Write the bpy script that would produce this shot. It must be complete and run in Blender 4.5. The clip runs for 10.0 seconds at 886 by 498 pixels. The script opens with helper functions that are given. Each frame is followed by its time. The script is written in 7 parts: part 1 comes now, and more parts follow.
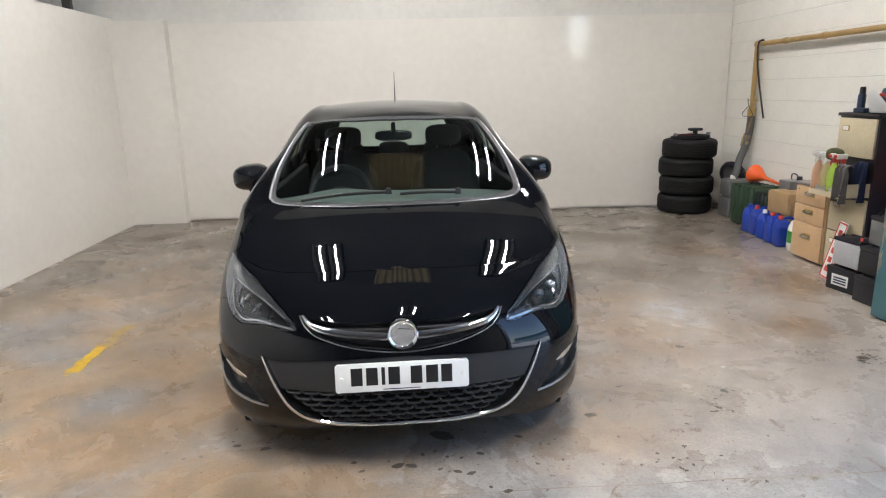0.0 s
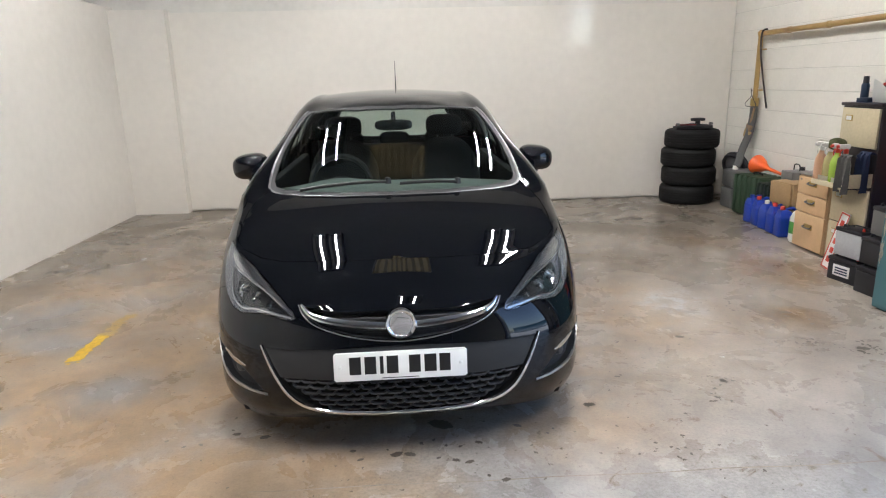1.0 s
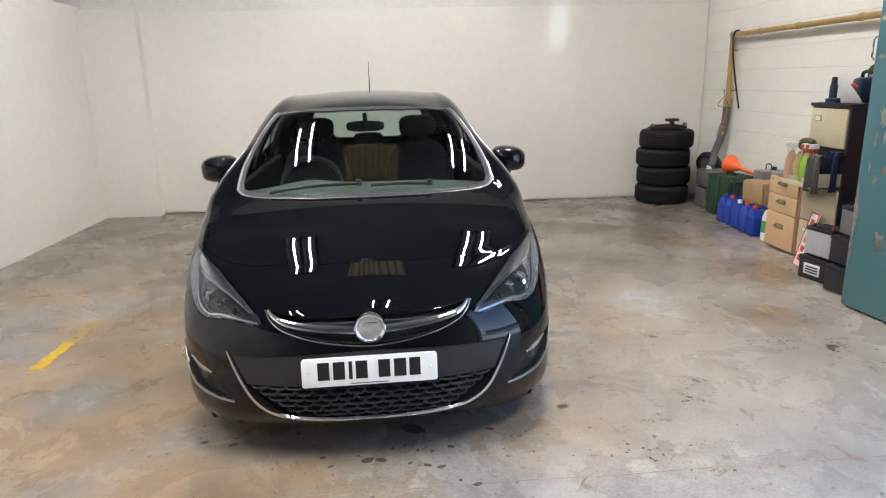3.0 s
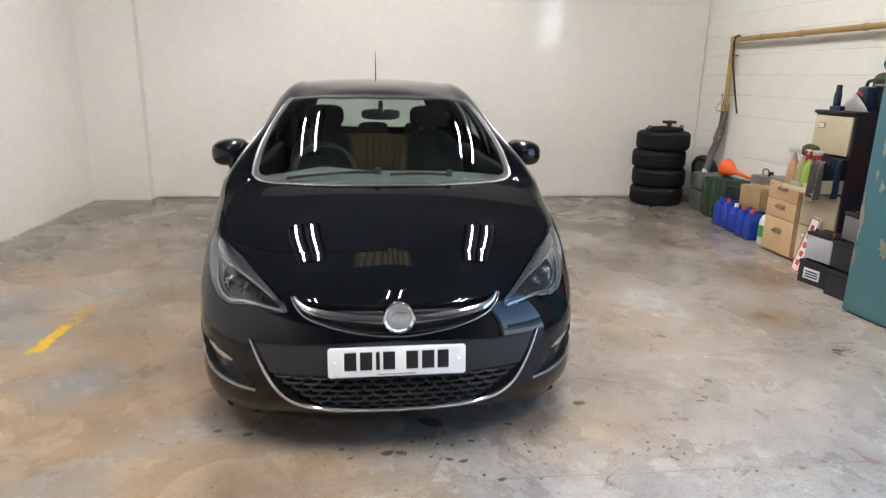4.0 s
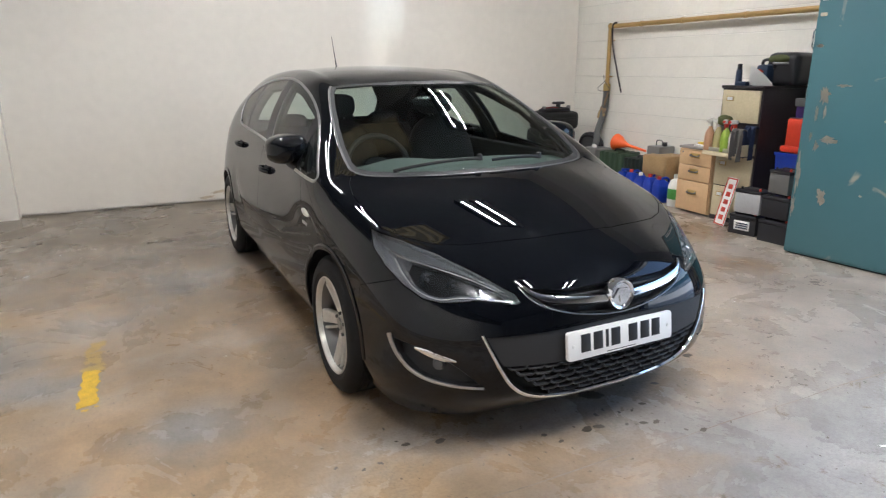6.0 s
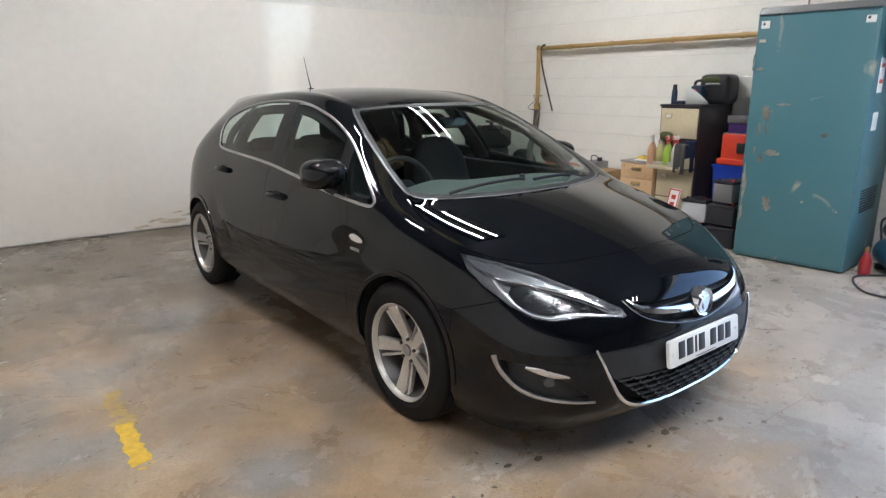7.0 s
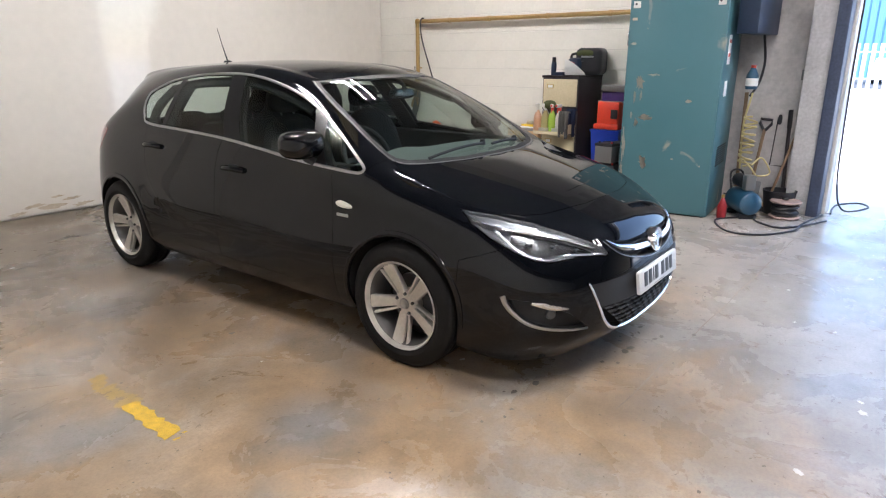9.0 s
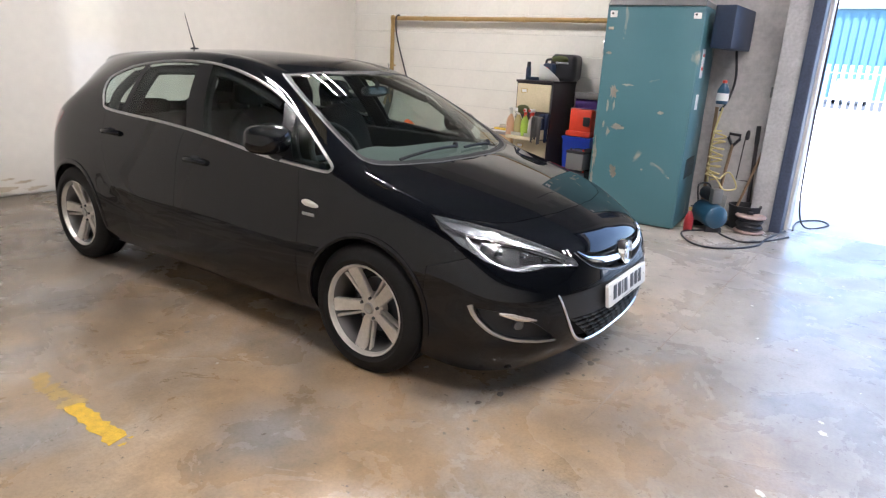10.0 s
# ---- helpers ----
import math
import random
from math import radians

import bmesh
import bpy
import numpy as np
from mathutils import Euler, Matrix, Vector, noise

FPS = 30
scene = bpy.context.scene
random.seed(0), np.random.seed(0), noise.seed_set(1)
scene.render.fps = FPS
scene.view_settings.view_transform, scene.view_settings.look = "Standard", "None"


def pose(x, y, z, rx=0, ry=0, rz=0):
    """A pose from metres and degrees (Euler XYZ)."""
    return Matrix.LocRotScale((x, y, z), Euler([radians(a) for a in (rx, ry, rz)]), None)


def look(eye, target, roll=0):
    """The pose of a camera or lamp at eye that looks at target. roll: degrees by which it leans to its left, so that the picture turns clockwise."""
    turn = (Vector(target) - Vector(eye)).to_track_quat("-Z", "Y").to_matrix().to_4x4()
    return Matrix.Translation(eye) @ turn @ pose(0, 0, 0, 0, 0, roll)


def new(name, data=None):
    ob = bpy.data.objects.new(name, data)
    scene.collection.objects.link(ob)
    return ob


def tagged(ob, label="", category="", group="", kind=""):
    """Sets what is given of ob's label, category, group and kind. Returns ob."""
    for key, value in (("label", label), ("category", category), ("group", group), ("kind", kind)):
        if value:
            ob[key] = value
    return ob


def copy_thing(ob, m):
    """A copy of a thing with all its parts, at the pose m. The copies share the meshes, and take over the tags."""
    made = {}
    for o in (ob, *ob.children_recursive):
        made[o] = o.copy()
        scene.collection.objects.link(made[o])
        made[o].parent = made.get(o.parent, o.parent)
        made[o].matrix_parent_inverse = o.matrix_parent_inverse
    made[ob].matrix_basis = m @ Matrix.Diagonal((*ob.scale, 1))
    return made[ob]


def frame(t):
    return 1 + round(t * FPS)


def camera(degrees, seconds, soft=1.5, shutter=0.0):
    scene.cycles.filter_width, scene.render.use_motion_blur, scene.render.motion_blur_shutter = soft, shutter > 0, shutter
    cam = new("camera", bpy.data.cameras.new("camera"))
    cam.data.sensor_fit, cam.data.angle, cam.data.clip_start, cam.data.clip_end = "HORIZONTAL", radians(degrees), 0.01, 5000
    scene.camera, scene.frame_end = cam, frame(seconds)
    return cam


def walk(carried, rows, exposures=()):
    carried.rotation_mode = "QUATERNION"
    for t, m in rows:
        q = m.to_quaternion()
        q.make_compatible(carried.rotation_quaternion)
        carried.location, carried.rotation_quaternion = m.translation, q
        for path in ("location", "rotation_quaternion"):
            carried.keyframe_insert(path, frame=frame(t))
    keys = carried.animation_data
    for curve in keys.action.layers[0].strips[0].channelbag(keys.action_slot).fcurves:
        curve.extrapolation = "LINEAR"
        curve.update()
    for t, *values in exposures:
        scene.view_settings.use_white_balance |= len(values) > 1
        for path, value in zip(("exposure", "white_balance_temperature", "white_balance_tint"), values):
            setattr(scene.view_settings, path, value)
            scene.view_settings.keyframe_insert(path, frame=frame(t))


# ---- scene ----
cam = camera(69.3, 10.0, soft=1.15, shutter=0.3)
PATH = [
    (0, (0.335, 0.33, 1.546), (0.421, 2.269, 1.066), -1.4),
    (0.5, (0.344, 0.327, 1.542), (0.416, 2.264, 1.049), -1.5),
    (1, (0.351, 0.33, 1.538), (0.428, 2.263, 1.031), -1.4),
    (1.5, (0.354, 0.336, 1.537), (0.419, 2.27, 1.029), -1.3),
    (2, (0.364, 0.343, 1.538), (0.399, 2.276, 1.027), -2.1),
    (2.5, (0.368, 0.354, 1.54), (0.425, 2.288, 1.033), -2.0),
    (2.7, (0.4, 0.356, 1.536), (0.509, 2.286, 1.023), -1.6),
    (3.8, (0.294, 0.381, 1.549), (0.459, 2.316, 1.07), -1.0),
    (4, (0.193, 0.412, 1.512), (0.399, 2.332, 0.991), 1.0),
    (4.5, (-0.133, 0.411, 1.487), (0.243, 2.279, 0.879), 2.0),
    (5, (-0.465, 0.552, 1.469), (-0.034, 2.448, 0.998), 0.4),
    (5.5, (-0.879, 0.715, 1.474), (-0.231, 2.55, 1.01), 1.4),
    (5.7, (-1.075, 0.756, 1.468), (-0.363, 2.539, 0.907), 1.1),
    (6.8, (-1.945, 1.216, 1.503), (-0.841, 2.822, 1.05), -1.6),
    (7, (-2.078, 1.287, 1.499), (-0.93, 2.848, 1.003), -0.2),
    (7.2, (-2.146, 1.353, 1.504), (-0.921, 2.91, 1.227), 0.0),
    (7.4, (-2.235, 1.443, 1.525), (-1.061, 3.029, 1.197), -3.8),
    (7.5, (-2.283, 1.475, 1.514), (-1.058, 3.01, 1.131), -2.7),
    (7.8, (-2.448, 1.515, 1.505), (-1.027, 2.85, 1.06), -2.2),
    (8, (-2.617, 1.563, 1.501), (-1.155, 2.831, 0.998), -1.4),
    (8.5, (-2.788, 1.554, 1.509), (-1.263, 2.719, 0.944), 0.4),
    (9, (-2.795, 1.552, 1.505), (-1.309, 2.76, 0.93), -0.1),
    (9.5, (-2.766, 1.572, 1.501), (-1.254, 2.772, 0.98), 0.8),
    (10, (-2.732, 1.612, 1.512), (-1.182, 2.738, 0.935), 3.0),
]
LIGHTING = [(0, 2.40, 6000, 11), (4.5, 2.48, 5980, 11), (5.5, 2.40, 5960, 11), (7.5, 2.32, 5780, 10), (9.0, 2.47, 6020, 14), (10, 2.54, 6050, 15)]
walk(cam, [(t, look(eye, target, roll)) for t, eye, target, roll in PATH], LIGHTING)

# ---- world, sun, exposure ----
SUN_EL, SUN_AZ = radians(50), radians(207)
world = bpy.data.worlds.new("world")
scene.world = world
world.use_nodes = True
wn = world.node_tree.nodes
sky = wn.new("ShaderNodeTexSky")
sky.sky_type, sky.sun_disc, sky.sun_elevation, sky.sun_rotation = "NISHITA", False, SUN_EL, SUN_AZ
wn["Background"].inputs["Strength"].default_value = 0.15
world.node_tree.links.new(sky.outputs[0], wn["Background"].inputs[0])
sun = new("sun", bpy.data.lights.new("sun", "SUN"))
sun.data.energy, sun.data.angle, sun.data.color = 3.2, radians(0.6), (1.0, 0.985, 0.96)
sun.matrix_world = look((30 * math.sin(SUN_AZ), 30 * math.cos(SUN_AZ), 30 * math.tan(SUN_EL)), (0, 0, 0))


# ---- materials ----
def mat(name, color, rough=0.5, metal=0.0, coat=0.0, spec=0.5, bump=0.0, scale=60.0, vary=0.0, vscale=6.0, emit=None, alpha=1.0, trans=0.0, ior=1.45, rand=0.0, coat_rough=0.03, rough_vary=0.0):
    """A principled material with colour variation at two scales, optional fine relief and a tint that changes from piece to piece."""
    m = bpy.data.materials.new(name)
    m.use_nodes = True
    nt = m.node_tree
    n, link = nt.nodes, nt.links.new
    b = n["Principled BSDF"]
    c = (*color, 1.0)
    b.inputs["Base Color"].default_value = c
    b.inputs["Roughness"].default_value = rough
    b.inputs["Metallic"].default_value = metal
    b.inputs["Coat Weight"].default_value = coat
    b.inputs["Coat Roughness"].default_value = coat_rough
    b.inputs["Specular IOR Level"].default_value = spec
    b.inputs["IOR"].default_value = ior
    b.inputs["Transmission Weight"].default_value = trans
    b.inputs["Alpha"].default_value = alpha
    if emit:
        b.inputs["Emission Color"].default_value = (*emit[0], 1)
        b.inputs["Emission Strength"].default_value = emit[1]
    tc = n.new("ShaderNodeTexCoord")
    if vary or rand or rough_vary:
        n1, n2 = n.new("ShaderNodeTexNoise"), n.new("ShaderNodeTexNoise")
        for nz, s in ((n1, vscale), (n2, vscale * 9)):
            nz.inputs["Scale"].default_value = s
            nz.inputs["Detail"].default_value = 5
            link(tc.outputs["Object"], nz.inputs["Vector"])
        mixn = n.new("ShaderNodeMath"); mixn.operation = "ADD"
        link(n1.outputs[0], mixn.inputs[0]); link(n2.outputs[0], mixn.inputs[1])
        rng = n.new("ShaderNodeMapRange")
        rng.inputs["From Min"].default_value, rng.inputs["From Max"].default_value = 0.65, 1.35
        rng.inputs["To Min"].default_value, rng.inputs["To Max"].default_value = 1 - vary, 1 + vary * 0.6
        link(mixn.outputs[0], rng.inputs["Value"])
        last = rng.outputs[0]
        if rand:
            oi = n.new("ShaderNodeObjectInfo")
            r2 = n.new("ShaderNodeMapRange")
            r2.inputs["To Min"].default_value, r2.inputs["To Max"].default_value = 1 - rand, 1 + rand
            link(oi.outputs["Random"], r2.inputs["Value"])
            mm = n.new("ShaderNodeMath"); mm.operation = "MULTIPLY"
            link(last, mm.inputs[0]); link(r2.outputs[0], mm.inputs[1])
            last = mm.outputs[0]
        vm = n.new("ShaderNodeVectorMath"); vm.operation = "SCALE"
        vm.inputs[0].default_value = color
        link(last, vm.inputs["Scale"])
        link(vm.outputs[0], b.inputs["Base Color"])
        if rough_vary:
            r3 = n.new("ShaderNodeMapRange")
            r3.inputs["From Min"].default_value, r3.inputs["From Max"].default_value = 0.6, 1.4
            r3.inputs["To Min"].default_value, r3.inputs["To Max"].default_value = rough - rough_vary, rough + rough_vary
            link(mixn.outputs[0], r3.inputs["Value"])
            link(r3.outputs[0], b.inputs["Roughness"])
    if bump:
        nb = n.new("ShaderNodeTexNoise")
        nb.inputs["Scale"].default_value = scale
        nb.inputs["Detail"].default_value = 6
        link(tc.outputs["Object"], nb.inputs["Vector"])
        bp = n.new("ShaderNodeBump")
        bp.inputs["Strength"].default_value, bp.inputs["Distance"].default_value = bump, 0.004
        link(nb.outputs[0], bp.inputs["Height"])
        link(bp.outputs[0], b.inputs["Normal"])
    return m


PAINT = mat("black_car_paint", (0.0026, 0.0033, 0.0050), 0.5, 0.0, 1.0, 0.0, coat_rough=0.005)
PAINT.node_tree.nodes["Principled BSDF"].inputs["Coat IOR"].default_value = 1.41
CHROME = mat("chrome", (0.78, 0.79, 0.8), 0.07, 1.0)
SATIN = mat("satin_silver_trim", (0.42, 0.42, 0.42), 0.30, 1.0)
TRIM_GREY = mat("dark_satin_trim", (0.16, 0.16, 0.165), 0.34, 0.9)
ALLOY = mat("silver_alloy_paint", (0.62, 0.60, 0.56), 0.36, 0.55, 0.4, vary=0.15, vscale=8)
# shade inside the wheel is put into these darker pocket and barrel colours
ALLOY_DARK = mat("dark_wheel_pocket", (0.008, 0.008, 0.008), 0.7)
BARREL = mat("shaded_alloy_barrel", (0.16, 0.155, 0.15), 0.5, 0.6)
RUBBER = mat("tyre_rubber", (0.009, 0.009, 0.0095), 0.7, spec=0.3, bump=0.3, scale=90, vary=0.25, vscale=9)
PLASTIC = mat("black_textured_plastic", (0.02, 0.021, 0.023), 0.55, bump=0.25, scale=900)
GLOSS_BLACK = mat("gloss_black", (0.006, 0.006, 0.007), 0.12, coat=0.6)
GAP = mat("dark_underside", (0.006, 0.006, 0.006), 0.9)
PLATE = mat("plate_white", (0.78, 0.78, 0.76), 0.35, coat=0.3)
PLATE_INK = mat("plate_black", (0.012, 0.012, 0.012), 0.4)
DASH = mat("dashboard_grey", (0.17, 0.185, 0.175), 0.75, bump=0.2, scale=400)
SEAT = mat("seat_cloth_charcoal", (0.013, 0.013, 0.015), 0.9, bump=0.4, scale=500, vary=0.3, vscale=20)
RED_LENS = mat("red_lamp_lens", (0.35, 0.01, 0.01), 0.08, coat=0.8)
WHITE_PAPER = mat("white_paper", (0.78, 0.78, 0.76), 0.7)


# ---- mesh helpers ----
def mesh_of(name, bm, material, smooth=True):
    me = bpy.data.meshes.new(name)
    bm.to_mesh(me)
    bm.free()
    me.materials.append(material)
    if smooth:
        for p in me.polygons:
            p.use_smooth = True
        me.set_sharp_from_angle(angle=radians(38))
    return me


def thing(name, label, category, m=None, group="", kind=""):
    ob = new(name)
    ob.empty_display_size = 0.1
    if m is not None:
        ob.matrix_world = m
    return tagged(ob, label, category, group, kind)


def part(name, bm, material, parent, label="", smooth=True):
    ob = new(name, mesh_of(name, bm, material, smooth))
    ob.parent = parent
    return tagged(ob, label) if label else ob


def solid(name, bm, material, label, category, m=None, kind="", group="", smooth=True):
    ob = new(name, mesh_of(name, bm, material, smooth))
    if m is not None:
        ob.matrix_world = m
    return tagged(ob, label, category, group, kind)


def box(bm, x0, x1, y0, y1, z0, z1, bevel=0.0, m=None, seg=2):
    vs = [bm.verts.new((x, y, z)) for x in (x0, x1) for y in (y0, y1) for z in (z0, z1)]
    fs = [bm.faces.new([vs[i] for i in q]) for q in ((0, 1, 3, 2), (4, 6, 7, 5), (0, 4, 5, 1), (2, 3, 7, 6), (0, 2, 6, 4), (1, 5, 7, 3))]
    geom = vs
    if bevel:
        es = list({e for f in fs for e in f.edges})
        r = bmesh.ops.bevel(bm, geom=es, offset=bevel, segments=seg, profile=0.5, affect="EDGES")
        geom = list({v for f in r["faces"] for v in f.verts} | {v for v in vs if v.is_valid})
    if m is not None:
        bmesh.ops.transform(bm, matrix=m, verts=[v for v in geom if v.is_valid])
    return bm


def boxed(*a, **k):
    return box(bmesh.new(), *a, **k)


def lathe(bm, profile, n=32, m=None, closed=False):
    """Turns a profile of (radius, height) about z."""
    rings = []
    for r, z in profile:
        rings.append([bm.verts.new((r * math.cos(2 * math.pi * i / n), r * math.sin(2 * math.pi * i / n), z)) for i in range(n)] if r > 1e-5 else [bm.verts.new((0, 0, z))])
    pairs = list(zip(rings, rings[1:])) + ([(rings[-1], rings[0])] if closed else [])
    for a, b in pairs:
        for i in range(n):
            j = (i + 1) % n
            if len(a) == 1 and len(b) == 1:
                continue
            if len(a) == 1:
                bm.faces.new((a[0], b[i], b[j]))
            elif len(b) == 1:
                bm.faces.new((a[i], b[0], a[j]))
            else:
                bm.faces.new((a[i], b[i], b[j], a[j]))
    vs = [v for r in rings for v in r]
    bmesh.ops.recalc_face_normals(bm, faces=list({f for v in vs for f in v.link_faces}))
    if m is not None:
        bmesh.ops.transform(bm, matrix=m, verts=vs)
    return bm


def spline(pts, n=8, closed=False):
    """A Catmull-Rom curve through pts, n steps to a span."""
    p = [Vector(q) for q in pts]
    out = []
    count = len(p) if closed else len(p) - 1
    for i in range(count):
        if closed:
            a, b, c, d = p[i - 1], p[i], p[(i + 1) % len(p)], p[(i + 2) % len(p)]
        else:
            b, c = p[i], p[i + 1]
            a = p[i - 1] if i else b * 2 - c
            d = p[i + 2] if i + 2 < len(p) else c * 2 - b
        for k in range(n):
            t = k / n
            out.append(0.5 * ((2 * b) + (c - a) * t + (2 * a - 5 * b + 4 * c - d) * t * t + (3 * b - a - 3 * c + d) * t ** 3))
    if not closed:
        out.append(p[-1])
    return out


def tube(bm, pts, r, n=8, closed=False, radii=None):
    """A round tube along a line of points."""
    pts = [Vector(p) for p in pts]
    rings, last = [], None
    for i, p in enumerate(pts):
        if closed:
            d = pts[(i + 1) % len(pts)] - pts[i - 1]
        else:
            d = pts[min(i + 1, len(pts) - 1)] - pts[max(i - 1, 0)]
        d.normalize()
        side = last if last is not None else (Vector((0, 0, 1)) if abs(d.z) < 0.9 else Vector((1, 0, 0)))
        a = (side - d * side.dot(d)).normalized()
        last = a
        b = d.cross(a)
        rr = radii[i] if radii else r
        rings.append([bm.verts.new(p + (a * math.cos(2 * math.pi * k / n) + b * math.sin(2 * math.pi * k / n)) * rr) for k in range(n)])
    for i in range(len(rings) - (0 if closed else 1)):
        a, b = rings[i], rings[(i + 1) % len(rings)]
        for k in range(n):
            bm.faces.new((a[k], a[(k + 1) % n], b[(k + 1) % n], b[k]))
    if not closed:
        bm.faces.new(list(reversed(rings[0])))
        bm.faces.new(rings[-1])
    return bm


def prism(bm, poly, z0, z1, m=None, bevel=0.0):
    """A flat outline (x, y) raised from z0 to z1."""
    lo = [bm.verts.new((x, y, z0)) for x, y in poly]
    hi = [bm.verts.new((x, y, z1)) for x, y in poly]
    fs = [bm.faces.new(list(reversed(lo))), bm.faces.new(hi)]
    for i in range(len(poly)):
        j = (i + 1) % len(poly)
        fs.append(bm.faces.new((lo[i], lo[j], hi[j], hi[i])))
    bmesh.ops.recalc_face_normals(bm, faces=fs)
    vs = lo + hi
    if bevel:
        r = bmesh.ops.bevel(bm, geom=list(fs[1].edges), offset=bevel, segments=2, profile=0.5, affect="EDGES")
        vs = list({v for v in vs if v.is_valid} | {v for f in r["faces"] for v in f.verts})
    if m is not None:
        bmesh.ops.transform(bm, matrix=m, verts=vs)
    return bm


# ---- the workshop ----
BACK, LEFT, RIGHT, REAR, CEIL = 8.56, -3.17, 4.38, -12.0, 4.3
DOOR_Y0, DOOR_Y1, DOOR_H = -0.95, 2.55, 4.0


def floor_material():
    m = bpy.data.materials.new("worn_concrete_floor")
    m.use_nodes = True
    nt = m.node_tree
    n, link = nt.nodes, nt.links.new
    b = n["Principled BSDF"]
    geo = n.new("ShaderNodeNewGeometry")

    def noise_node(scale, detail=6, rough=0.6, dist=0.0):
        t = n.new("ShaderNodeTexNoise")
        t.inputs["Scale"].default_value, t.inputs["Detail"].default_value = scale, detail
        t.inputs["Roughness"].default_value, t.inputs["Distortion"].default_value = rough, dist
        link(geo.outputs["Position"], t.inputs["Vector"])
        return t.outputs[0]

    def ramp(v, lo, hi):
        r = n.new("ShaderNodeMapRange")
        r.interpolation_type = "SMOOTHSTEP"
        r.inputs["From Min"].default_value, r.inputs["From Max"].default_value = lo, hi
        link(v, r.inputs["Value"])
        return r.outputs[0]

    def mix(fac, a, bcol):
        x = n.new("ShaderNodeMix")
        x.data_type = "RGBA"
        link(fac, x.inputs["Factor"])
        for s, v in ((6, a), (7, bcol)):
            if isinstance(v, tuple):
                x.inputs[s].default_value = (*v, 1)
            else:
                link(v, x.inputs[s])
        return x.outputs[2]

    def product(a, b):
        k = n.new("ShaderNodeMath")
        k.operation = "MULTIPLY"
        link(a, k.inputs[0])
        link(b, k.inputs[1])
        return k.outputs[0]

    def times(col, v, lo, hi):
        r = n.new("ShaderNodeMapRange")
        r.inputs["To Min"].default_value, r.inputs["To Max"].default_value = lo, hi
        link(v, r.inputs["Value"])
        k = n.new("ShaderNodeVectorMath")
        k.operation = "SCALE"
        link(col, k.inputs[0])
        link(r.outputs[0], k.inputs["Scale"])
        return k.outputs[0]

    def patch(x, y, reach, ragged_by=0.9, scale=2.2):
        """A ragged-edged stain about one place."""
        d = n.new("ShaderNodeVectorMath")
        d.operation = "DISTANCE"
        link(geo.outputs["Position"], d.inputs[0])
        d.inputs[1].default_value = (x, y, 0)
        k = n.new("ShaderNodeMath")
        k.operation = "MULTIPLY_ADD"
        link(noise_node(scale, 6, 0.56, 0.4), k.inputs[0])
        k.inputs[1].default_value = ragged_by * reach * 2
        link(d.outputs["Value"], k.inputs[2])
        return ramp(k.outputs[0], reach * (1.1 + ragged_by), reach * (0.1 + ragged_by))

    # grey concrete with clay-brown and orange staining on one side of the bay, the edges broken up
    sep = n.new("ShaderNodeSeparateXYZ")
    link(geo.outputs["Position"], sep.inputs[0])
    ragged = n.new("ShaderNodeMath")
    ragged.operation = "MULTIPLY_ADD"
    link(noise_node(0.7, 6, 0.65, 0.5), ragged.inputs[0])
    ragged.inputs[1].default_value = -3.2
    link(sep.outputs[0], ragged.inputs[2])
    # staining withdrawn near the doorway, leaving the painted daylight tone clear
    near_door = n.new("ShaderNodeMapRange")
    near_door.inputs["From Min"].default_value, near_door.inputs["From Max"].default_value = 3.3, 1.3
    near_door.inputs["To Min"].default_value, near_door.inputs["To Max"].default_value = 0.0, 2.6
    link(sep.outputs[1], near_door.inputs["Value"])
    shifted = n.new("ShaderNodeMath")
    link(ragged.outputs[0], shifted.inputs[0])
    link(near_door.outputs[0], shifted.inputs[1])
    ragged = shifted
    clay = ramp(ragged.outputs[0], 0.9, -1.4)
    base = mix(ramp(noise_node(0.9, 4, 0.5), 0.32, 0.66), (0.335, 0.288, 0.242), (0.475, 0.422, 0.365))
    warm = mix(ramp(noise_node(1.3, 5, 0.5), 0.32, 0.66), (0.245, 0.180, 0.116), (0.375, 0.272, 0.170))
    # greyer towards the doorway: its cool daylight is put into the floor colour
    daylight_grey = mix(ramp(noise_node(1.2, 5, 0.55), 0.30, 0.68), (0.275, 0.268, 0.264), (0.375, 0.367, 0.362))
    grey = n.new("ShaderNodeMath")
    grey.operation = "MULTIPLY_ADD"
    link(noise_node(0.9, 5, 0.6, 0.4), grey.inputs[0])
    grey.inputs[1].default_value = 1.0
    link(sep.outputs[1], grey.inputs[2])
    base = mix(ramp(grey.outputs[0], 3.9, 2.5), base, daylight_grey)
    tone = mix(product(clay, ramp(noise_node(0.8, 5, 0.6, 0.5), 0.36, 0.58)), base, warm)
    tone = mix(product(ramp(ragged.outputs[0], 1.6, -1.2), ramp(noise_node(1.15, 7, 0.60, 0.5), 0.42, 0.70)), tone, (0.42, 0.288, 0.165))
    tone = mix(product(clay, ramp(noise_node(1.0, 7, 0.60, 0.4), 0.48, 0.76)), tone, (0.265, 0.236, 0.20))
    for x, y, reach in ((-1.12, 4.75, 0.42), (-1.15, 3.9, 0.35), (-1.15, 3.1, 0.45), (-1.9, 5.9, 0.5), (-1.6, 3.6, 0.4), (-0.85, 7.0, 0.5)):
        tone = mix(patch(x, y, reach), tone, mix(ramp(noise_node(6, 6, 0.6), 0.35, 0.65), (0.30, 0.213, 0.13), (0.41, 0.288, 0.172)))
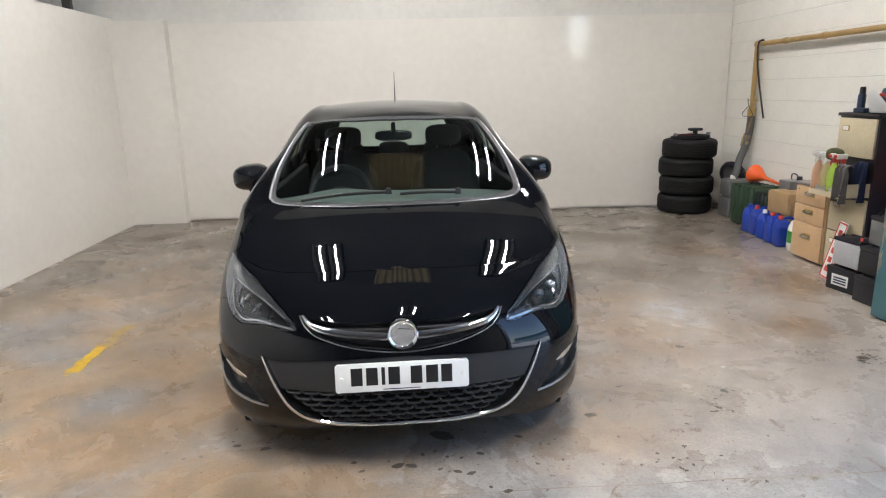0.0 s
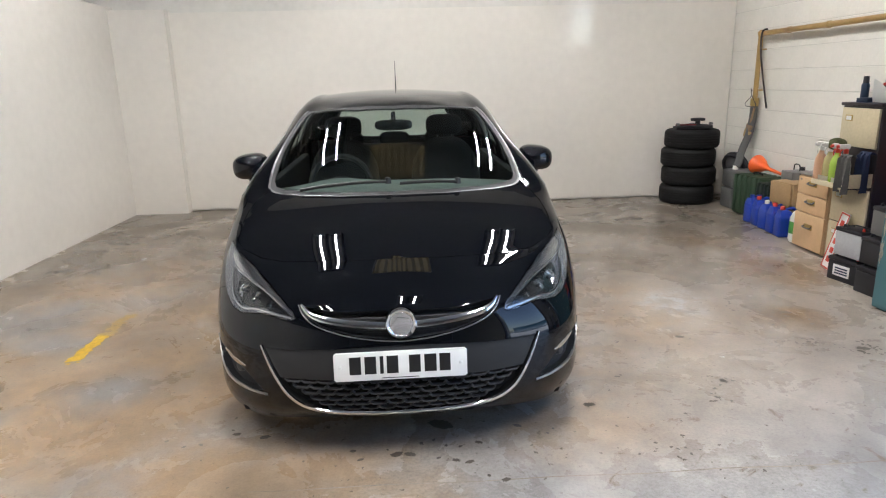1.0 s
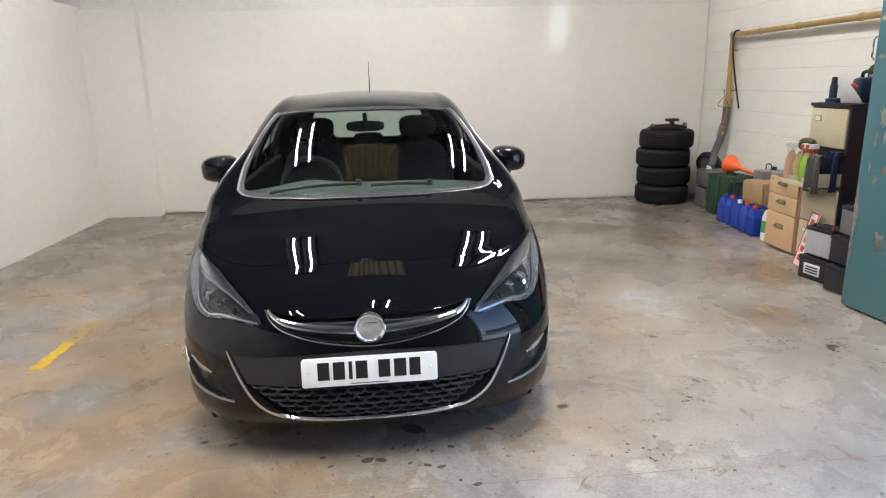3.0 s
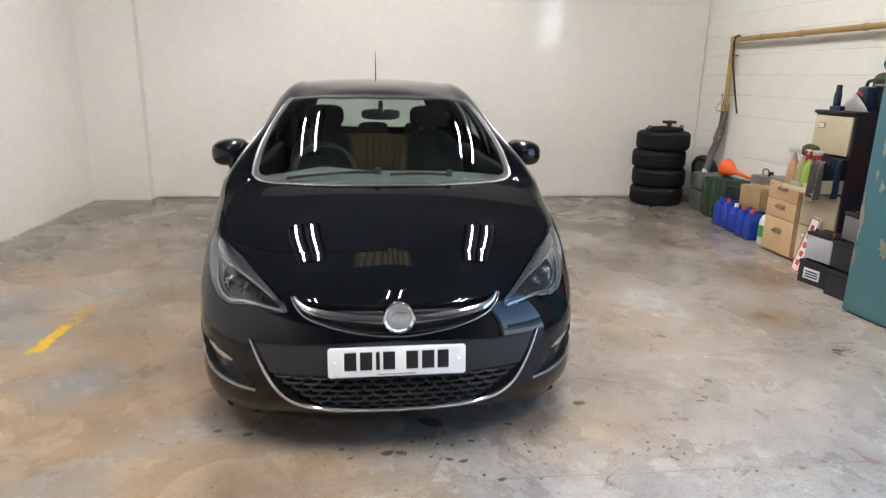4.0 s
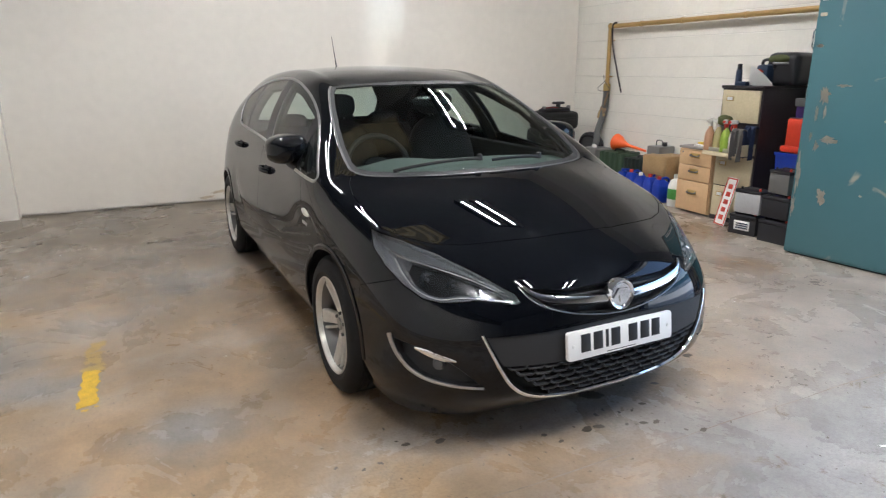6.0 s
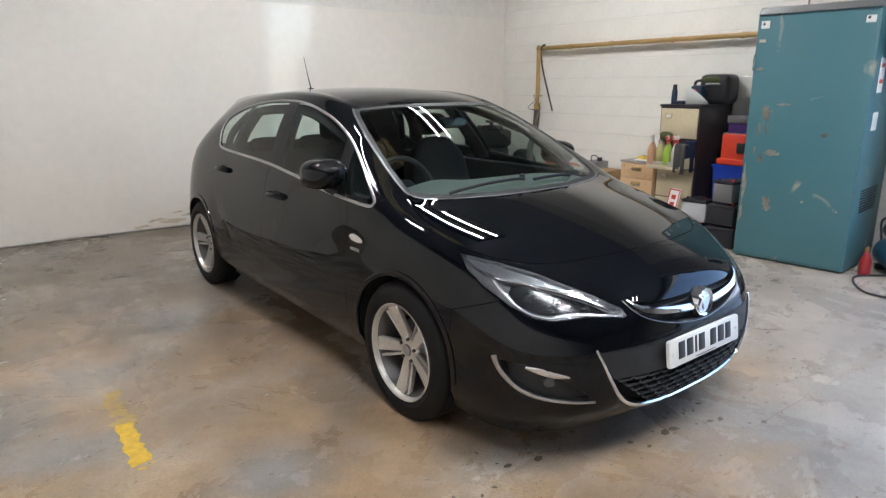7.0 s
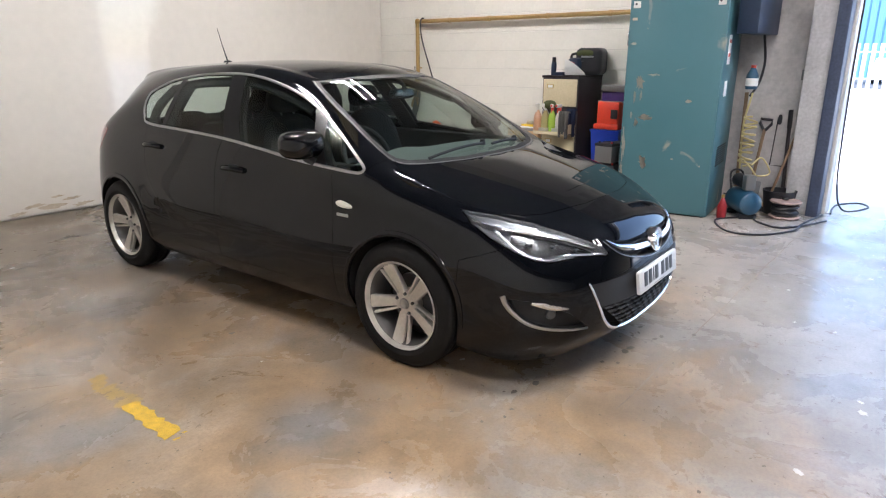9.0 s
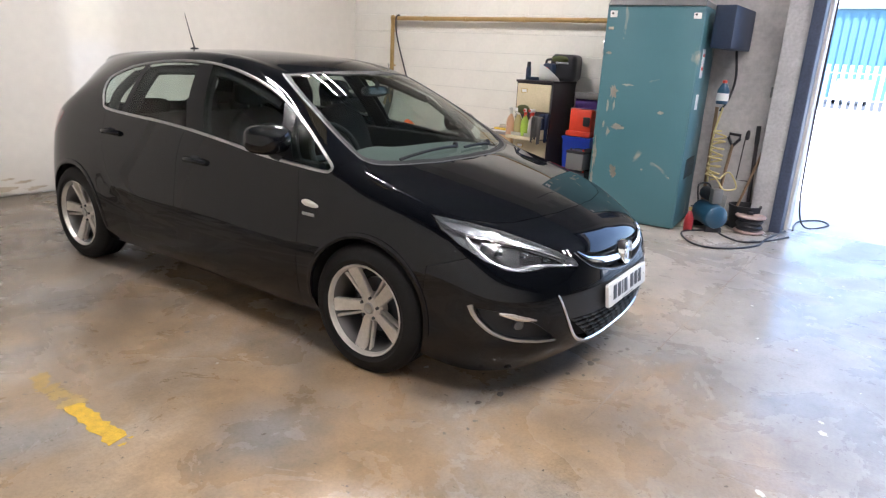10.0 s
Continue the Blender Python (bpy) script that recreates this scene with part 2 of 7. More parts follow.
    for x, y, reach in ((-1.30, 3.48, 0.30), (-1.95, 4.15, 0.26), (-2.4, 4.6, 0.6), (-1.2, 5.5, 0.35)):
        tone = mix(patch(x, y, reach), tone, (0.265, 0.245, 0.225))
    for x, y, reach in ((3.3, 5.1, 0.5), (2.8, 4.2, 0.35), (2.2, 5.6, 0.4), (3.0, 6.2, 0.5)):
        tone = mix(patch(x, y, reach), tone, mix(ramp(noise_node(9, 6, 0.65), 0.35, 0.65), (0.16, 0.108, 0.066), (0.30, 0.215, 0.14)))
    # floor turns darker brown towards the back, the edge broken by noise
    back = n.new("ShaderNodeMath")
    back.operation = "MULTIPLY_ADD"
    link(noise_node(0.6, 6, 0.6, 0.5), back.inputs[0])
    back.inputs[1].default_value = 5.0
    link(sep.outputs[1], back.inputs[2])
    back_brown = n.new("ShaderNodeMath")
    back_brown.operation = "MULTIPLY"
    link(ramp(back.outputs[0], 6.4, 9.6), back_brown.inputs[0])
    back_brown.inputs[1].default_value = 0.9
    tone = mix(back_brown.outputs[0], tone, mix(ramp(noise_node(1.7, 6, 0.6), 0.35, 0.65), (0.125, 0.105, 0.080), (0.205, 0.176, 0.142)))
    dusty = product(patch(2.12, 4.55, 0.36), ramp(noise_node(9, 9, 0.75, 0.3), 0.40, 0.62))
    tone = mix(dusty, tone, (0.56, 0.56, 0.55))
    # trodden-in dirt, blotches, pores and grit
    tone = times(tone, clay, 1.0, 0.92)
    tone = times(tone, ramp(noise_node(3.4, 9, 0.66, 0.5), 0.30, 0.66), 0.82, 1.06)
    tone = times(tone, ramp(noise_node(11, 9, 0.72, 0.6), 0.34, 0.64), 0.92, 1.08)
    tone = times(tone, ramp(noise_node(70, 6, 0.75), 0.30, 0.62), 0.84, 1.10)
    pits = ramp(noise_node(26, 6, 0.62, 0.3), 0.64, 0.70)
    tone = mix(pits, tone, (0.10, 0.078, 0.056))
    stained = product(ramp(ragged.outputs[0], -1.6, 0.6), ramp(noise_node(6.5, 8, 0.68, 0.7), 0.585, 0.70))
    tone = mix(stained, tone, (0.17, 0.128, 0.09))
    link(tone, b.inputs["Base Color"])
    sheen = n.new("ShaderNodeMapRange")
    sheen.inputs["To Min"].default_value, sheen.inputs["To Max"].default_value = 0.18, 0.36
    link(ramp(noise_node(1.6, 7, 0.65, 0.5), 0.36, 0.62), sheen.inputs["Value"])
    link(sheen.outputs[0], b.inputs["Roughness"])
    bp = n.new("ShaderNodeBump")
    bp.inputs["Strength"].default_value, bp.inputs["Distance"].default_value = 0.14, 0.004
    link(noise_node(14, 10, 0.7), bp.inputs["Height"])
    link(bp.outputs[0], b.inputs["Normal"])
    return m


FLOOR = floor_material()
BOARD = mat("gloss_white_board", (0.75, 0.712, 0.65), 0.16, coat=1.0, coat_rough=0.02, spec=0.0, bump=0.002, scale=1.2, vary=0.05, vscale=1.2)
PLASTER = mat("white_painted_wall", (0.66, 0.64, 0.59), 0.7, bump=0.12, scale=40, vary=0.08, vscale=1.5)
BLOCK = mat("white_painted_blockwork", (0.79, 0.765, 0.70), 0.55, bump=0.3, scale=55, vary=0.04, vscale=3)
CEILING = mat("grey_roof_sheeting", (0.27, 0.28, 0.30), 0.8, vary=0.1, vscale=0.8)
YARD = mat("pale_yard_concrete", (0.72, 0.71, 0.68), 0.8, bump=0.2, scale=12, vary=0.15, vscale=0.4)
STEEL_BLUE = mat("dark_blue_painted_steel", (0.06, 0.078, 0.13), 0.5, vary=0.3, vscale=5)
CREAM = mat("cream_painted_steel", (0.55, 0.49, 0.38), 0.55, vary=0.2, vscale=6)

BRACKET_DARK = mat("dark_steel_post", (0.05, 0.048, 0.045), 0.6)
SHADE_GREY = mat("shade_grey_wall", (0.46, 0.44, 0.43), 0.8, bump=0.3, scale=22, vary=0.22, vscale=2.5)
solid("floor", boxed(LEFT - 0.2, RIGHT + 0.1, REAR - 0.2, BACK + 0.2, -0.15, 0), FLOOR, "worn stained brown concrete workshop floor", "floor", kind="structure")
solid("wall_back", boxed(LEFT - 1.4, RIGHT + 0.2, BACK, BACK + 0.2, 0, CEIL), PLASTER, "white painted back wall above glossy boards", "wall", kind="structure")
wl = boxed(LEFT - 0.2, LEFT, REAR, BACK, 0, 2.46)
solid("wall_left", wl, BOARD, "glossy white boarded partition wall", "wall", kind="structure")
# the dark opening above the partition is painted as this wall's dark grey
solid("wall_left_upper", boxed(LEFT - 1.4, LEFT - 1.2, REAR, BACK, 0, CEIL), mat("dark_gap_grey", (0.16, 0.155, 0.15), 0.8, vary=0.2, vscale=2), "dark grey wall standing for the unlit gap above the partition", "wall", kind="structure")
# unseen rear wall, added far back and grey to darken the car's reflections
solid("wall_rear", boxed(LEFT - 1.4, RIGHT + 0.2, REAR - 0.2, REAR, 0, CEIL), SHADE_GREY, "unseen plain grey wall closing the workshop", "wall", kind="structure")
br = bmesh.new()
box(br, RIGHT, RIGHT + 0.25, 3.80, BACK, 0, CEIL)
box(br, RIGHT, RIGHT + 0.25, REAR, DOOR_Y0, 0, CEIL)
box(br, RIGHT, RIGHT + 0.25, DOOR_Y0, DOOR_Y1, DOOR_H, CEIL)
solid("wall_right", br, PLASTER, "white painted wall with a tall vehicle doorway", "wall", kind="structure")
# same white wall carried on; its shade by the doorway is put into the grey
solid("wall_right_end", boxed(RIGHT, RIGHT + 0.25, DOOR_Y1, 3.799, 0, CEIL), SHADE_GREY, "mottled wall beside the doorway, its shade painted as grey", "wall", kind="structure")
RX0, RX1, RY0, RY1 = -0.30, 0.78, 4.85, 5.70
roof = bmesh.new()
box(roof, LEFT - 1.4, RX0, REAR - 0.2, BACK + 0.2, CEIL, CEIL + 0.15)
box(roof, RX1, RIGHT + 0.25, REAR - 0.2, BACK + 0.2, CEIL, CEIL + 0.15)
box(roof, RX0, RX1, REAR - 0.2, RY0, CEIL, CEIL + 0.15)
box(roof, RX0, RX1, RY1, BACK + 0.2, CEIL, CEIL + 0.15)
SHEET = bpy.data.materials.new("yellowed_translucent_sheet")
SHEET.use_nodes = True
sn = SHEET.node_tree.nodes
sn.remove(sn["Principled BSDF"])
st = sn.new("ShaderNodeBsdfTranslucent")
sx = sn.new("ShaderNodeTexNoise")
sx.inputs["Scale"].default_value = 5.0
sr = sn.new("ShaderNodeMix")
sr.data_type = "RGBA"
sr.inputs[6].default_value, sr.inputs[7].default_value = (0.19, 0.145, 0.068, 1), (0.06, 0.044, 0.022, 1)
SHEET.node_tree.links.new(sx.outputs[0], sr.inputs["Factor"])
SHEET.node_tree.links.new(sr.outputs[2], st.inputs["Color"])
SHEET.node_tree.links.new(st.outputs[0], sn["Material Output"].inputs[0])
light_sheet = bmesh.new()
cols = [[light_sheet.verts.new((RX0 + (RX1 - RX0) * k / 60, y, CEIL + 0.08 + 0.025 * math.sin(k * 0.9))) for y in (RY0, RY1)] for k in range(61)]
for a, b in zip(cols, cols[1:]):
    light_sheet.faces.new((a[0], b[0], b[1], a[1]))
solid("rooflight", light_sheet, SHEET, "yellowed translucent corrugated rooflight", "rooflight", kind="structure")
solid("ceiling", roof, CEILING, "grey unlined workshop roof", "ceiling", kind="structure")
solid("ground", boxed(RIGHT + 0.1, 400, -400, 400, -0.2, -0.01), YARD, "pale sunlit concrete yard", "ground", kind="structure")
solid("partition_post", boxed(LEFT - 0.14, LEFT - 0.06, 7.72, 7.80, 2.46, CEIL - 0.01, 0.004), BRACKET_DARK, "dark steel post above the partition", "post", kind="structure")
solid("wall_pier", boxed(LEFT, -2.52, 8.40, BACK - 0.002, 0, 2.42), BOARD, "glossy white boarded pier in the corner", "wall", kind="structure")
solid("wall_board", boxed(-2.52, RIGHT - 0.02, BACK - 0.02, BACK - 0.002, 0.02, 2.395), BOARD, "glossy white wall boards", "wall", kind="structure")


# ---- ceiling lights ----
TUBE = mat("lit_fluorescent_tube", (1, 1, 1), 0.4, emit=((1.03, 0.965, 0.875), 84.0))
BATTEN = mat("grey_batten_steel", (0.18, 0.18, 0.18), 0.5)
BRACKET = mat("black_fitting_steel", (0.005, 0.005, 0.005), 1.0, spec=0.0)


def light_fitting():
    L = 1.22
    t = thing("ceiling_light", "twin tube fluorescent ceiling light, switched on", "light", group="ceiling lights")
    part("body", boxed(-0.03, 0.03, -L / 2, L / 2, -0.066, 0.12, 0.006), BRACKET, t)
    part("canopy", boxed(-0.25, 0.25, -L / 2 - 0.02, L / 2 + 0.02, 0.075, 0.09, 0.003), BRACKET, t, "dark reflector canopy over the tubes")
    for e in (-1, 1):
        part("skirt", boxed(e * 0.245 - 0.004, e * 0.245 + 0.004, -L / 2 - 0.02, L / 2 + 0.02, -0.080, 0.075, 0.001), BRACKET, t, "dark side skirt of the reflector")
    for e in (-1, 1):
        part("cross_arm", boxed(-0.15, 0.15, e * (L / 2 - 0.02) - 0.012, e * (L / 2 - 0.02) + 0.012, 0.02, 0.07, 0.006), BRACKET, t)
    for s in (-1, 1):
        bm = tube(bmesh.new(), [(s * 0.13, -L / 2 + 0.03, -0.01), (s * 0.13, L / 2 - 0.03, -0.01)], 0.014, 10)
        part("tube", bm, TUBE, t, "lit white fluorescent tube")
        for e in (-1, 1):
            part("end_cap", boxed(s * 0.13 - 0.02, s * 0.13 + 0.02, e * (L / 2 - 0.015) - 0.015, e * (L / 2 - 0.015) + 0.015, -0.03, 0.03, 0.004), BATTEN, t)
    return t


# (2.2, 0.4) is an unseen fitting, added to brighten the right of the floor
LIGHTS = [(-1.05, 5.95), (1.95, 6.0), (0.45, 1.6), (2.2, 0.4), (-1.6, 1.0)]
first_light = light_fitting()
first_light.matrix_world = pose(*LIGHTS[0], CEIL - 0.12)
for lx, ly in LIGHTS[1:]:
    copy_thing(first_light, pose(lx, ly, CEIL - 0.12))


# ---- the car: a shell over design lines, then cut into its panels ----
from mathutils.bvhtree import BVHTree

CAR = pose(0.275, 2.655, 0, 0, 0, 1.7)
HUB_F, HUB_R, HUB_Z, ARCH_R = 0.970, 3.655, 0.315, 0.345

# rows of each station, from the lower edge up to the shoulder (x, y, z)
NOSE = [
    [(0, 0.115, 0.185), (0, 0.026, 0.265), (0, 0.0, 0.42), (0, 0.012, 0.57), (0, 0.085, 0.71)],
    [(0.30, 0.130, 0.183), (0.30, 0.041, 0.265), (0.30, 0.014, 0.42), (0.30, 0.03, 0.57), (0.30, 0.108, 0.708)],
    [(0.575, 0.205, 0.165), (0.58, 0.132, 0.265), (0.57, 0.105, 0.42), (0.56, 0.118, 0.56), (0.53, 0.20, 0.70)],
    [(0.715, 0.335, 0.150), (0.742, 0.272, 0.265), (0.735, 0.265, 0.43), (0.73, 0.28, 0.57), (0.665, 0.36, 0.735)],
    [(0.797, 0.535, 0.150), (0.832, 0.495, 0.275), (0.826, 0.49, 0.45), (0.825, 0.51, 0.61), (0.768, 0.61, 0.825)],
]


def side_rows(y, shoulder, swell=0.0, lift=0.0):
    w = 0.895 + swell
    return [(w - 0.066, y, 0.20 + lift), (w - 0.022, y, 0.30 + lift), (w + 0.002, y, 0.50), (w - 0.024, y, 0.74), shoulder]


SIDES = [
    side_rows(0.97, (0.805, 0.97, 0.905), -0.005),
    side_rows(1.38, (0.842, 1.22, 0.965), -0.004),
    side_rows(1.80, (0.838, 1.80, 0.985)),
    side_rows(2.15, (0.826, 2.15, 1.012)),
    side_rows(2.50, (0.816, 2.50, 1.04)),
    side_rows(3.05, (0.806, 3.05, 1.062)),
    side_rows(3.66, (0.795, 3.62, 1.055), 0.002),
]
TAIL = [
    [(0.77, 4.06, 0.24), (0.80, 4.09, 0.33), (0.81, 4.10, 0.48), (0.80, 4.07, 0.75), (0.752, 4.045, 0.985)],
    [(0.50, 4.28, 0.25), (0.52, 4.33, 0.34), (0.53, 4.35, 0.50), (0.525, 4.32, 0.76), (0.50, 4.265, 0.965)],
    [(0.27, 4.35, 0.25), (0.27, 4.40, 0.34), (0.28, 4.412, 0.50), (0.28, 4.37, 0.76), (0.28, 4.295, 0.98)],
    [(0, 4.36, 0.25), (0, 4.41, 0.34), (0, 4.419, 0.50), (0, 4.38, 0.76), (0, 4.305, 0.98)],
]
# side glass: middle of the window and the roof rail, per cabin station
RAIL = [
    ((0.775, 1.72, 1.12), (0.660, 1.60, 1.214)),
    ((0.745, 2.08, 1.19), (0.602, 2.02, 1.382)),
    ((0.733, 2.49, 1.235), (0.578, 2.48, 1.434)),
    ((0.735, 3.04, 1.24), (0.588, 3.03, 1.415)),
    ((0.742, 3.60, 1.20), (0.618, 3.55, 1.335)),
    ((0.682, 3.93, 1.10), (0.622, 3.84, 1.215)),
]
# lines across the top, from the middle outwards
TOP = [
    [(0, 0.30, 0.812), (0.30, 0.325, 0.804), (0.55, 0.43, 0.805)],
    [(0, 0.62, 0.911), (0.32, 0.645, 0.901), (0.585, 0.74, 0.895)],
    [(0, 0.955, 0.983), (0.36, 1.00, 0.982), (0.660, 1.135, 0.987)],
    [(0, 1.36, 1.215), (0.32, 1.40, 1.208), (0.55, 1.50, 1.206)],
    [(0, 1.80, 1.410), (0.29, 1.83, 1.402), (0.49, 1.93, 1.386)],
    [(0, 2.45, 1.480), (0.27, 2.45, 1.475), (0.46, 2.46, 1.459)],
    [(0, 3.05, 1.476), (0.27, 3.05, 1.471), (0.47, 3.04, 1.448)],
    [(0, 3.60, 1.445), (0.27, 3.59, 1.440), (0.48, 3.57, 1.415)],
    [(0, 3.97, 1.392), (0.27, 3.94, 1.386), (0.48, 3.83, 1.345)],
    [(0, 4.12, 1.20), (0.27, 4.09, 1.195), (0.51, 3.99, 1.165)],
]


def car_cage():
    verts, index, faces = [], {}, []

    def at(p, s):
        p = (p[0] * s, p[1], p[2])
        key = tuple(round(c, 4) for c in p)
        if key not in index:
            index[key] = len(verts)
            verts.append(p)
        return index[key]

    stations = NOSE + SIDES + TAIL
    rail0 = len(NOSE) + 2
    for s in (1, -1):
        def quad(*ps):
            ids = []
            for p in ps:
                i = at(p, s)
                if i not in ids:
                    ids.append(i)
            if len(ids) > 2:
                faces.append(ids if s > 0 else ids[::-1])
        for a, b in zip(stations, stations[1:]):
            for j in range(4):
                quad(a[j], b[j], b[j + 1], a[j + 1])
        a_base = SIDES[1][4]
        strip = [(a_base, a_base, a_base)] + [(stations[rail0 + i][4], *RAIL[i]) for i in range(6)]
        for a, b in zip(strip, strip[1:]):
            for j in range(2):
                quad(a[j], b[j], b[j + 1], a[j + 1])
        outer = [NOSE[4][4], SIDES[0][4], a_base] + [r[1] for r in RAIL] + [RAIL[5][0]]
        rows = [[NOSE[k][4] for k in range(4)]]
        rows += [t + [o] for t, o in zip(TOP, outer)]
        rows.append([TAIL[3][4], TAIL[2][4], TAIL[1][4], TAIL[0][4]])
        for a, b in zip(rows, rows[1:]):
            for i in range(3):
                quad(a[i], a[i + 1], b[i + 1], b[i])
    creases = {}
    for s in (1, -1):
        cowl = [at(p, s) for p in TOP[2] + [SIDES[1][4]]]
        for a, b in zip(cowl, cowl[1:]):
            creases[tuple(sorted((a, b)))] = 0.9 if b != cowl[-1] else 0.35
    return verts, faces, creases


def smooth_shell(verts, faces, creases, level=3, rounds=4):
    """Subdivides the cage so that the smooth surface passes through the design points."""
    target = np.array(verts)
    cage = target.copy()
    for k in range(rounds + 1):
        me = bpy.data.meshes.new("cage")
        me.from_pydata([tuple(v) for v in cage], [], faces)
        sharp = me.attributes.new("crease_edge", "FLOAT", "EDGE")
        for e in me.edges:
            sharp.data[e.index].value = creases.get(tuple(sorted(e.vertices)), 0.0)
        ob = new("cage", me)
        sub = ob.modifiers.new("s", "SUBSURF")
        sub.levels = sub.render_levels = level if k == rounds else 2
        dg = bpy.context.evaluated_depsgraph_get()
        out = bpy.data.meshes.new_from_object(ob.evaluated_get(dg))
        bpy.data.objects.remove(ob)
        bpy.data.meshes.remove(me)
        if k < rounds:
            now = np.array([out.vertices[i].co for i in range(len(cage))])
            cage += 0.8 * (target - now)
            bpy.data.meshes.remove(out)
    return out


shell_mesh = smooth_shell(*car_cage())
shell = bmesh.new()
shell.from_mesh(shell_mesh)


def blade(y):
    """Height of the swept crease low on the doors."""
    ys, zs = (1.5, 2.3, 2.75, 2.98, 3.14, 3.26, 3.34), (0.455, 0.462, 0.478, 0.515, 0.585, 0.68, 0.76)
    return float(np.interp(y, ys, zs))


for v in shell.verts:
    x, y, z = v.co
    if abs(x) > 0.7 and 1.5 < y < 3.34 and z < 0.85:
        deep = float(np.interp(y, (1.5, 2.2, 2.7, 3.1, 3.34), (0, 0.004, 0.016, 0.020, 0.004)))
        d = blade(y) - z
        if d > -0.10:
            under = math.exp(-max(0.0, d - 0.03) / 0.10) * min(1.0, max(0.0, d / 0.03)) if d > 0 else 0.0
            over = 0.35 * math.exp(-(d / 0.05) ** 2) if d <= 0 else 0.35 * math.exp(-(d / 0.012) ** 2)
            v.co.x -= math.copysign(deep * (under - over), x)
WINDSCREEN = [(0, 0.985), (0.26, 1.006), (0.465, 1.066), (0.595, 1.125), (0.643, 1.165), (0.657, 1.21), (0.650, 1.33), (0.628, 1.465), (0.588, 1.645), (0.543, 1.80), (0.515, 1.85), (0.42, 1.805), (0.22, 1.735), (0, 1.715)]
SURROUND = [(0, 0.955), (0.25, 0.972), (0.477, 1.035), (0.618, 1.098), (0.672, 1.15), (0.684, 1.20), (0.678, 1.33), (0.655, 1.47), (0.615, 1.65), (0.565, 1.82), (0.535, 1.885), (0.45, 1.85), (0.25, 1.79), (0, 1.765)]
BONNET = [(0, 0.298), (0.20, 0.312), (0.358, 0.347), (0.50, 0.388), (0.60, 0.445), (0.69, 0.535), (0.74, 0.625), (0.752, 0.80), (0.748, 0.95), (0.725, 1.06), (0.69, 1.13), (0.61, 1.083), (0.47, 1.02), (0.25, 0.958), (0, 0.94)]


def inside(p, poly):
    x, y = p
    hit = False
    for (x0, y0), (x1, y1) in zip(poly, poly[1:] + poly[:1]):
        if (y0 > y) != (y1 > y) and x < (x1 - x0) * (y - y0) / (y1 - y0) + x0:
            hit = not hit
    return hit


def both(poly):
    """The outline of one half, closed across the middle."""
    return list(poly) + [(-x, y) for x, y in reversed(poly) if abs(x) > 1e-6]


def ease(v, lo, hi):
    t = min(1.0, max(0.0, (v - lo) / (hi - lo)))
    return t * t * (3 - 2 * t)


def outline_reach(p, poly):
    """How far a point lies outside a closed outline; 0 inside."""
    if inside(p, poly):
        return 0.0
    best = 9.0
    for (x0, y0), (x1, y1) in zip(poly, poly[1:] + poly[:1]):
        dx, dy = x1 - x0, y1 - y0
        q = dx * dx + dy * dy
        t = 0 if q < 1e-12 else min(1.0, max(0.0, ((p[0] - x0) * dx + (p[1] - y0) * dy) / q))
        best = min(best, math.hypot(p[0] - x0 - t * dx, p[1] - y0 - t * dy))
    return best


def fair(bm, poly, margin, keep, xs, ys):
    """Draws the skin inside an outline, seen from above, to one even sweep, symmetrical about the middle."""
    vs = [(v, outline_reach((v.co.x, v.co.y), poly)) for v in bm.verts if keep(v.co)]
    core = np.array([v.co[:] for v, d in vs if d == 0.0])
    y0, y1 = core[:, 1].min(), core[:, 1].max()

    def terms(x, y):
        u, w = x / 0.75, 2 * (y - y0) / (y1 - y0) - 1
        return [u ** (2 * i) * w ** j for i in range(xs) for j in range(ys)]
    a = np.array([terms(x, y) for x, y, z in core])
    c = np.linalg.lstsq(a, core[:, 2], rcond=None)[0]
    for v, d in vs:
        if d < margin:
            v.co.z += (float(np.dot(terms(v.co.x, v.co.y), c)) - v.co.z) * (1 - ease(d, 0.0, margin))

fair(shell, both(BONNET), 0.02, lambda c: c.z > 0.7 and c.y < 1.2, 2, 4)
fair(shell, both(WINDSCREEN), 0.045, lambda c: c.z > 0.93 and c.y < 2.0, 2, 3)
for v in shell.verts:
    x, y, z = v.co
    if z > 0.93 and y < 2.0:
        near = 1 - ease(outline_reach((x, y), both(WINDSCREEN)), 0.0, 0.06)
        v.co.z += (0.048 * x * x - 0.010) * near
fair(shell, [(-0.46, 1.95), (0.46, 1.95), (0.46, 3.80), (-0.46, 3.80)], 0.05, lambda c: c.z > 1.3, 2, 5)
# the spine that runs down the middle of the bonnet to the badge
for v in shell.verts:
    x, y, z = v.co
    if abs(x) < 0.5 and y < 1.0 and z > 0.66:
        v.co.z += 0.0022 * math.exp(-abs(x) / 0.09) * (1 - ease(y, 0.35, 0.95)) * ease(z, 0.66, 0.72)
bmesh.ops.recalc_face_normals(shell, faces=shell.faces)
TREE = BVHTree.FromBMesh(shell)


AXES = {"side": (1, 2), "front": (0, 2), "top": (0, 1)}


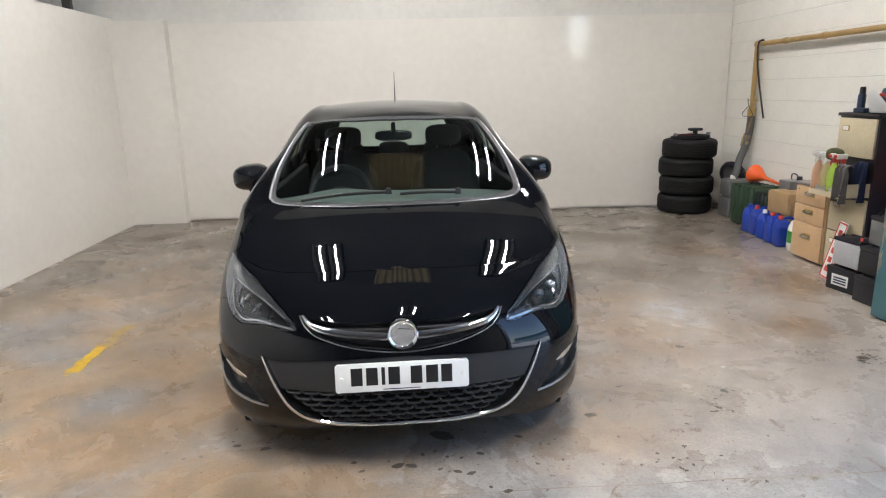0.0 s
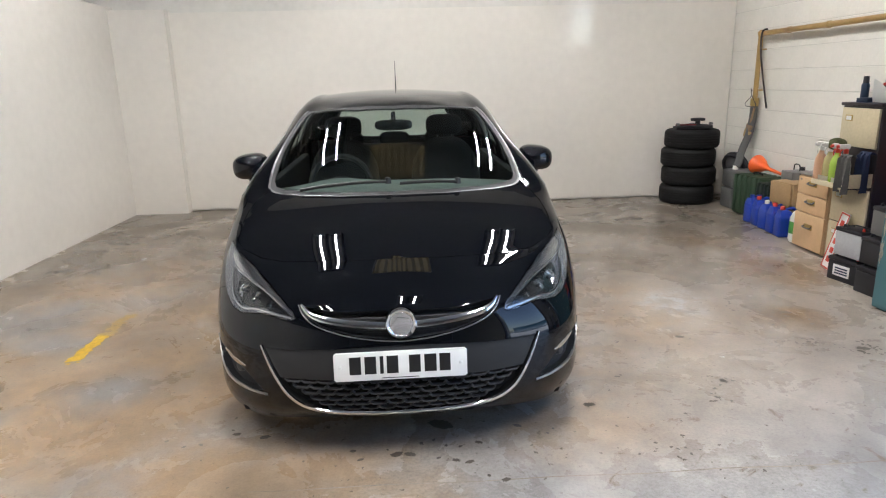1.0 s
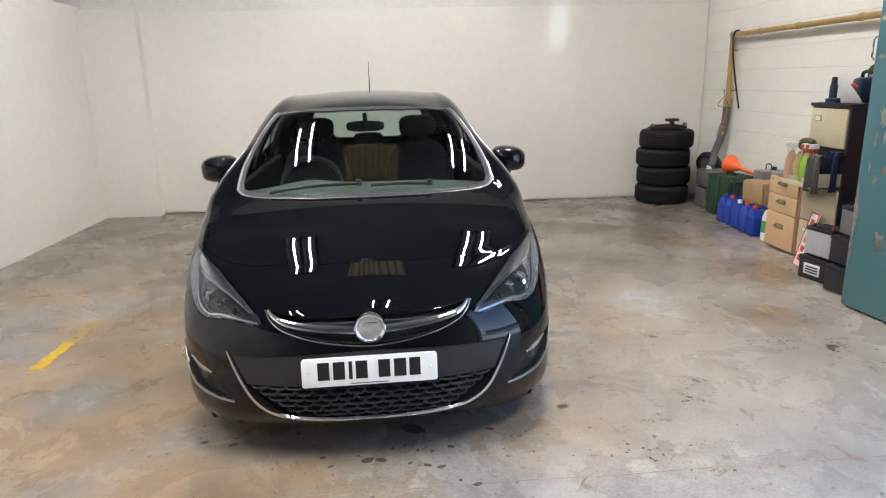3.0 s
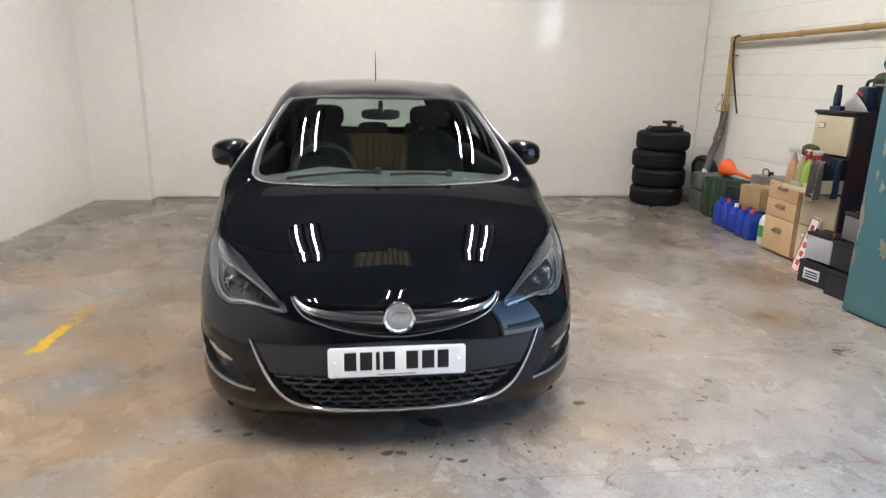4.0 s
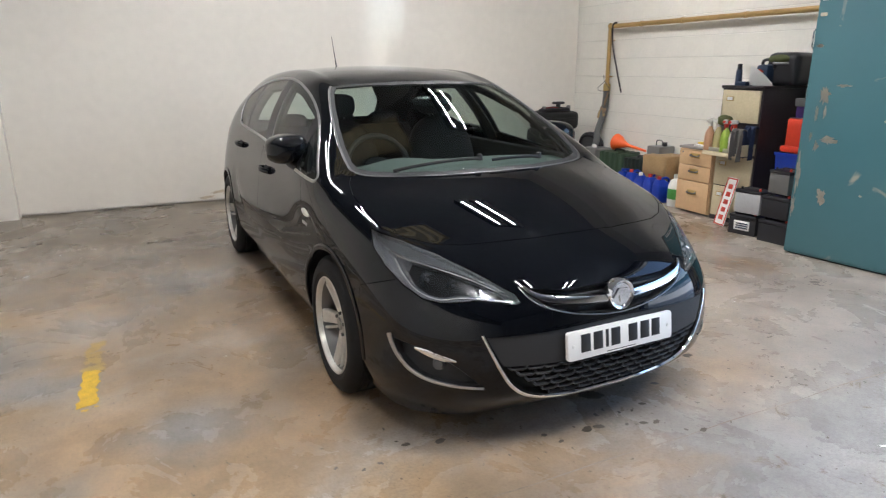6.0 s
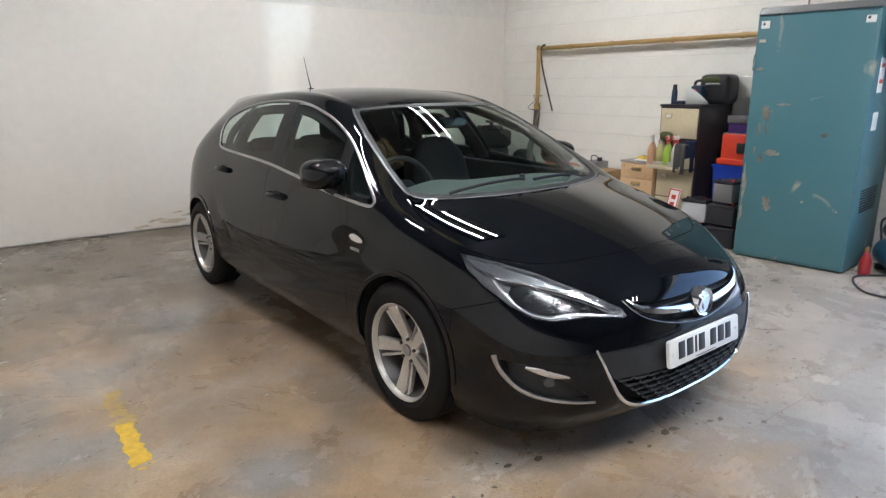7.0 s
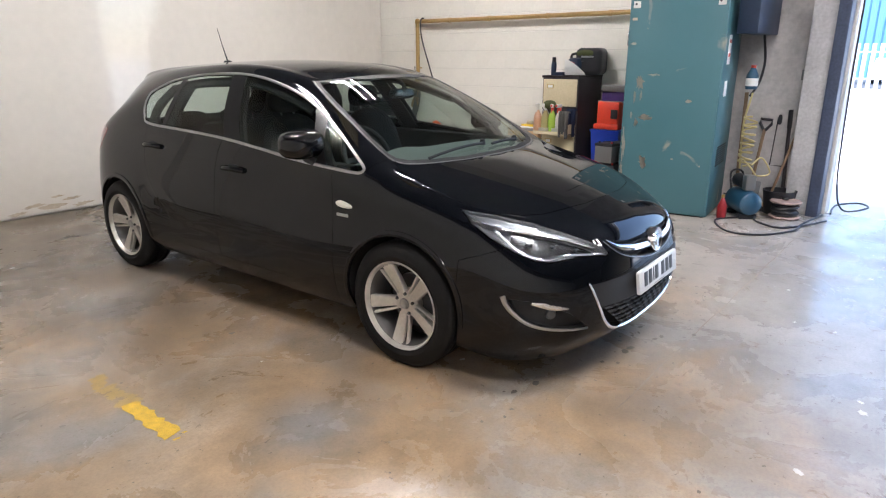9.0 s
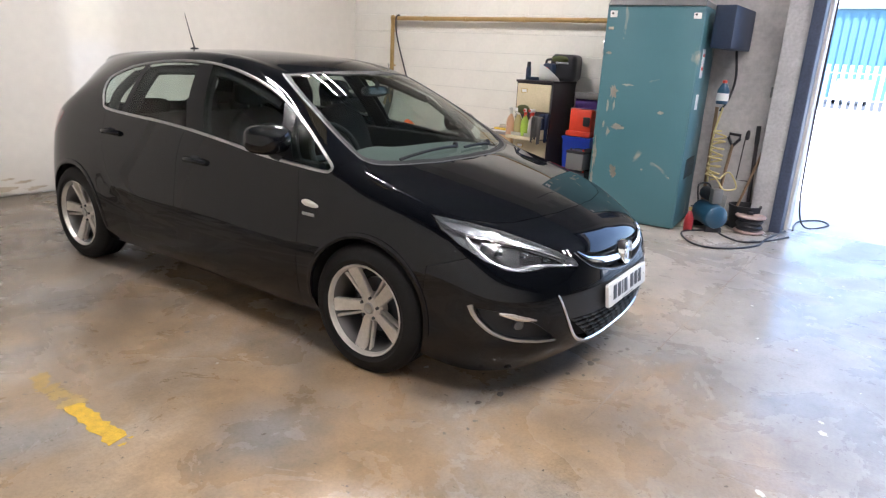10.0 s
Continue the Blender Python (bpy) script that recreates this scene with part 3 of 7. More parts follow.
def carve(bm, poly, view, keep):
    """Cuts the surface along an outline seen from that view and gives the faces inside it."""
    a, b = AXES[view]
    poly = [tuple(p) for p in poly]
    pad = 0.004
    for (x0, y0), (x1, y1) in zip(poly, poly[1:] + poly[:1]):
        lo = (min(x0, x1) - pad, min(y0, y1) - pad)
        hi = (max(x0, x1) + pad, max(y0, y1) + pad)
        fs = []
        for f in bm.faces:
            if not keep(f.verts[0].co):
                continue
            us = [v.co[a] for v in f.verts]
            ws = [v.co[b] for v in f.verts]
            if max(us) >= lo[0] and min(us) <= hi[0] and max(ws) >= lo[1] and min(ws) <= hi[1]:
                fs.append(f)
        if not fs:
            continue
        co, no = [0, 0, 0], [0, 0, 0]
        co[a], co[b] = x0, y0
        no[a], no[b] = y1 - y0, x0 - x1
        if abs(no[a]) + abs(no[b]) < 1e-7:
            continue
        geom = list({e for f in fs for e in (*f.verts, *f.edges)}) + fs
        bmesh.ops.bisect_plane(bm, geom=geom, dist=1e-5, plane_co=co, plane_no=no)
    out = []
    for f in bm.faces:
        c = f.calc_center_median()
        if keep(c) and inside((c[a], c[b]), poly):
            out.append(f)
    return out


def lift(bm, faces, offset=0.0, inset=0.0016, skirt=0.012, drop=True):
    """Takes faces out of the surface as a mesh of their own, with a turned-in edge; offset moves it along its normals."""
    out = bmesh.new()
    vm = {}
    for f in faces:
        for v in f.verts:
            if v not in vm:
                vm[v] = out.verts.new(v.co + v.normal * offset)
                vm[v].normal = v.normal
    normals = {vm[v]: v.normal.copy() for v in vm}
    for f in faces:
        out.faces.new([vm[v] for v in f.verts])
    edge = [e for e in out.edges if e.is_boundary]
    if inset or skirt:
        rim = {v for e in edge for v in e.verts}
        move = {}
        for v in rim:
            d = Vector()
            for e in v.link_edges:
                if e.is_boundary:
                    f = e.link_faces[0]
                    t = (e.verts[1].co - e.verts[0].co).normalized()
                    w = f.calc_center_median() - e.verts[0].co
                    w -= t * w.dot(t)
                    if w.length > 1e-7:
                        d += w.normalized()
            if d.length > 1e-6:
                move[v] = d.normalized() * inset
        for v, d in move.items():
            v.co += d
        if skirt:
            low = {v: out.verts.new(v.co - normals[v] * skirt) for v in rim}
            for e in edge:
                a, b = e.link_loops[0].vert, e.link_loops[0].link_loop_next.vert
                out.faces.new((b, a, low[a], low[b]))
    if drop:
        bmesh.ops.delete(bm, geom=list(faces), context="FACES")
    return out


def on_side(y, z, s):
    h = TREE.ray_cast(Vector((s * 2, y, z)), Vector((-s, 0, 0)))
    return h[0], h[1]


def on_front(x, z):
    h = TREE.ray_cast(Vector((x, -1, z)), Vector((0, 1, 0)))
    return h[0], h[1]


def on_top(x, y):
    h = TREE.ray_cast(Vector((x, y, 3)), Vector((0, 0, -1)))
    return h[0], h[1]


def strip(bm, hits, w, h, closed=False, widths=None, sink=0.003):
    """A rounded trim strip laid along places of the surface."""
    hits = [q for q in hits if q[0] is not None]
    rings = []
    n = len(hits)
    for i, (p, nn) in enumerate(hits):
        a = hits[(i - 1) % n if closed else max(i - 1, 0)][0]
        b = hits[(i + 1) % n if closed else min(i + 1, n - 1)][0]
        t = (b - a).normalized()
        side = nn.cross(t).normalized()
        ww = widths[i] if widths else w
        rings.append([bm.verts.new(p + side * (ww / 2 * u) + nn * (h * k - sink)) for u, k in ((-1, 0), (-0.85, 0.8), (-0.3, 1), (0.3, 1), (0.85, 0.8), (1, 0))])
    for i in range(n if closed else n - 1):
        a, b = rings[i], rings[(i + 1) % n]
        for k in range(5):
            bm.faces.new((a[k], b[k], b[k + 1], a[k + 1]))
    if not closed:
        bm.faces.new(rings[0])
        bm.faces.new(list(reversed(rings[-1])))
    bmesh.ops.recalc_face_normals(bm, faces=bm.faces)
    return bm


def glass_material(name, tint, ior=1.5):
    m = bpy.data.materials.new(name)
    m.use_nodes = True
    n, link = m.node_tree.nodes, m.node_tree.links.new
    n.remove(n["Principled BSDF"])
    tr, gl, mx, lw, pw, fr = (n.new("ShaderNode" + k) for k in ("BsdfTransparent", "BsdfGlossy", "MixShader", "LayerWeight", "Math", "Math"))
    tr.inputs["Color"].default_value = (*tint, 1)
    gl.inputs["Roughness"].default_value = 0.004
    lw.inputs["Blend"].default_value = 0.5
    base = ((ior - 1) / (ior + 1)) ** 2
    pw.operation, fr.operation = "POWER", "MULTIPLY_ADD"
    pw.inputs[1].default_value = 5.0
    link(lw.outputs["Facing"], pw.inputs[0])
    link(pw.outputs[0], fr.inputs[0])
    fr.inputs[1].default_value, fr.inputs[2].default_value = 1 - base, base
    link(fr.outputs[0], mx.inputs[0])
    link(tr.outputs[0], mx.inputs[1])
    link(gl.outputs[0], mx.inputs[2])
    link(mx.outputs[0], n["Material Output"].inputs[0])
    return m


WINDSCREEN_GLASS = glass_material("windscreen_glass", (0.60, 0.68, 0.65), 1.55)
SIDE_GLASS = glass_material("side_window_glass", (0.74, 0.82, 0.78), 1.5)
LAMP_GLASS = glass_material("lamp_lens", (0.94, 0.96, 0.97), 1.45)

car = thing("car", "black five-door hatchback car with chrome trim", "car", CAR)

PILLAR = mat("pillar_film", (0.006, 0.006, 0.007), 0.28, spec=0.25)
DLO = [(3.285, 1.075), (3.335, 1.12), (3.358, 1.19), (3.36, 1.25), (3.33, 1.285), (3.19, 1.342), (3.05, 1.371), (2.9, 1.391), (2.75, 1.402), (2.6, 1.407), (2.43, 1.405), (2.28, 1.393), (2.14, 1.372), (1.93, 1.322), (1.71, 1.24), (1.47, 1.126), (1.30, 1.03), (1.225, 0.98), (1.218, 0.962), (1.24, 0.951), (1.30, 0.951), (1.41, 0.957), (1.73, 0.975), (2.01, 1.002), (2.37, 1.034), (2.67, 1.05), (3.0, 1.06)]
B_POST = [(2.21, 0.98), (2.38, 0.98), (2.545, 1.45), (2.42, 1.45)]
A_POST = [(1.445, 0.93), (1.505, 0.93), (1.75, 1.28), (1.66, 1.28)]
C_POST = [(3.075, 1.04), (3.11, 1.04), (3.045, 1.19), (3.055, 1.38), (3.01, 1.38), (3.005, 1.19)]
LAMP = [(0.775, 0.836), (0.715, 0.818), (0.632, 0.788), (0.54, 0.741), (0.48, 0.706), (0.428, 0.670), (0.414, 0.644), (0.432, 0.636), (0.50, 0.642), (0.56, 0.645), (0.62, 0.634), (0.665, 0.627), (0.71, 0.634), (0.75, 0.668), (0.782, 0.725), (0.792, 0.78)]
GRILLE = [(0, 0.674), (0.12, 0.672), (0.25, 0.672), (0.34, 0.682), (0.40, 0.690), (0.375, 0.655), (0.315, 0.622), (0.18, 0.586), (0, 0.566)]
INTAKE = [(0, 0.545), (0.27, 0.535), (0.556, 0.522), (0.512, 0.42), (0.462, 0.335), (0.40, 0.285), (0.30, 0.256), (0.15, 0.243), (0, 0.24)]
FOG = [(0.80, 0.468), (0.79, 0.405), (0.755, 0.355), (0.70, 0.333), (0.60, 0.325), (0.57, 0.335), (0.64, 0.40), (0.72, 0.455)]


def mirror_poly(poly, s):
    return [(s * x, y) for x, y in poly]


def ring(y, r, n=36, z=HUB_Z + 0.012):
    return [(y + r * math.cos(2 * math.pi * k / n), z + r * math.sin(2 * math.pi * k / n)) for k in range(n)]


for s in (1, -1):
    for hy in (HUB_F, HUB_R):
        fs = carve(shell, ring(hy, ARCH_R), "side", lambda c: c.x * s > 0.55 and c.z < 0.8)
        bmesh.ops.delete(shell, geom=fs, context="FACES")

# glass and posts
windows = {}
for s in (1, -1):
    up = lambda c: c.x * s > 0.45 and c.z > 0.9
    posts = []
    carve(shell, DLO, "side", up)
    for post in (A_POST, B_POST, C_POST):
        fs = [f for f in carve(shell, post, "side", up)]
        posts.append(post)
    dl = [f for f in shell.faces if up(f.calc_center_median()) and inside(f.calc_center_median().yz, DLO)]
    groups = {"quarter": [], "front": [], "rear": [], "back": [], "post0": [], "post1": [], "post2": []}
    for f in dl:
        c = f.calc_center_median()
        held = [k for k in range(3) if inside(c.yz, posts[k])]
        if held:
            groups["post%d" % held[0]].append(f)
        elif c.y < 1.46 + (c.z - 0.93) * 0.69:
            groups["quarter"].append(f)
        elif c.y < 2.32 + (c.z - 1.0) * 0.3:
            groups["front"].append(f)
        elif c.y < 3.03:
            groups["rear"].append(f)
        else:
            groups["back"].append(f)
    for g, fs in groups.items():
        windows[s, g] = lift(shell, fs, -0.004, 0.0, 0.006)

surround_faces = carve(shell, both(SURROUND), "top", lambda c: c.z > 0.93 and c.y < 2.0)
screen_faces = carve(shell, both(WINDSCREEN), "top", lambda c: c.z > 0.93 and c.y < 2.0)
part("windscreen", lift(shell, screen_faces, -0.002, 0.0, 0.004), WINDSCREEN_GLASS, car, "clear windscreen glass")
surround_faces = [f for f in shell.faces if f.calc_center_median().z > 0.93 and f.calc_center_median().y < 2.0 and inside(f.calc_center_median().xy, both(SURROUND))]
part("windscreen_surround", lift(shell, surround_faces, -0.001, 0.0, 0.01), PLASTIC, car)
HATCH = [(0, 1.365), (0.30, 1.358), (0.47, 1.325), (0.545, 1.20), (0.57, 1.06), (0.52, 1.025), (0, 1.01)]
part("rear_window", lift(shell, carve(shell, both(HATCH), "front", lambda c: c.y > 3.8), -0.003, 0.0, 0.006), SIDE_GLASS, car, "clear rear window glass")

# lamps and openings in the nose
lamp_faces = {}
for s in (1, -1):
    fs = carve(shell, mirror_poly(LAMP, s), "front", lambda c: c.y < 0.75 and c.x * s > 0.3)
    lamp_faces[s] = (lift(shell, fs, 0.001, 0.001, 0.0, False), lift(shell, fs, -0.055, 0.004, -0.056, True))
grille_fs = carve(shell, both(GRILLE), "front", lambda c: c.y < 0.4)
grille_back = lift(shell, grille_fs, -0.045, 0.0, -0.046)
intake_fs = carve(shell, both(INTAKE), "front", lambda c: c.y < 0.4)
intake_back = lift(shell, intake_fs, -0.03, 0.0, -0.031)
fog_back = {}
for s in (1, -1):
    fs = carve(shell, mirror_poly(FOG, s), "front", lambda c: c.y < 0.6 and c.x * s > 0.5)
    fog_back[s] = lift(shell, fs, -0.03, 0.0, -0.031)

# panels
part("bonnet", lift(shell, carve(shell, both(BONNET), "top", lambda c: c.z > 0.7 and c.y < 1.2), 0.0), PAINT, car)
DOOR_F = [(1.415, 0.30), (1.412, 0.665), (1.42, 0.90), (1.43, 1.0), (2.37, 1.10), (2.445, 0.95), (2.464, 0.85), (2.462, 0.68), (2.455, 0.30)]
DOOR_B = [(2.455, 0.30), (2.462, 0.68), (2.464, 0.85), (2.445, 0.95), (2.37, 1.10), (3.28, 1.12), (3.305, 0.95), (3.285, 0.82), (3.22, 0.70), (3.10, 0.58), (3.01, 0.46), (2.975, 0.30)]
WING = [(0.43, 0.685), (0.625, 0.615), (0.66, 0.20), (1.415, 0.20), (1.412, 0.665), (1.42, 0.925), (1.40, 0.952), (1.21, 0.955), (1.16, 1.02), (0.60, 0.90)]
doors = {}
for s in (1, -1):
    low = lambda c: c.x * s > 0.5 and c.z < 1.09
    for nm, poly, title in (("front_door", DOOR_F, "front"), ("rear_door", DOOR_B, "rear")):
        doors[s, title] = part(nm, lift(shell, carve(shell, poly, "side", low), 0.0), PAINT, car)
    part("front_wing", lift(shell, carve(shell, WING, "side", lambda c: c.x * s > 0.55 and c.z < 1.01), 0.0), PAINT, car)
TAIL_LAMP = [(3.86, 1.0), (3.93, 1.02), (4.4, 1.0), (4.4, 0.78), (4.10, 0.80), (3.98, 0.87)]
for s in (1, -1):
    fs = carve(shell, TAIL_LAMP, "side", lambda c: c.x * s > 0.42 and c.y > 3.8)
    part("lamp_backing", lift(shell, fs, -0.016, 0.0, 0.004, False), GAP, car)
    part("tail_lamp", lift(shell, fs, 0.001), RED_LENS, car, "red tail lamp lens")
nose_fs = [f for f in shell.faces if f.calc_center_median().y < 0.68 and f.calc_center_median().z < 0.86]
part("front_bumper", lift(shell, nose_fs, 0.0, 0.0015, 0.012), PAINT, car)
part("body", lift(shell, list(shell.faces), 0.0, 0.0, 0.015), PAINT, car, "black roof, pillars, sills and rear quarters")

for s in (1, -1):
    part("window", windows[s, "front"], SIDE_GLASS, doors[s, "front"], "tinted side window glass")
    part("quarter_window", windows[s, "quarter"], SIDE_GLASS, doors[s, "front"], "small triangular quarter glass")
    part("window", windows[s, "rear"], SIDE_GLASS, doors[s, "rear"], "tinted side window glass")
    part("rear_quarter_window", windows[s, "back"], SIDE_GLASS, car)
    for k in range(3):
        part("window_post", windows[s, "post%d" % k], PILLAR, car, "black door post")
    # cloth-covered pillars behind the glass
    for line, wide in (([(2.28, 0.97), (2.36, 1.15), (2.46, 1.39)], 0.15), ([(3.10, 1.04), (3.05, 1.19), (3.02, 1.37)], 0.17), ([(3.30, 1.05), (3.26, 1.19), (3.17, 1.33)], 0.10),
                       ([(1.76, 1.25), (2.14, 1.352), (2.43, 1.385), (2.9, 1.37), (3.19, 1.32)], 0.07), ([(1.46, 0.95), (1.58, 1.11), (1.74, 1.255)], 0.05)):
        pts = spline([(y, z, 0) for y, z in line], 5)
        hits = [on_side(p.x, p.y, s) for p in pts]
        part("inner_pillar", strip(bmesh.new(), [(p - n * 0.05, n) for p, n in hits if p is not None], wide, 0.02), SEAT, car)
    # bright trim round the side windows
    pts = spline([(y, z, 0) for y, z in DLO], 3, True)
    part("window_trim", strip(bmesh.new(), [on_side(p.x, p.y, s) for p in pts], 0.017, 0.006, True), SATIN, car, "satin chrome window surround")
    # wheel housings and the arch lips
    for hy in (HUB_F, HUB_R):
        bm = bmesh.new()
        arc = [(hy + (ARCH_R + 0.012) * math.cos(a), HUB_Z + 0.012 + (ARCH_R + 0.012) * math.sin(a)) for a in [math.radians(-16 + 212 * k / 30) for k in range(31)]]
        edge_x = []
        for y, z in arc:
            hit = on_side(y, max(z, 0.215), s)[0]
            edge_x.append(abs(hit.x) - 0.012 if hit is not None else 0.80)
        rows = [[bm.verts.new((s * x, y, z)) for y, z in arc] for x in (0.50, 0.70)] + [[bm.verts.new((s * x, y, z)) for (y, z), x in zip(arc, edge_x)]]
        for a, b in zip(rows, rows[1:]):
            for k in range(30):
                bm.faces.new((a[k], a[k + 1], b[k + 1], b[k]))
        bm.faces.new(rows[0])
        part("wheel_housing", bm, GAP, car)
        rim_line = []
        for k in range(33):
            a = math.radians(-6 + 192 * k / 32)
            h = on_side(hy + (ARCH_R + 0.016) * math.cos(a), HUB_Z + 0.012 + (ARCH_R + 0.016) * math.sin(a), s)
            if h[0] is not None and abs(h[0].x) > 0.6:
                rim_line.append(h)
        part("arch_lip", strip(bmesh.new(), rim_line, 0.030, 0.009), PAINT, car)
line = [(-x, y) for x, y in reversed(SURROUND[1:-3])] + SURROUND[:-3]
line = [(p.x, p.y) for p in spline([(x, y, 0) for x, y in line], 5)]
part("windscreen_trim", strip(bmesh.new(), [on_top(x, y) for x, y in line], 0.014, 0.005), TRIM_GREY, car, "dark grey trim round the base of the windscreen")

# near-black underbody pan and engine bay blocks, added to stop view and light
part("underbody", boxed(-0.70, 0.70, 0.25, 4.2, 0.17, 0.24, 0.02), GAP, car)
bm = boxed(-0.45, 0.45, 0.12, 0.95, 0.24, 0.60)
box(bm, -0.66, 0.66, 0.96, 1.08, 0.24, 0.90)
part("engine_bay_block", bm, GAP, car)

# headlamps
REFLECTOR = mat("lamp_reflector", (0.78, 0.79, 0.80), 0.10, 1.0, bump=0.35, scale=45)
LAMP_DARK = mat("lamp_inner_trim", (0.10, 0.105, 0.11), 0.35, 0.5)
LAMP_BOWL = mat("lamp_housing", (0.62, 0.63, 0.65), 0.20, 0.85, 0.4, bump=0.35, scale=40)
LAMP_BROW = mat("lamp_brow", (0.40, 0.41, 0.43), 0.24, 0.95, 0.3, bump=0.25, scale=35)
LAMP_BEZEL = mat("lamp_bezel", (0.018, 0.019, 0.021), 0.22, 0.2, 0.5, bump=0.25, scale=60)
LAMP_BLADE = mat("lamp_blade", (0.70, 0.71, 0.73), 0.16, 1.0)
BULB = mat("lamp_projector", (0.05, 0.055, 0.06), 0.05, coat=1.0)
BEZEL = [(0.712, 0.752), (0.655, 0.742), (0.587, 0.726), (0.53, 0.706), (0.488, 0.682), (0.455, 0.655), (0.50, 0.657), (0.555, 0.666), (0.61, 0.667), (0.66, 0.653), (0.70, 0.656), (0.728, 0.684), (0.734, 0.722)]
BROW = [(0.778, 0.828), (0.715, 0.812), (0.632, 0.782), (0.54, 0.735), (0.48, 0.700), (0.44, 0.670), (0.47, 0.682), (0.53, 0.716), (0.587, 0.737), (0.655, 0.754), (0.718, 0.766), (0.762, 0.790)]
for s in (1, -1):
    lens, bowl = lamp_faces[s]
    skin = lens.copy()
    hl = part("headlamp", bowl, LAMP_BOWL, car, "headlamp with chrome reflectors behind a clear lens")
    part("lens", lens, LAMP_GLASS, hl, "clear lamp lens")
    for nm, poly, deep, material, label in (("bezel", BEZEL, 0.036, LAMP_BEZEL, "black inner lamp bezel"), ("lamp_brow", BROW, 0.016, LAMP_BROW, "pale silver lamp brow panel")):
        skin.normal_update()
        fs = carve(skin, mirror_poly(poly, s), "front", lambda c: True)
        part(nm, lift(skin, fs, -deep, 0.001, 0.010, False), material, hl, label)
    skin.free()

    def lamp_at(x, z, back):
        p, nn = on_front(s * x, z)
        return p - nn * back, nn
    for x, z, r in ((0.688, 0.708, 0.034), (0.618, 0.700, 0.027), (0.545, 0.685, 0.020)):
        p, nn = lamp_at(x, z, 0.046)
        aim = Vector((0, -1, 0.05)).lerp(nn, 0.4)
        m = Matrix.Translation(p) @ aim.to_track_quat("Z", "Y").to_matrix().to_4x4()
        part("reflector", lathe(bmesh.new(), [(0.008, 0.006), (r * 0.55, 0.009), (r * 0.85, 0.016), (r, 0.024)], 11, m), REFLECTOR, hl, "faceted chrome lamp reflector", False)
        part("bulb", lathe(bmesh.new(), [(0.0, 0.030), (r * 0.22, 0.027), (r * 0.30, 0.016), (r * 0.30, 0.0)], 16, m), BULB, hl)
    # bright lines over and under the bezel
    path = spline([(0.742, 0.770, 0), (0.70, 0.758, 0), (0.62, 0.739, 0), (0.54, 0.713, 0), (0.475, 0.680, 0)], 6)
    part("light_guide", strip(bmesh.new(), [lamp_at(p.x, p.y, 0.020) for p in path], 0.008, 0.010), LAMP_BLADE, hl)
    path = spline([(0.748, 0.758, 0), (0.744, 0.715, 0), (0.722, 0.664, 0), (0.67, 0.643, 0), (0.61, 0.655, 0), (0.55, 0.657, 0), (0.44, 0.646, 0)], 6)
    part("lower_blade", strip(bmesh.new(), [lamp_at(p.x, p.y, 0.018) for p in path], 0.012, 0.010), LAMP_BLADE, hl)

# upper grille: dark recess, slats, chrome bar and badge
gr = part("grille", grille_back, PLASTIC, car, "black grille recess with a chrome bar")
for dz, half in ((0.652, 0.33), (0.632, 0.30), (0.60, 0.18)):
    pts = [on_front(half * (k / 10 - 1), dz) for k in range(21)]
    pts = [(p - n * 0.022, n) for p, n in pts]
    part("slat", strip(bmesh.new(), pts, 0.010, 0.006), PLASTIC, gr)
bar = [(-0.390, 0.690), (-0.366, 0.668), (-0.32, 0.650), (-0.22, 0.634), (-0.10, 0.624), (0, 0.620)]
bar = bar + [(-x, z) for x, z in reversed(bar[:-1])]
bar = spline([(x, z, 0) for x, z in bar], 5)
wd = [0.008 + 0.024 * min(1.0, max(0.0, 1 - abs(p.x) / 0.392) / 0.2) ** 0.7 for p in bar]
part("chrome_bar", strip(bmesh.new(), [on_front(p.x, p.y) for p in bar], 0.03, 0.012, widths=wd, sink=0.004), CHROME, gr, "chrome grille bar")
low_edge = spline([(x, z, 0) for x, z in [(-0.405, 0.690), (-0.378, 0.652), (-0.318, 0.616), (-0.18, 0.579), (0, 0.560), (0.18, 0.579), (0.318, 0.616), (0.378, 0.652), (0.405, 0.690)]], 6)
part("lower_trim", strip(bmesh.new(), [on_front(p.x, p.y) for p in low_edge], 0.006, 0.004), TRIM_GREY, gr)
p, nn = on_front(0, 0.628)
mb = Matrix.Translation(p + nn * 0.002) @ Vector((0, -1, 0.08)).to_track_quat("Z", "Y").to_matrix().to_4x4()
badge = part("badge", lathe(bmesh.new(), [(0, 0.012), (0.045, 0.012), (0.05, 0.018), (0.057, 0.020), (0.062, 0.012), (0.062, -0.02), (0, -0.02)], 40, mb), CHROME, gr, "round chrome badge")
bm = prism(bmesh.new(), [(-0.042, -0.01), (-0.015, 0.026), (0.03, 0.022), (0.04, 0.0), (0.012, 0.004), (0.02, -0.034), (-0.006, -0.03), (-0.012, 0.0)], 0.0125, 0.017, mb)
part("badge_relief", bm, CHROME, badge)

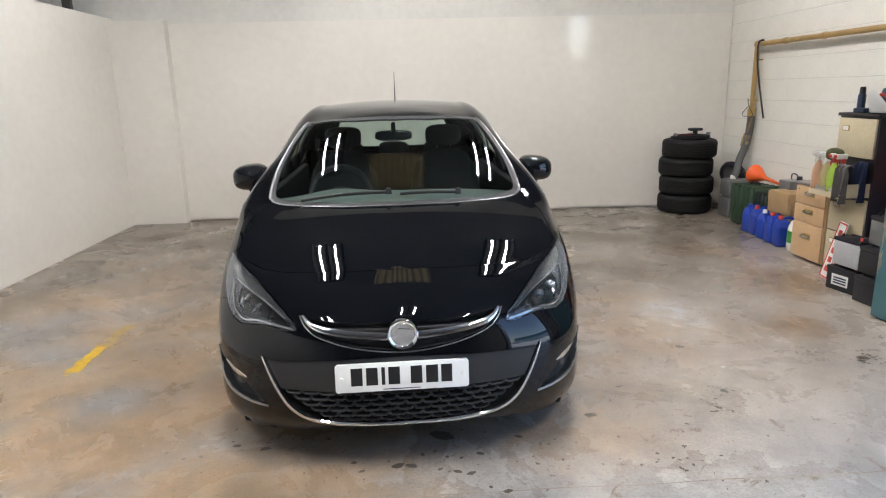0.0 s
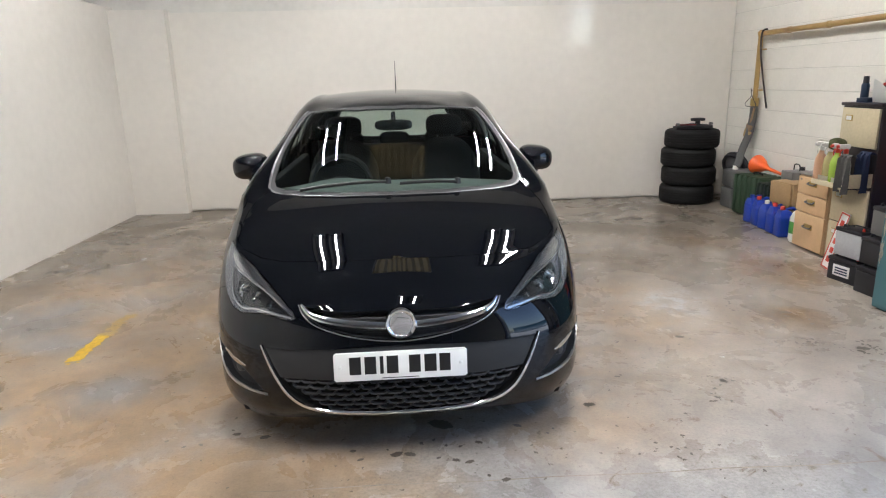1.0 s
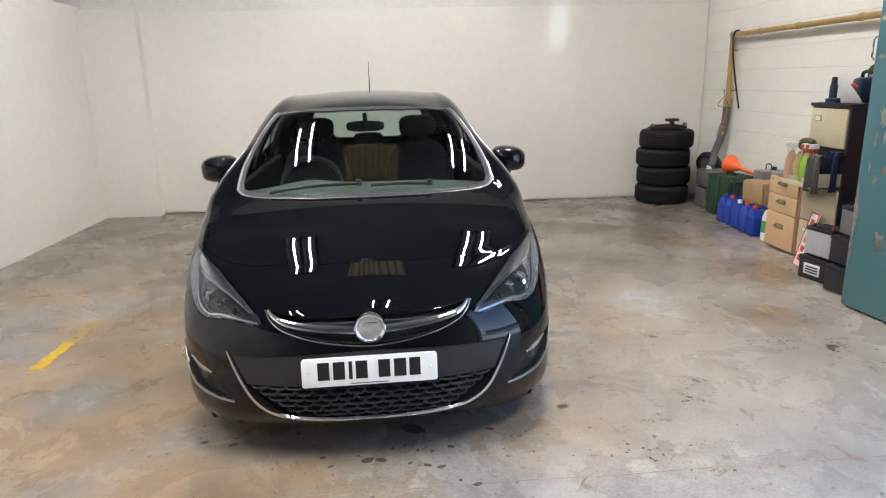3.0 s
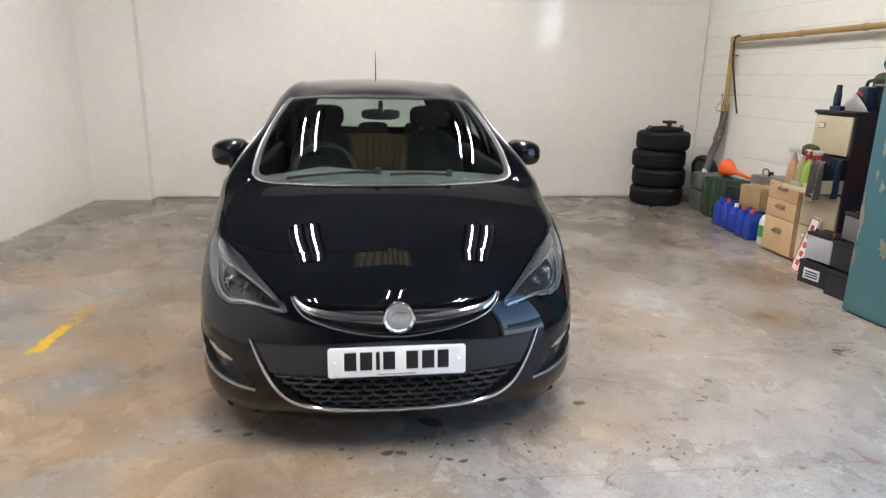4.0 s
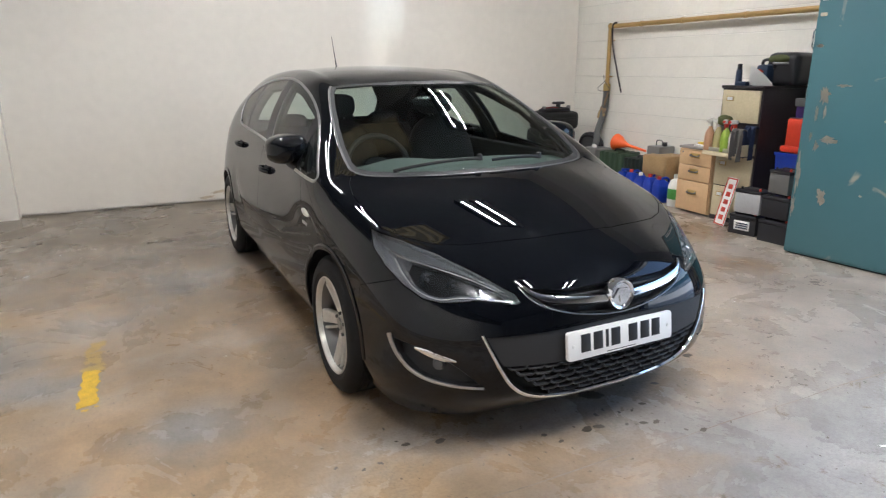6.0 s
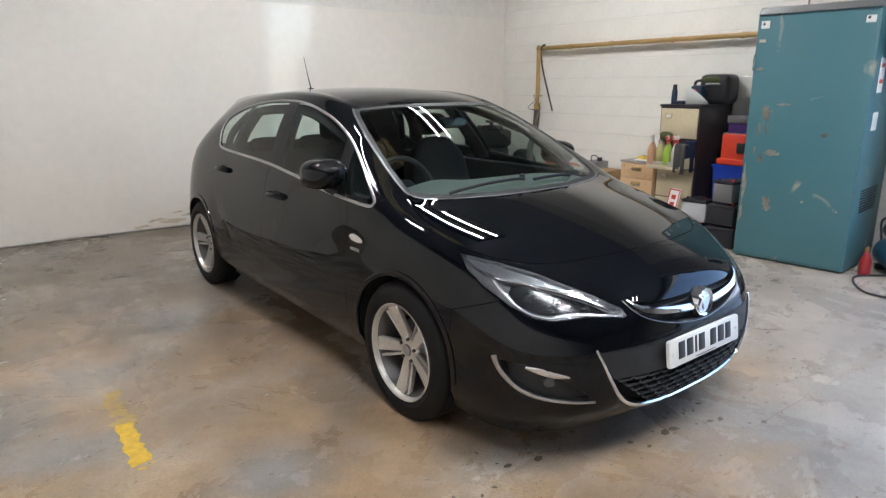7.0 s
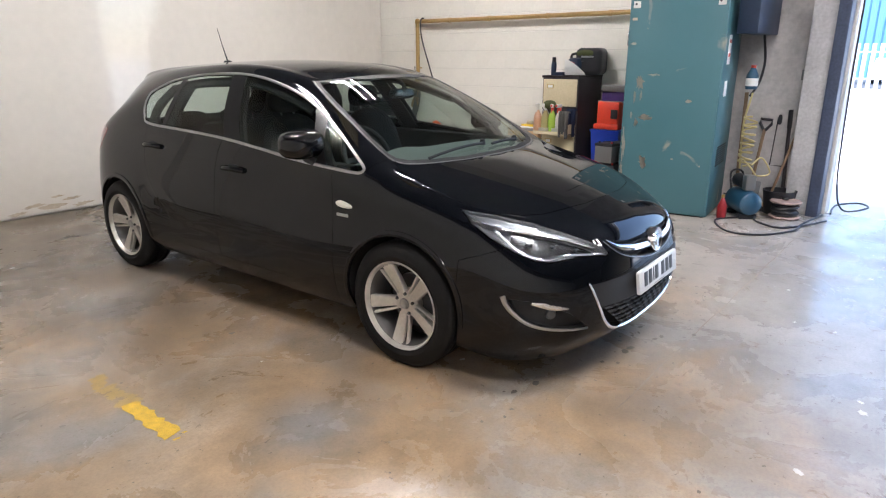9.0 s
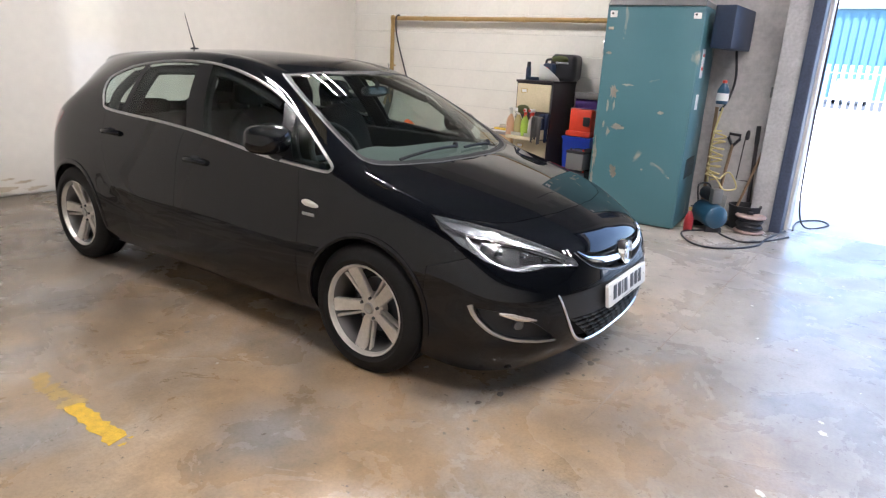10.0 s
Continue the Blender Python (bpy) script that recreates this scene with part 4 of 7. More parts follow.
# lower intake: plastic panel, honeycomb and chrome lip
intake = part("lower_intake", intake_back, GAP, car, "lower air intake with a honeycomb mesh and chrome lip")
bm = bmesh.new()
cols = 40
rows = []
for k in range(cols + 1):
    x = -0.548 + 1.096 * k / cols
    top = 0.541 - 0.07 * (abs(x) / 0.548) ** 2 * 0.3
    bot = 0.406 + max(0, abs(x) - 0.495) * 2.1
    rows.append([bm.verts.new(q[0] - q[1] * 0.004) for q in (on_front(x, top + (bot - top) * j / 4) for j in range(5))])
for a, b in zip(rows, rows[1:]):
    for j in range(4):
        bm.faces.new((a[j], b[j], b[j + 1], a[j + 1]))
bmesh.ops.recalc_face_normals(bm, faces=bm.faces)
bmesh.ops.solidify(bm, geom=list(bm.faces), thickness=0.01)
part("plate_panel", bm, PLASTIC, intake, "matt black plastic plate panel")
bm = bmesh.new()


def mesh_pt(x, z):
    p, n = on_front(x, z)
    return p - n * 0.012, n


cell_w, cell_h = 0.068, 0.026
for r in range(7):
    z = 0.396 - r * cell_h
    shift = (r % 2) * cell_w / 2
    half = min(0.49, 0.482 - max(0, 0.40 - z) * 0.9 + 0.02) if z > 0.30 else 0.40 - (0.30 - z) * 2.2
    k = -8
    while k < 9:
        x0 = k * cell_w + shift
        k += 1
        if abs(x0) > half or abs(x0 + cell_w) > half:
            continue
        path = [(x0, z + 0.006), (x0 + cell_w * 0.16, z - 0.005), (x0 + cell_w * 0.84, z - 0.005), (x0 + cell_w, z + 0.006)]
        strip(bm, [mesh_pt(*q) for q in path], 0.010, 0.012)
        if z - cell_h > 0.25:
            strip(bm, [mesh_pt(*q) for q in ((x0 + cell_w / 2, z - 0.004), (x0 + cell_w / 2, z - cell_h + 0.006))], 0.008, 0.011)
part("honeycomb_mesh", bm, PLASTIC, intake, "black honeycomb mesh")
lip = spline([(x, z, 0) for x, z in [(-0.562, 0.532), (-0.535, 0.465), (-0.505, 0.40), (-0.462, 0.33), (-0.40, 0.282), (-0.30, 0.252), (-0.15, 0.239), (0, 0.236), (0.15, 0.239), (0.30, 0.252), (0.40, 0.282), (0.462, 0.33), (0.505, 0.40), (0.535, 0.465), (0.562, 0.532)]], 5)
wd = [0.010 + 0.014 * (1 - min(1, abs(p.x) / 0.56)) ** 0.5 for p in lip]
part("chrome_lip", strip(bmesh.new(), [on_front(p.x, p.y) for p in lip], 0.02, 0.010, widths=wd), CHROME, intake, "chrome lip of the lower intake")

# number plate with plain bars in place of its characters
mp = Matrix.Translation((-0.008, -0.012, 0.470)) @ Euler((radians(90 - 7.5), 0, 0)).to_matrix().to_4x4()
plate_shape = spline([(x, y, 0) for x, y in [(-0.26, -0.048), (-0.252, -0.0555), (0, -0.0555), (0.252, -0.0555), (0.26, -0.048), (0.26, 0.048), (0.252, 0.0555), (0, 0.0555), (-0.252, 0.0555), (-0.26, 0.048)]], 1, True)
np_ = part("number_plate", prism(bmesh.new(), [(p.x, p.y) for p in plate_shape], -0.012, 0.004, mp, 0.0015), PLATE, car, "white number plate with plain black bars")
for k, (cx, w) in enumerate(((-0.177, 0.045), (-0.118, 0.045), (-0.074, 0.014), (-0.032, 0.045), (0.055, 0.045), (0.116, 0.047), (0.173, 0.043))):
    part("bar", boxed(cx - w / 2, cx + w / 2, -0.030, 0.040, 0.003, 0.0052, 0.0005, mp), PLATE_INK, np_)
part("bar", boxed(-0.075, 0.07, -0.049, -0.046, 0.003, 0.0048, m=mp), PLATE_INK, np_)
for sx in (-1, 1):
    part("screw_cap", lathe(bmesh.new(), [(0, 0.009), (0.005, 0.008), (0.007, 0.004)], 14, mp @ pose(sx * 0.235, 0, 0)), PLATE, np_)

# fog lamps
for s in (1, -1):
    fg = part("fog_lamp", fog_back[s], PLASTIC, car, "fog lamp recess with a bright trim blade")
    jay = spline([(x, z, 0) for x, z in [(0.808, 0.478), (0.802, 0.435), (0.79, 0.395), (0.765, 0.357), (0.72, 0.334), (0.64, 0.322), (0.555, 0.318)]], 5)
    wd = [0.026 * (1 - 0.75 * (k / (len(jay) - 1)) ** 0.7) + 0.004 for k in range(len(jay))]
    part("trim_blade", strip(bmesh.new(), [on_front(s * p.x, p.y) for p in jay], 0.02, 0.008, widths=wd), SATIN, fg, "satin chrome blade")
    ln = spline([(x, z, 0) for x, z in [(0.755, 0.452), (0.70, 0.436), (0.645, 0.424)]], 6)
    wd = [0.012 + 0.022 * math.sin(math.pi * k / (len(ln) - 1)) for k in range(len(ln))]
    part("lamp_glass", strip(bmesh.new(), [(p - n * 0.006, n) for p, n in (on_front(s * q.x, q.y) for q in ln)], 0.02, 0.010, widths=wd), REFLECTOR, fg, "bright running lamp glass")
    p, nn = on_front(s * 0.70, 0.395)
    part("bulb_glass", lathe(bmesh.new(), [(0, 0.02), (0.02, 0.016), (0.026, 0)], 20, Matrix.Translation(p - nn * 0.03) @ nn.to_track_quat("Z", "Y").to_matrix().to_4x4()), LAMP_DARK, fg)


# wheels
def build_wheel():
    w = new("wheel")
    w.parent = car
    turn_z = pose(0, 0, 0)
    ty = [(0.222, -0.10), (0.238, -0.106), (0.262, -0.112), (0.295, -0.108), (0.314, -0.094), (0.3265, -0.075)]
    for g in (-0.055, -0.018, 0.018, 0.055):
        ty += [(0.3275, g - 0.006), (0.320, g - 0.004), (0.320, g + 0.004), (0.3275, g + 0.006)]
    ty += [(0.3265, 0.075), (0.314, 0.094), (0.295, 0.108), (0.262, 0.112), (0.255, 0.1125), (0.252, 0.110), (0.238, 0.106), (0.222, 0.10)]
    part("tyre", lathe(bmesh.new(), ty, 56), RUBBER, w, "black road tyre")
    part("rim", lathe(bmesh.new(), [(0.212, -0.10), (0.216, 0.06), (0.218, 0.082), (0.222, 0.088), (0.229, 0.100), (0.232, 0.103), (0.228, 0.108), (0.221, 0.104), (0.217, 0.090), (0.214, 0.082)], 56), ALLOY, w, "silver alloy rim")
    part("barrel", lathe(bmesh.new(), [(0.2145, 0.083), (0.203, 0.06), (0.196, 0.0), (0.198, -0.06)], 48), BARREL, w, "shaded inner wheel barrel")
    part("drum", lathe(bmesh.new(), [(0.0, -0.04), (0.15, -0.04), (0.16, -0.06), (0.198, -0.06)], 32), ALLOY_DARK, w)
    part("brake_disc", lathe(bmesh.new(), [(0.05, -0.012), (0.14, -0.012), (0.14, -0.03)], 32), LAMP_DARK, w)
    for k in range(5):
        a = radians(90 + 72 * k)
        mz = Matrix.Rotation(a, 4, "Z")
        for inner, outer, name in (((-0.034, 0.012), (-0.060, 0.012), "spoke"), ((0.015, 0.027), (0.030, 0.047), "narrow_spoke")):
            bm = bmesh.new()
            rings = []
            for t in [i / 8 for i in range(9)]:
                r = 0.035 + (0.214 - 0.035) * t
                z = 0.052 + 0.030 * t ** 1.4 - (0.004 if name == "narrow_spoke" else 0.0)
                e0 = inner[0] + (outer[0] - inner[0]) * t
                e1 = inner[1] + (outer[1] - inner[1]) * t
                th = 0.030 - 0.010 * t
                rings.append([bm.verts.new((r, yy, zz)) for yy, zz in ((e0, z - th), (e0, z - 0.006), (e0 + 0.005, z), (e1 - 0.005, z), (e1, z - 0.006), (e1, z - th))])
            for q, u in zip(rings, rings[1:]):
                for i in range(6):
                    bm.faces.new((q[i], q[(i + 1) % 6], u[(i + 1) % 6], u[i]))
            bm.faces.new(rings[0]); bm.faces.new(rings[-1])
            bmesh.ops.recalc_face_normals(bm, faces=bm.faces)
            bmesh.ops.transform(bm, matrix=mz, verts=bm.verts)
            part(name, bm, ALLOY, w)
        b = radians(90 + 36 + 72 * k)
        part("bolt", lathe(bmesh.new(), [(0, 0.064), (0.007, 0.064), (0.0085, 0.060), (0.0085, 0.045), (0.012, 0.044)], 6, pose(0.053 * math.cos(b), 0.053 * math.sin(b), 0)), LAMP_DARK, w)
    part("hub", lathe(bmesh.new(), [(0, 0.056), (0.03, 0.056), (0.062, 0.052), (0.072, 0.040), (0.072, 0.0)], 36), ALLOY, w)
    part("centre_cap", lathe(bmesh.new(), [(0, 0.063), (0.020, 0.063), (0.023, 0.065), (0.027, 0.064), (0.030, 0.058)], 30), SATIN, w, "round centre cap")
    return w


wheel = build_wheel()
places = [(-0.772, HUB_F, HUB_Z, -90, 14), (-0.775, HUB_R, HUB_Z, -90, 2), (0.772, HUB_F, HUB_Z, 90, 30), (0.775, HUB_R, HUB_Z, 90, 50)]
for k, (wx, wy, wz, yaw, spin) in enumerate(places):
    m = Matrix.Translation((wx, wy, wz)) @ Matrix.Rotation(radians(yaw), 4, "Y") @ Matrix.Rotation(radians(spin), 4, "Z")
    if k == 0:
        wheel.matrix_basis = m
    else:
        copy_thing(wheel, m)


# mirrors, handles, repeaters, wipers, aerial
def egg(bm, c, r, n=20, m=20, power=0.75, shape=None):
    c = Vector(c)
    rows = []
    for i in range(m + 1):
        a = math.pi * i / m - math.pi / 2
        row = []
        for k in range(n):
            b = 2 * math.pi * k / n
            v = [math.cos(a) * math.cos(b), math.cos(a) * math.sin(b), math.sin(a)]
            v = [math.copysign(abs(q) ** power, q) * rr for q, rr in zip(v, r)]
            if shape:
                v = shape(*v)
            row.append(bm.verts.new(c + Vector(v)))
        rows.append(row)
    for a, b in zip(rows, rows[1:]):
        for k in range(n):
            bm.faces.new((a[k], a[(k + 1) % n], b[(k + 1) % n], b[k]))
    bmesh.ops.remove_doubles(bm, verts=bm.verts, dist=1e-5)
    bmesh.ops.recalc_face_normals(bm, faces=bm.faces)
    return bm


MIRROR_GLASS = mat("mirror_glass", (0.8, 0.82, 0.84), 0.02, 1.0)
for s in (1, -1):
    fd = doors[s, "front"]
    mh = part("mirror", egg(bmesh.new(), (s * 0.870, 1.650, 1.066), (0.106, 0.135, 0.076), power=0.72, shape=lambda x, y, z: (x, y * (1.0 if y < 0 else 0.55) + 0.10 * x * s, z * (1 - 0.25 * (x * s / 0.1) * (0.5 if z > 0 else -0.3)))), PAINT, fd, "gloss black door mirror")
    part("mirror_glass", boxed(-0.062, 0.062, -0.003, 0.003, -0.036, 0.034, 0.0, pose(s * 0.868, 1.7205, 1.066, 0, 0, s * 5.7)), MIRROR_GLASS, mh)
    part("mirror_arm", tube(bmesh.new(), [(s * 0.835, 1.57, 0.972), (s * 0.86, 1.60, 0.99), (s * 0.88, 1.63, 1.02)], 0.022, 10), PLASTIC, mh)
    for key, y0, y1, z in (("front", 2.175, 2.375, 0.866), ("rear", 3.09, 3.29, 0.930)):
        p, nn = on_side((y0 + y1) / 2, z, s)
        cup = part("handle_cup", egg(bmesh.new(), p - nn * 0.006, (0.008, 0.060, 0.032), 16, 12), GAP, doors[s, key])
        pts = []
        for k in range(9):
            t = k / 8
            q, qn = on_side(y0 + (y1 - y0) * t, z + 0.004 * math.sin(math.pi * t), s)
            pts.append(q + qn * (0.002 + 0.034 * math.sin(math.pi * t) ** 0.5))
        part("handle", tube(bmesh.new(), pts, 0.016, 10), PAINT, doors[s, key], "gloss black door handle")
    p, nn = on_side(1.335, 0.782, s)
    pts = spline([(1.385, 0.786, 0), (1.34, 0.783, 0), (1.275, 0.776, 0)], 4)
    wd = [0.018, 0.030, 0.036, 0.038, 0.038, 0.036, 0.032, 0.026, 0.012]
    part("side_repeater", strip(bmesh.new(), [on_side(q.x, q.y, s) for q in pts], 0.03, 0.010, widths=wd), mat("repeater_lens", (0.8, 0.78, 0.72), 0.12, coat=0.8), car, "clear side indicator lens")
    pts = [on_side(1.385 - 0.014 * k, 0.727, s) for k in range(7)]
    part("wing_badge", strip(bmesh.new(), pts, 0.018, 0.005), SATIN, car, "small chrome wing badge")

for x0, y0, x1, y1 in ((-0.50, 1.075, -0.04, 1.045), (0.02, 1.03, 0.33, 1.06)):
    hits = [on_top(x0 + (x1 - x0) * k / 10, y0 + (y1 - y0) * k / 10) for k in range(11)]
    wp = part("wiper", tube(bmesh.new(), [p + n * 0.015 for p, n in hits], 0.0055, 8), PLATE_INK, car, "black windscreen wiper")
    part("wiper_blade", tube(bmesh.new(), [p + n * 0.008 + Vector((0, -0.008, 0)) for p, n in hits], 0.004, 6), RUBBER, wp)
    p, n = hits[-1]
    part("wiper_pivot", lathe(bmesh.new(), [(0, 0.035), (0.014, 0.03), (0.018, 0.0)], 16, Matrix.Translation(p)), PLASTIC, wp)
p, n = on_top(0.03, 3.50)
aerial = part("aerial_base", egg(bmesh.new(), p + Vector((0, 0, 0.008)), (0.02, 0.045, 0.018), 16, 12), PLASTIC, car)
part("aerial_mast", tube(bmesh.new(), [p + Vector((0, 0, 0.015)), p + Vector((0, 0.05, 0.13)), p + Vector((0, 0.10, 0.265))], 0.003, 8, radii=[0.006, 0.0035, 0.002]), PLASTIC, aerial, "thin black roof aerial")

# cabin
bm = bmesh.new()
rows = []
for y, z, half in ((1.02, 0.965, 0.55), (1.20, 0.985, 0.66), (1.42, 0.985, 0.70), (1.52, 0.95, 0.70), (1.56, 0.86, 0.70), (1.50, 0.60, 0.70)):
    rows.append([bm.verts.new((half * (k / 10 - 1), y, z + 0.025 * math.exp(-((half * (k / 10 - 1) + 0.33) / 0.16) ** 2) * (1.2 < y < 1.54) - 0.03 * abs(k / 10 - 1) ** 3)) for k in range(21)])
for a, b in zip(rows, rows[1:]):
    for k in range(20):
        bm.faces.new((a[k], a[k + 1], b[k + 1], b[k]))
bmesh.ops.recalc_face_normals(bm, faces=bm.faces)
part("dashboard", bm, DASH, car, "grey dashboard")
sw = new("steering_wheel")
sw.parent = car
sw.matrix_basis = Matrix.Translation((-0.34, 1.66, 0.93)) @ Euler((radians(65), 0, 0)).to_matrix().to_4x4()
part("wheel_rim", tube(bmesh.new(), [(0.185 * math.cos(a), 0.185 * math.sin(a), 0) for a in [2 * math.pi * k / 32 for k in range(32)]], 0.016, 10, True), PLASTIC, sw)
part("wheel_boss", egg(bmesh.new(), (0, 0, -0.02), (0.075, 0.06, 0.03)), PLASTIC, sw)
for a in (0, 180, 270):
    part("wheel_spoke", boxed(0.05, 0.18, -0.016, 0.016, -0.02, -0.005, 0.004, Matrix.Rotation(radians(a), 4, "Z")), PLASTIC, sw)


def car_seat(x, y, width=0.50):
    st = new("seat")
    st.parent = car
    st.matrix_basis = pose(x, y, 0)
    part("seat_cushion", egg(bmesh.new(), (0, 0, 0.50), (width / 2, 0.26, 0.09), power=0.55), SEAT, st)
    back = egg(bmesh.new(), (0, 0, 0), (width / 2, 0.08, 0.33), power=0.6, shape=lambda a, b, c: (a * (1 - 0.25 * max(0, c / 0.33) ** 2), b, c))
    bmesh.ops.transform(back, matrix=pose(0, 0.30, 0.83, -16), verts=back.verts)
    part("seat_back", back, SEAT, st)
    for sx in (-0.05, 0.05):
        part("headrest_post", tube(bmesh.new(), [(sx, 0.38, 1.10), (sx, 0.41, 1.20)], 0.006, 6), TRIM_GREY, st)
    part("headrest", egg(bmesh.new(), (0, 0.42, 1.235), (0.13, 0.05, 0.075), power=0.6), SEAT, st)


for sx in (-0.36, 0.36):
    car_seat(sx, 1.95)
bench = part("rear_bench", boxed(-0.62, 0.62, 2.75, 3.20, 0.36, 0.56, 0.05), SEAT, car)
bm = boxed(-0.62, 0.62, -0.08, 0.08, 0.0, 0.52, 0.05)
bmesh.ops.transform(bm, matrix=pose(0, 3.25, 0.52, -18), verts=bm.verts)
part("bench_back", bm, SEAT, bench)
for sx in (-0.4, 0.0, 0.4):
    part("bench_headrest", egg(bmesh.new(), (sx, 3.42, 1.06), (0.13, 0.05, 0.06), power=0.6), SEAT, bench)
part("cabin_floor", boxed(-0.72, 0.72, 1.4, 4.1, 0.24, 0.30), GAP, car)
for s in (-1, 1):
    part("door_card", boxed(s * 0.76 - 0.03, s * 0.76 + 0.03, 1.35, 3.25, 0.3, 0.97, 0.02), SEAT, car)
for s in (-1, 1):
    part("boot_lining", boxed(s * 0.60 - 0.12, s * 0.60 + 0.12, 3.84, 3.86, 0.3, 1.02), SEAT, car)
part("parcel_shelf", boxed(-0.60, 0.60, 3.45, 4.05, 0.94, 0.96, 0.005), SEAT, car)
part("headlining", boxed(-0.36, 0.36, 2.15, 3.5, 1.405, 1.412, 0.003), mat("headlining_cloth", (0.35, 0.35, 0.33), 0.9), car)
rv = part("rear_view_mirror", egg(bmesh.new(), (0, 1.68, 1.285), (0.115, 0.022, 0.032), power=0.6), GLOSS_BLACK, car, "black interior mirror")
part("mirror_stalk", tube(bmesh.new(), [(0, 1.67, 1.29), (0, 1.66, 1.33), (0, 1.69, 1.355)], 0.014, 8), GLOSS_BLACK, rv)


# ---- things along the right wall ----
BLUE_PLASTIC = mat("blue_plastic", (0.012, 0.045, 0.36), 0.35, coat=0.2, vary=0.2, vscale=8)
RED_PLASTIC = mat("red_plastic", (0.55, 0.05, 0.03), 0.4)
ORANGE = mat("orange_plastic", (0.85, 0.13, 0.025), 0.42)
CAN_RED = mat("bright_red_plastic", (0.66, 0.055, 0.025), 0.42, vary=0.1)
WHITE_PLASTIC = mat("white_plastic", (0.72, 0.71, 0.68), 0.4, vary=0.08)
GREEN_LABEL = mat("green_label", (0.06, 0.25, 0.05), 0.5)
OLIVE = mat("olive_green_plastic", (0.028, 0.055, 0.030), 0.5, vary=0.2, vscale=6, bump=0.1)
DARK_GREEN = mat("dark_green_black_plastic", (0.012, 0.020, 0.016), 0.5, bump=0.1)
CARD = mat("brown_cardboard", (0.36, 0.24, 0.12), 0.85, vary=0.15, vscale=7, bump=0.1)
WOOD = mat("beech_veneer", (0.60, 0.40, 0.22), 0.45, vary=0.08, vscale=4)
WOOD_EDGE = mat("grey_worktop", (0.28, 0.26, 0.24), 0.5)
FILING = mat("cream_filing_steel", (0.58, 0.50, 0.33), 0.42, vary=0.12, vscale=5)
FILING_DARK = mat("dark_brown_steel", (0.028, 0.022, 0.026), 0.4, vary=0.2)
GREY_STEEL = mat("grey_steel", (0.22, 0.22, 0.22), 0.4, 0.6)
BLACK_PLASTIC = mat("matt_black_plastic", (0.018, 0.018, 0.022), 0.5, bump=0.15, scale=200)
NAVY = mat("navy_steel", (0.02, 0.035, 0.07), 0.45, vary=0.2)
BATTERY_GREY = mat("battery_grey_case", (0.42, 0.42, 0.43), 0.45, vary=0.1)
PIPE = mat("ochre_painted_pipe", (0.42, 0.275, 0.10), 0.45, vary=0.2, vscale=10)
HOSE = mat("grey_rubber_hose", (0.10, 0.10, 0.10), 0.7, bump=0.5, scale=120)
GLASS_YELLOW = mat("pale_yellow_liquid_bottle", (0.55, 0.47, 0.22), 0.25, trans=0.35)
GLASS_GREEN = mat("lime_liquid_bottle", (0.45, 0.65, 0.10), 0.25, trans=0.35)
GLASS_PEACH = mat("peach_liquid_bottle", (0.62, 0.36, 0.22), 0.3, trans=0.3)
GLASS_CLEAR = mat("milky_bottle", (0.68, 0.66, 0.62), 0.3, trans=0.35)
CLOTH = mat("grey_rag_cloth", (0.10, 0.095, 0.09), 0.95, bump=0.6, scale=150, vary=0.3)
NAVY_CLOTH = mat("navy_cloth", (0.012, 0.02, 0.05), 0.95, bump=0.5, scale=150)
OLIVE_CLOTH = mat("olive_cloth", (0.07, 0.08, 0.03), 0.95, bump=0.5, scale=120)
YELLOW = mat("yellow_plastic", (0.75, 0.52, 0.04), 0.45)
BRASS = mat("worn_brass", (0.45, 0.32, 0.12), 0.35, 0.8)
TANK_BLUE = mat("blue_tank_enamel", (0.02, 0.075, 0.135), 0.32, coat=0.4, vary=0.15)
STRAW = mat("straw_bristle", (0.35, 0.25, 0.12), 0.9)
TIMBER = mat("weathered_timber", (0.24, 0.16, 0.10), 0.75, vary=0.2, vscale=12)

# tyres
TREAD = [(0.217, -0.105), (0.268, -0.112), (0.298, -0.103), (0.316, -0.082), (0.321, -0.06)]
for g in (-0.045, -0.015, 0.015, 0.045):
    TREAD += [(0.322, g - 0.005), (0.315, g - 0.003), (0.315, g + 0.003), (0.322, g + 0.005)]
TREAD += [(0.321, 0.06), (0.316, 0.082), (0.298, 0.103), (0.268, 0.112), (0.217, 0.105), (0.208, 0.08), (0.208, -0.08)]
tyre_mesh = lathe(bmesh.new(), TREAD, 48, closed=True)
first_tyre = thing("tyre", "used black car tyre lying in a stack of four", "tyre", pose(3.74, 8.17, 0.1125), group="stack of tyres")
part("casing", tyre_mesh, RUBBER, first_tyre)
for k, (dx, dy) in enumerate(((0.015, 0.01), (0.0, 0.02), (0.025, 0.0))):
    copy_thing(first_tyre, pose(3.74 + dx, 8.17 + dy, 0.1125 + 0.225 * (k + 1), 0, 0, 40 * k))
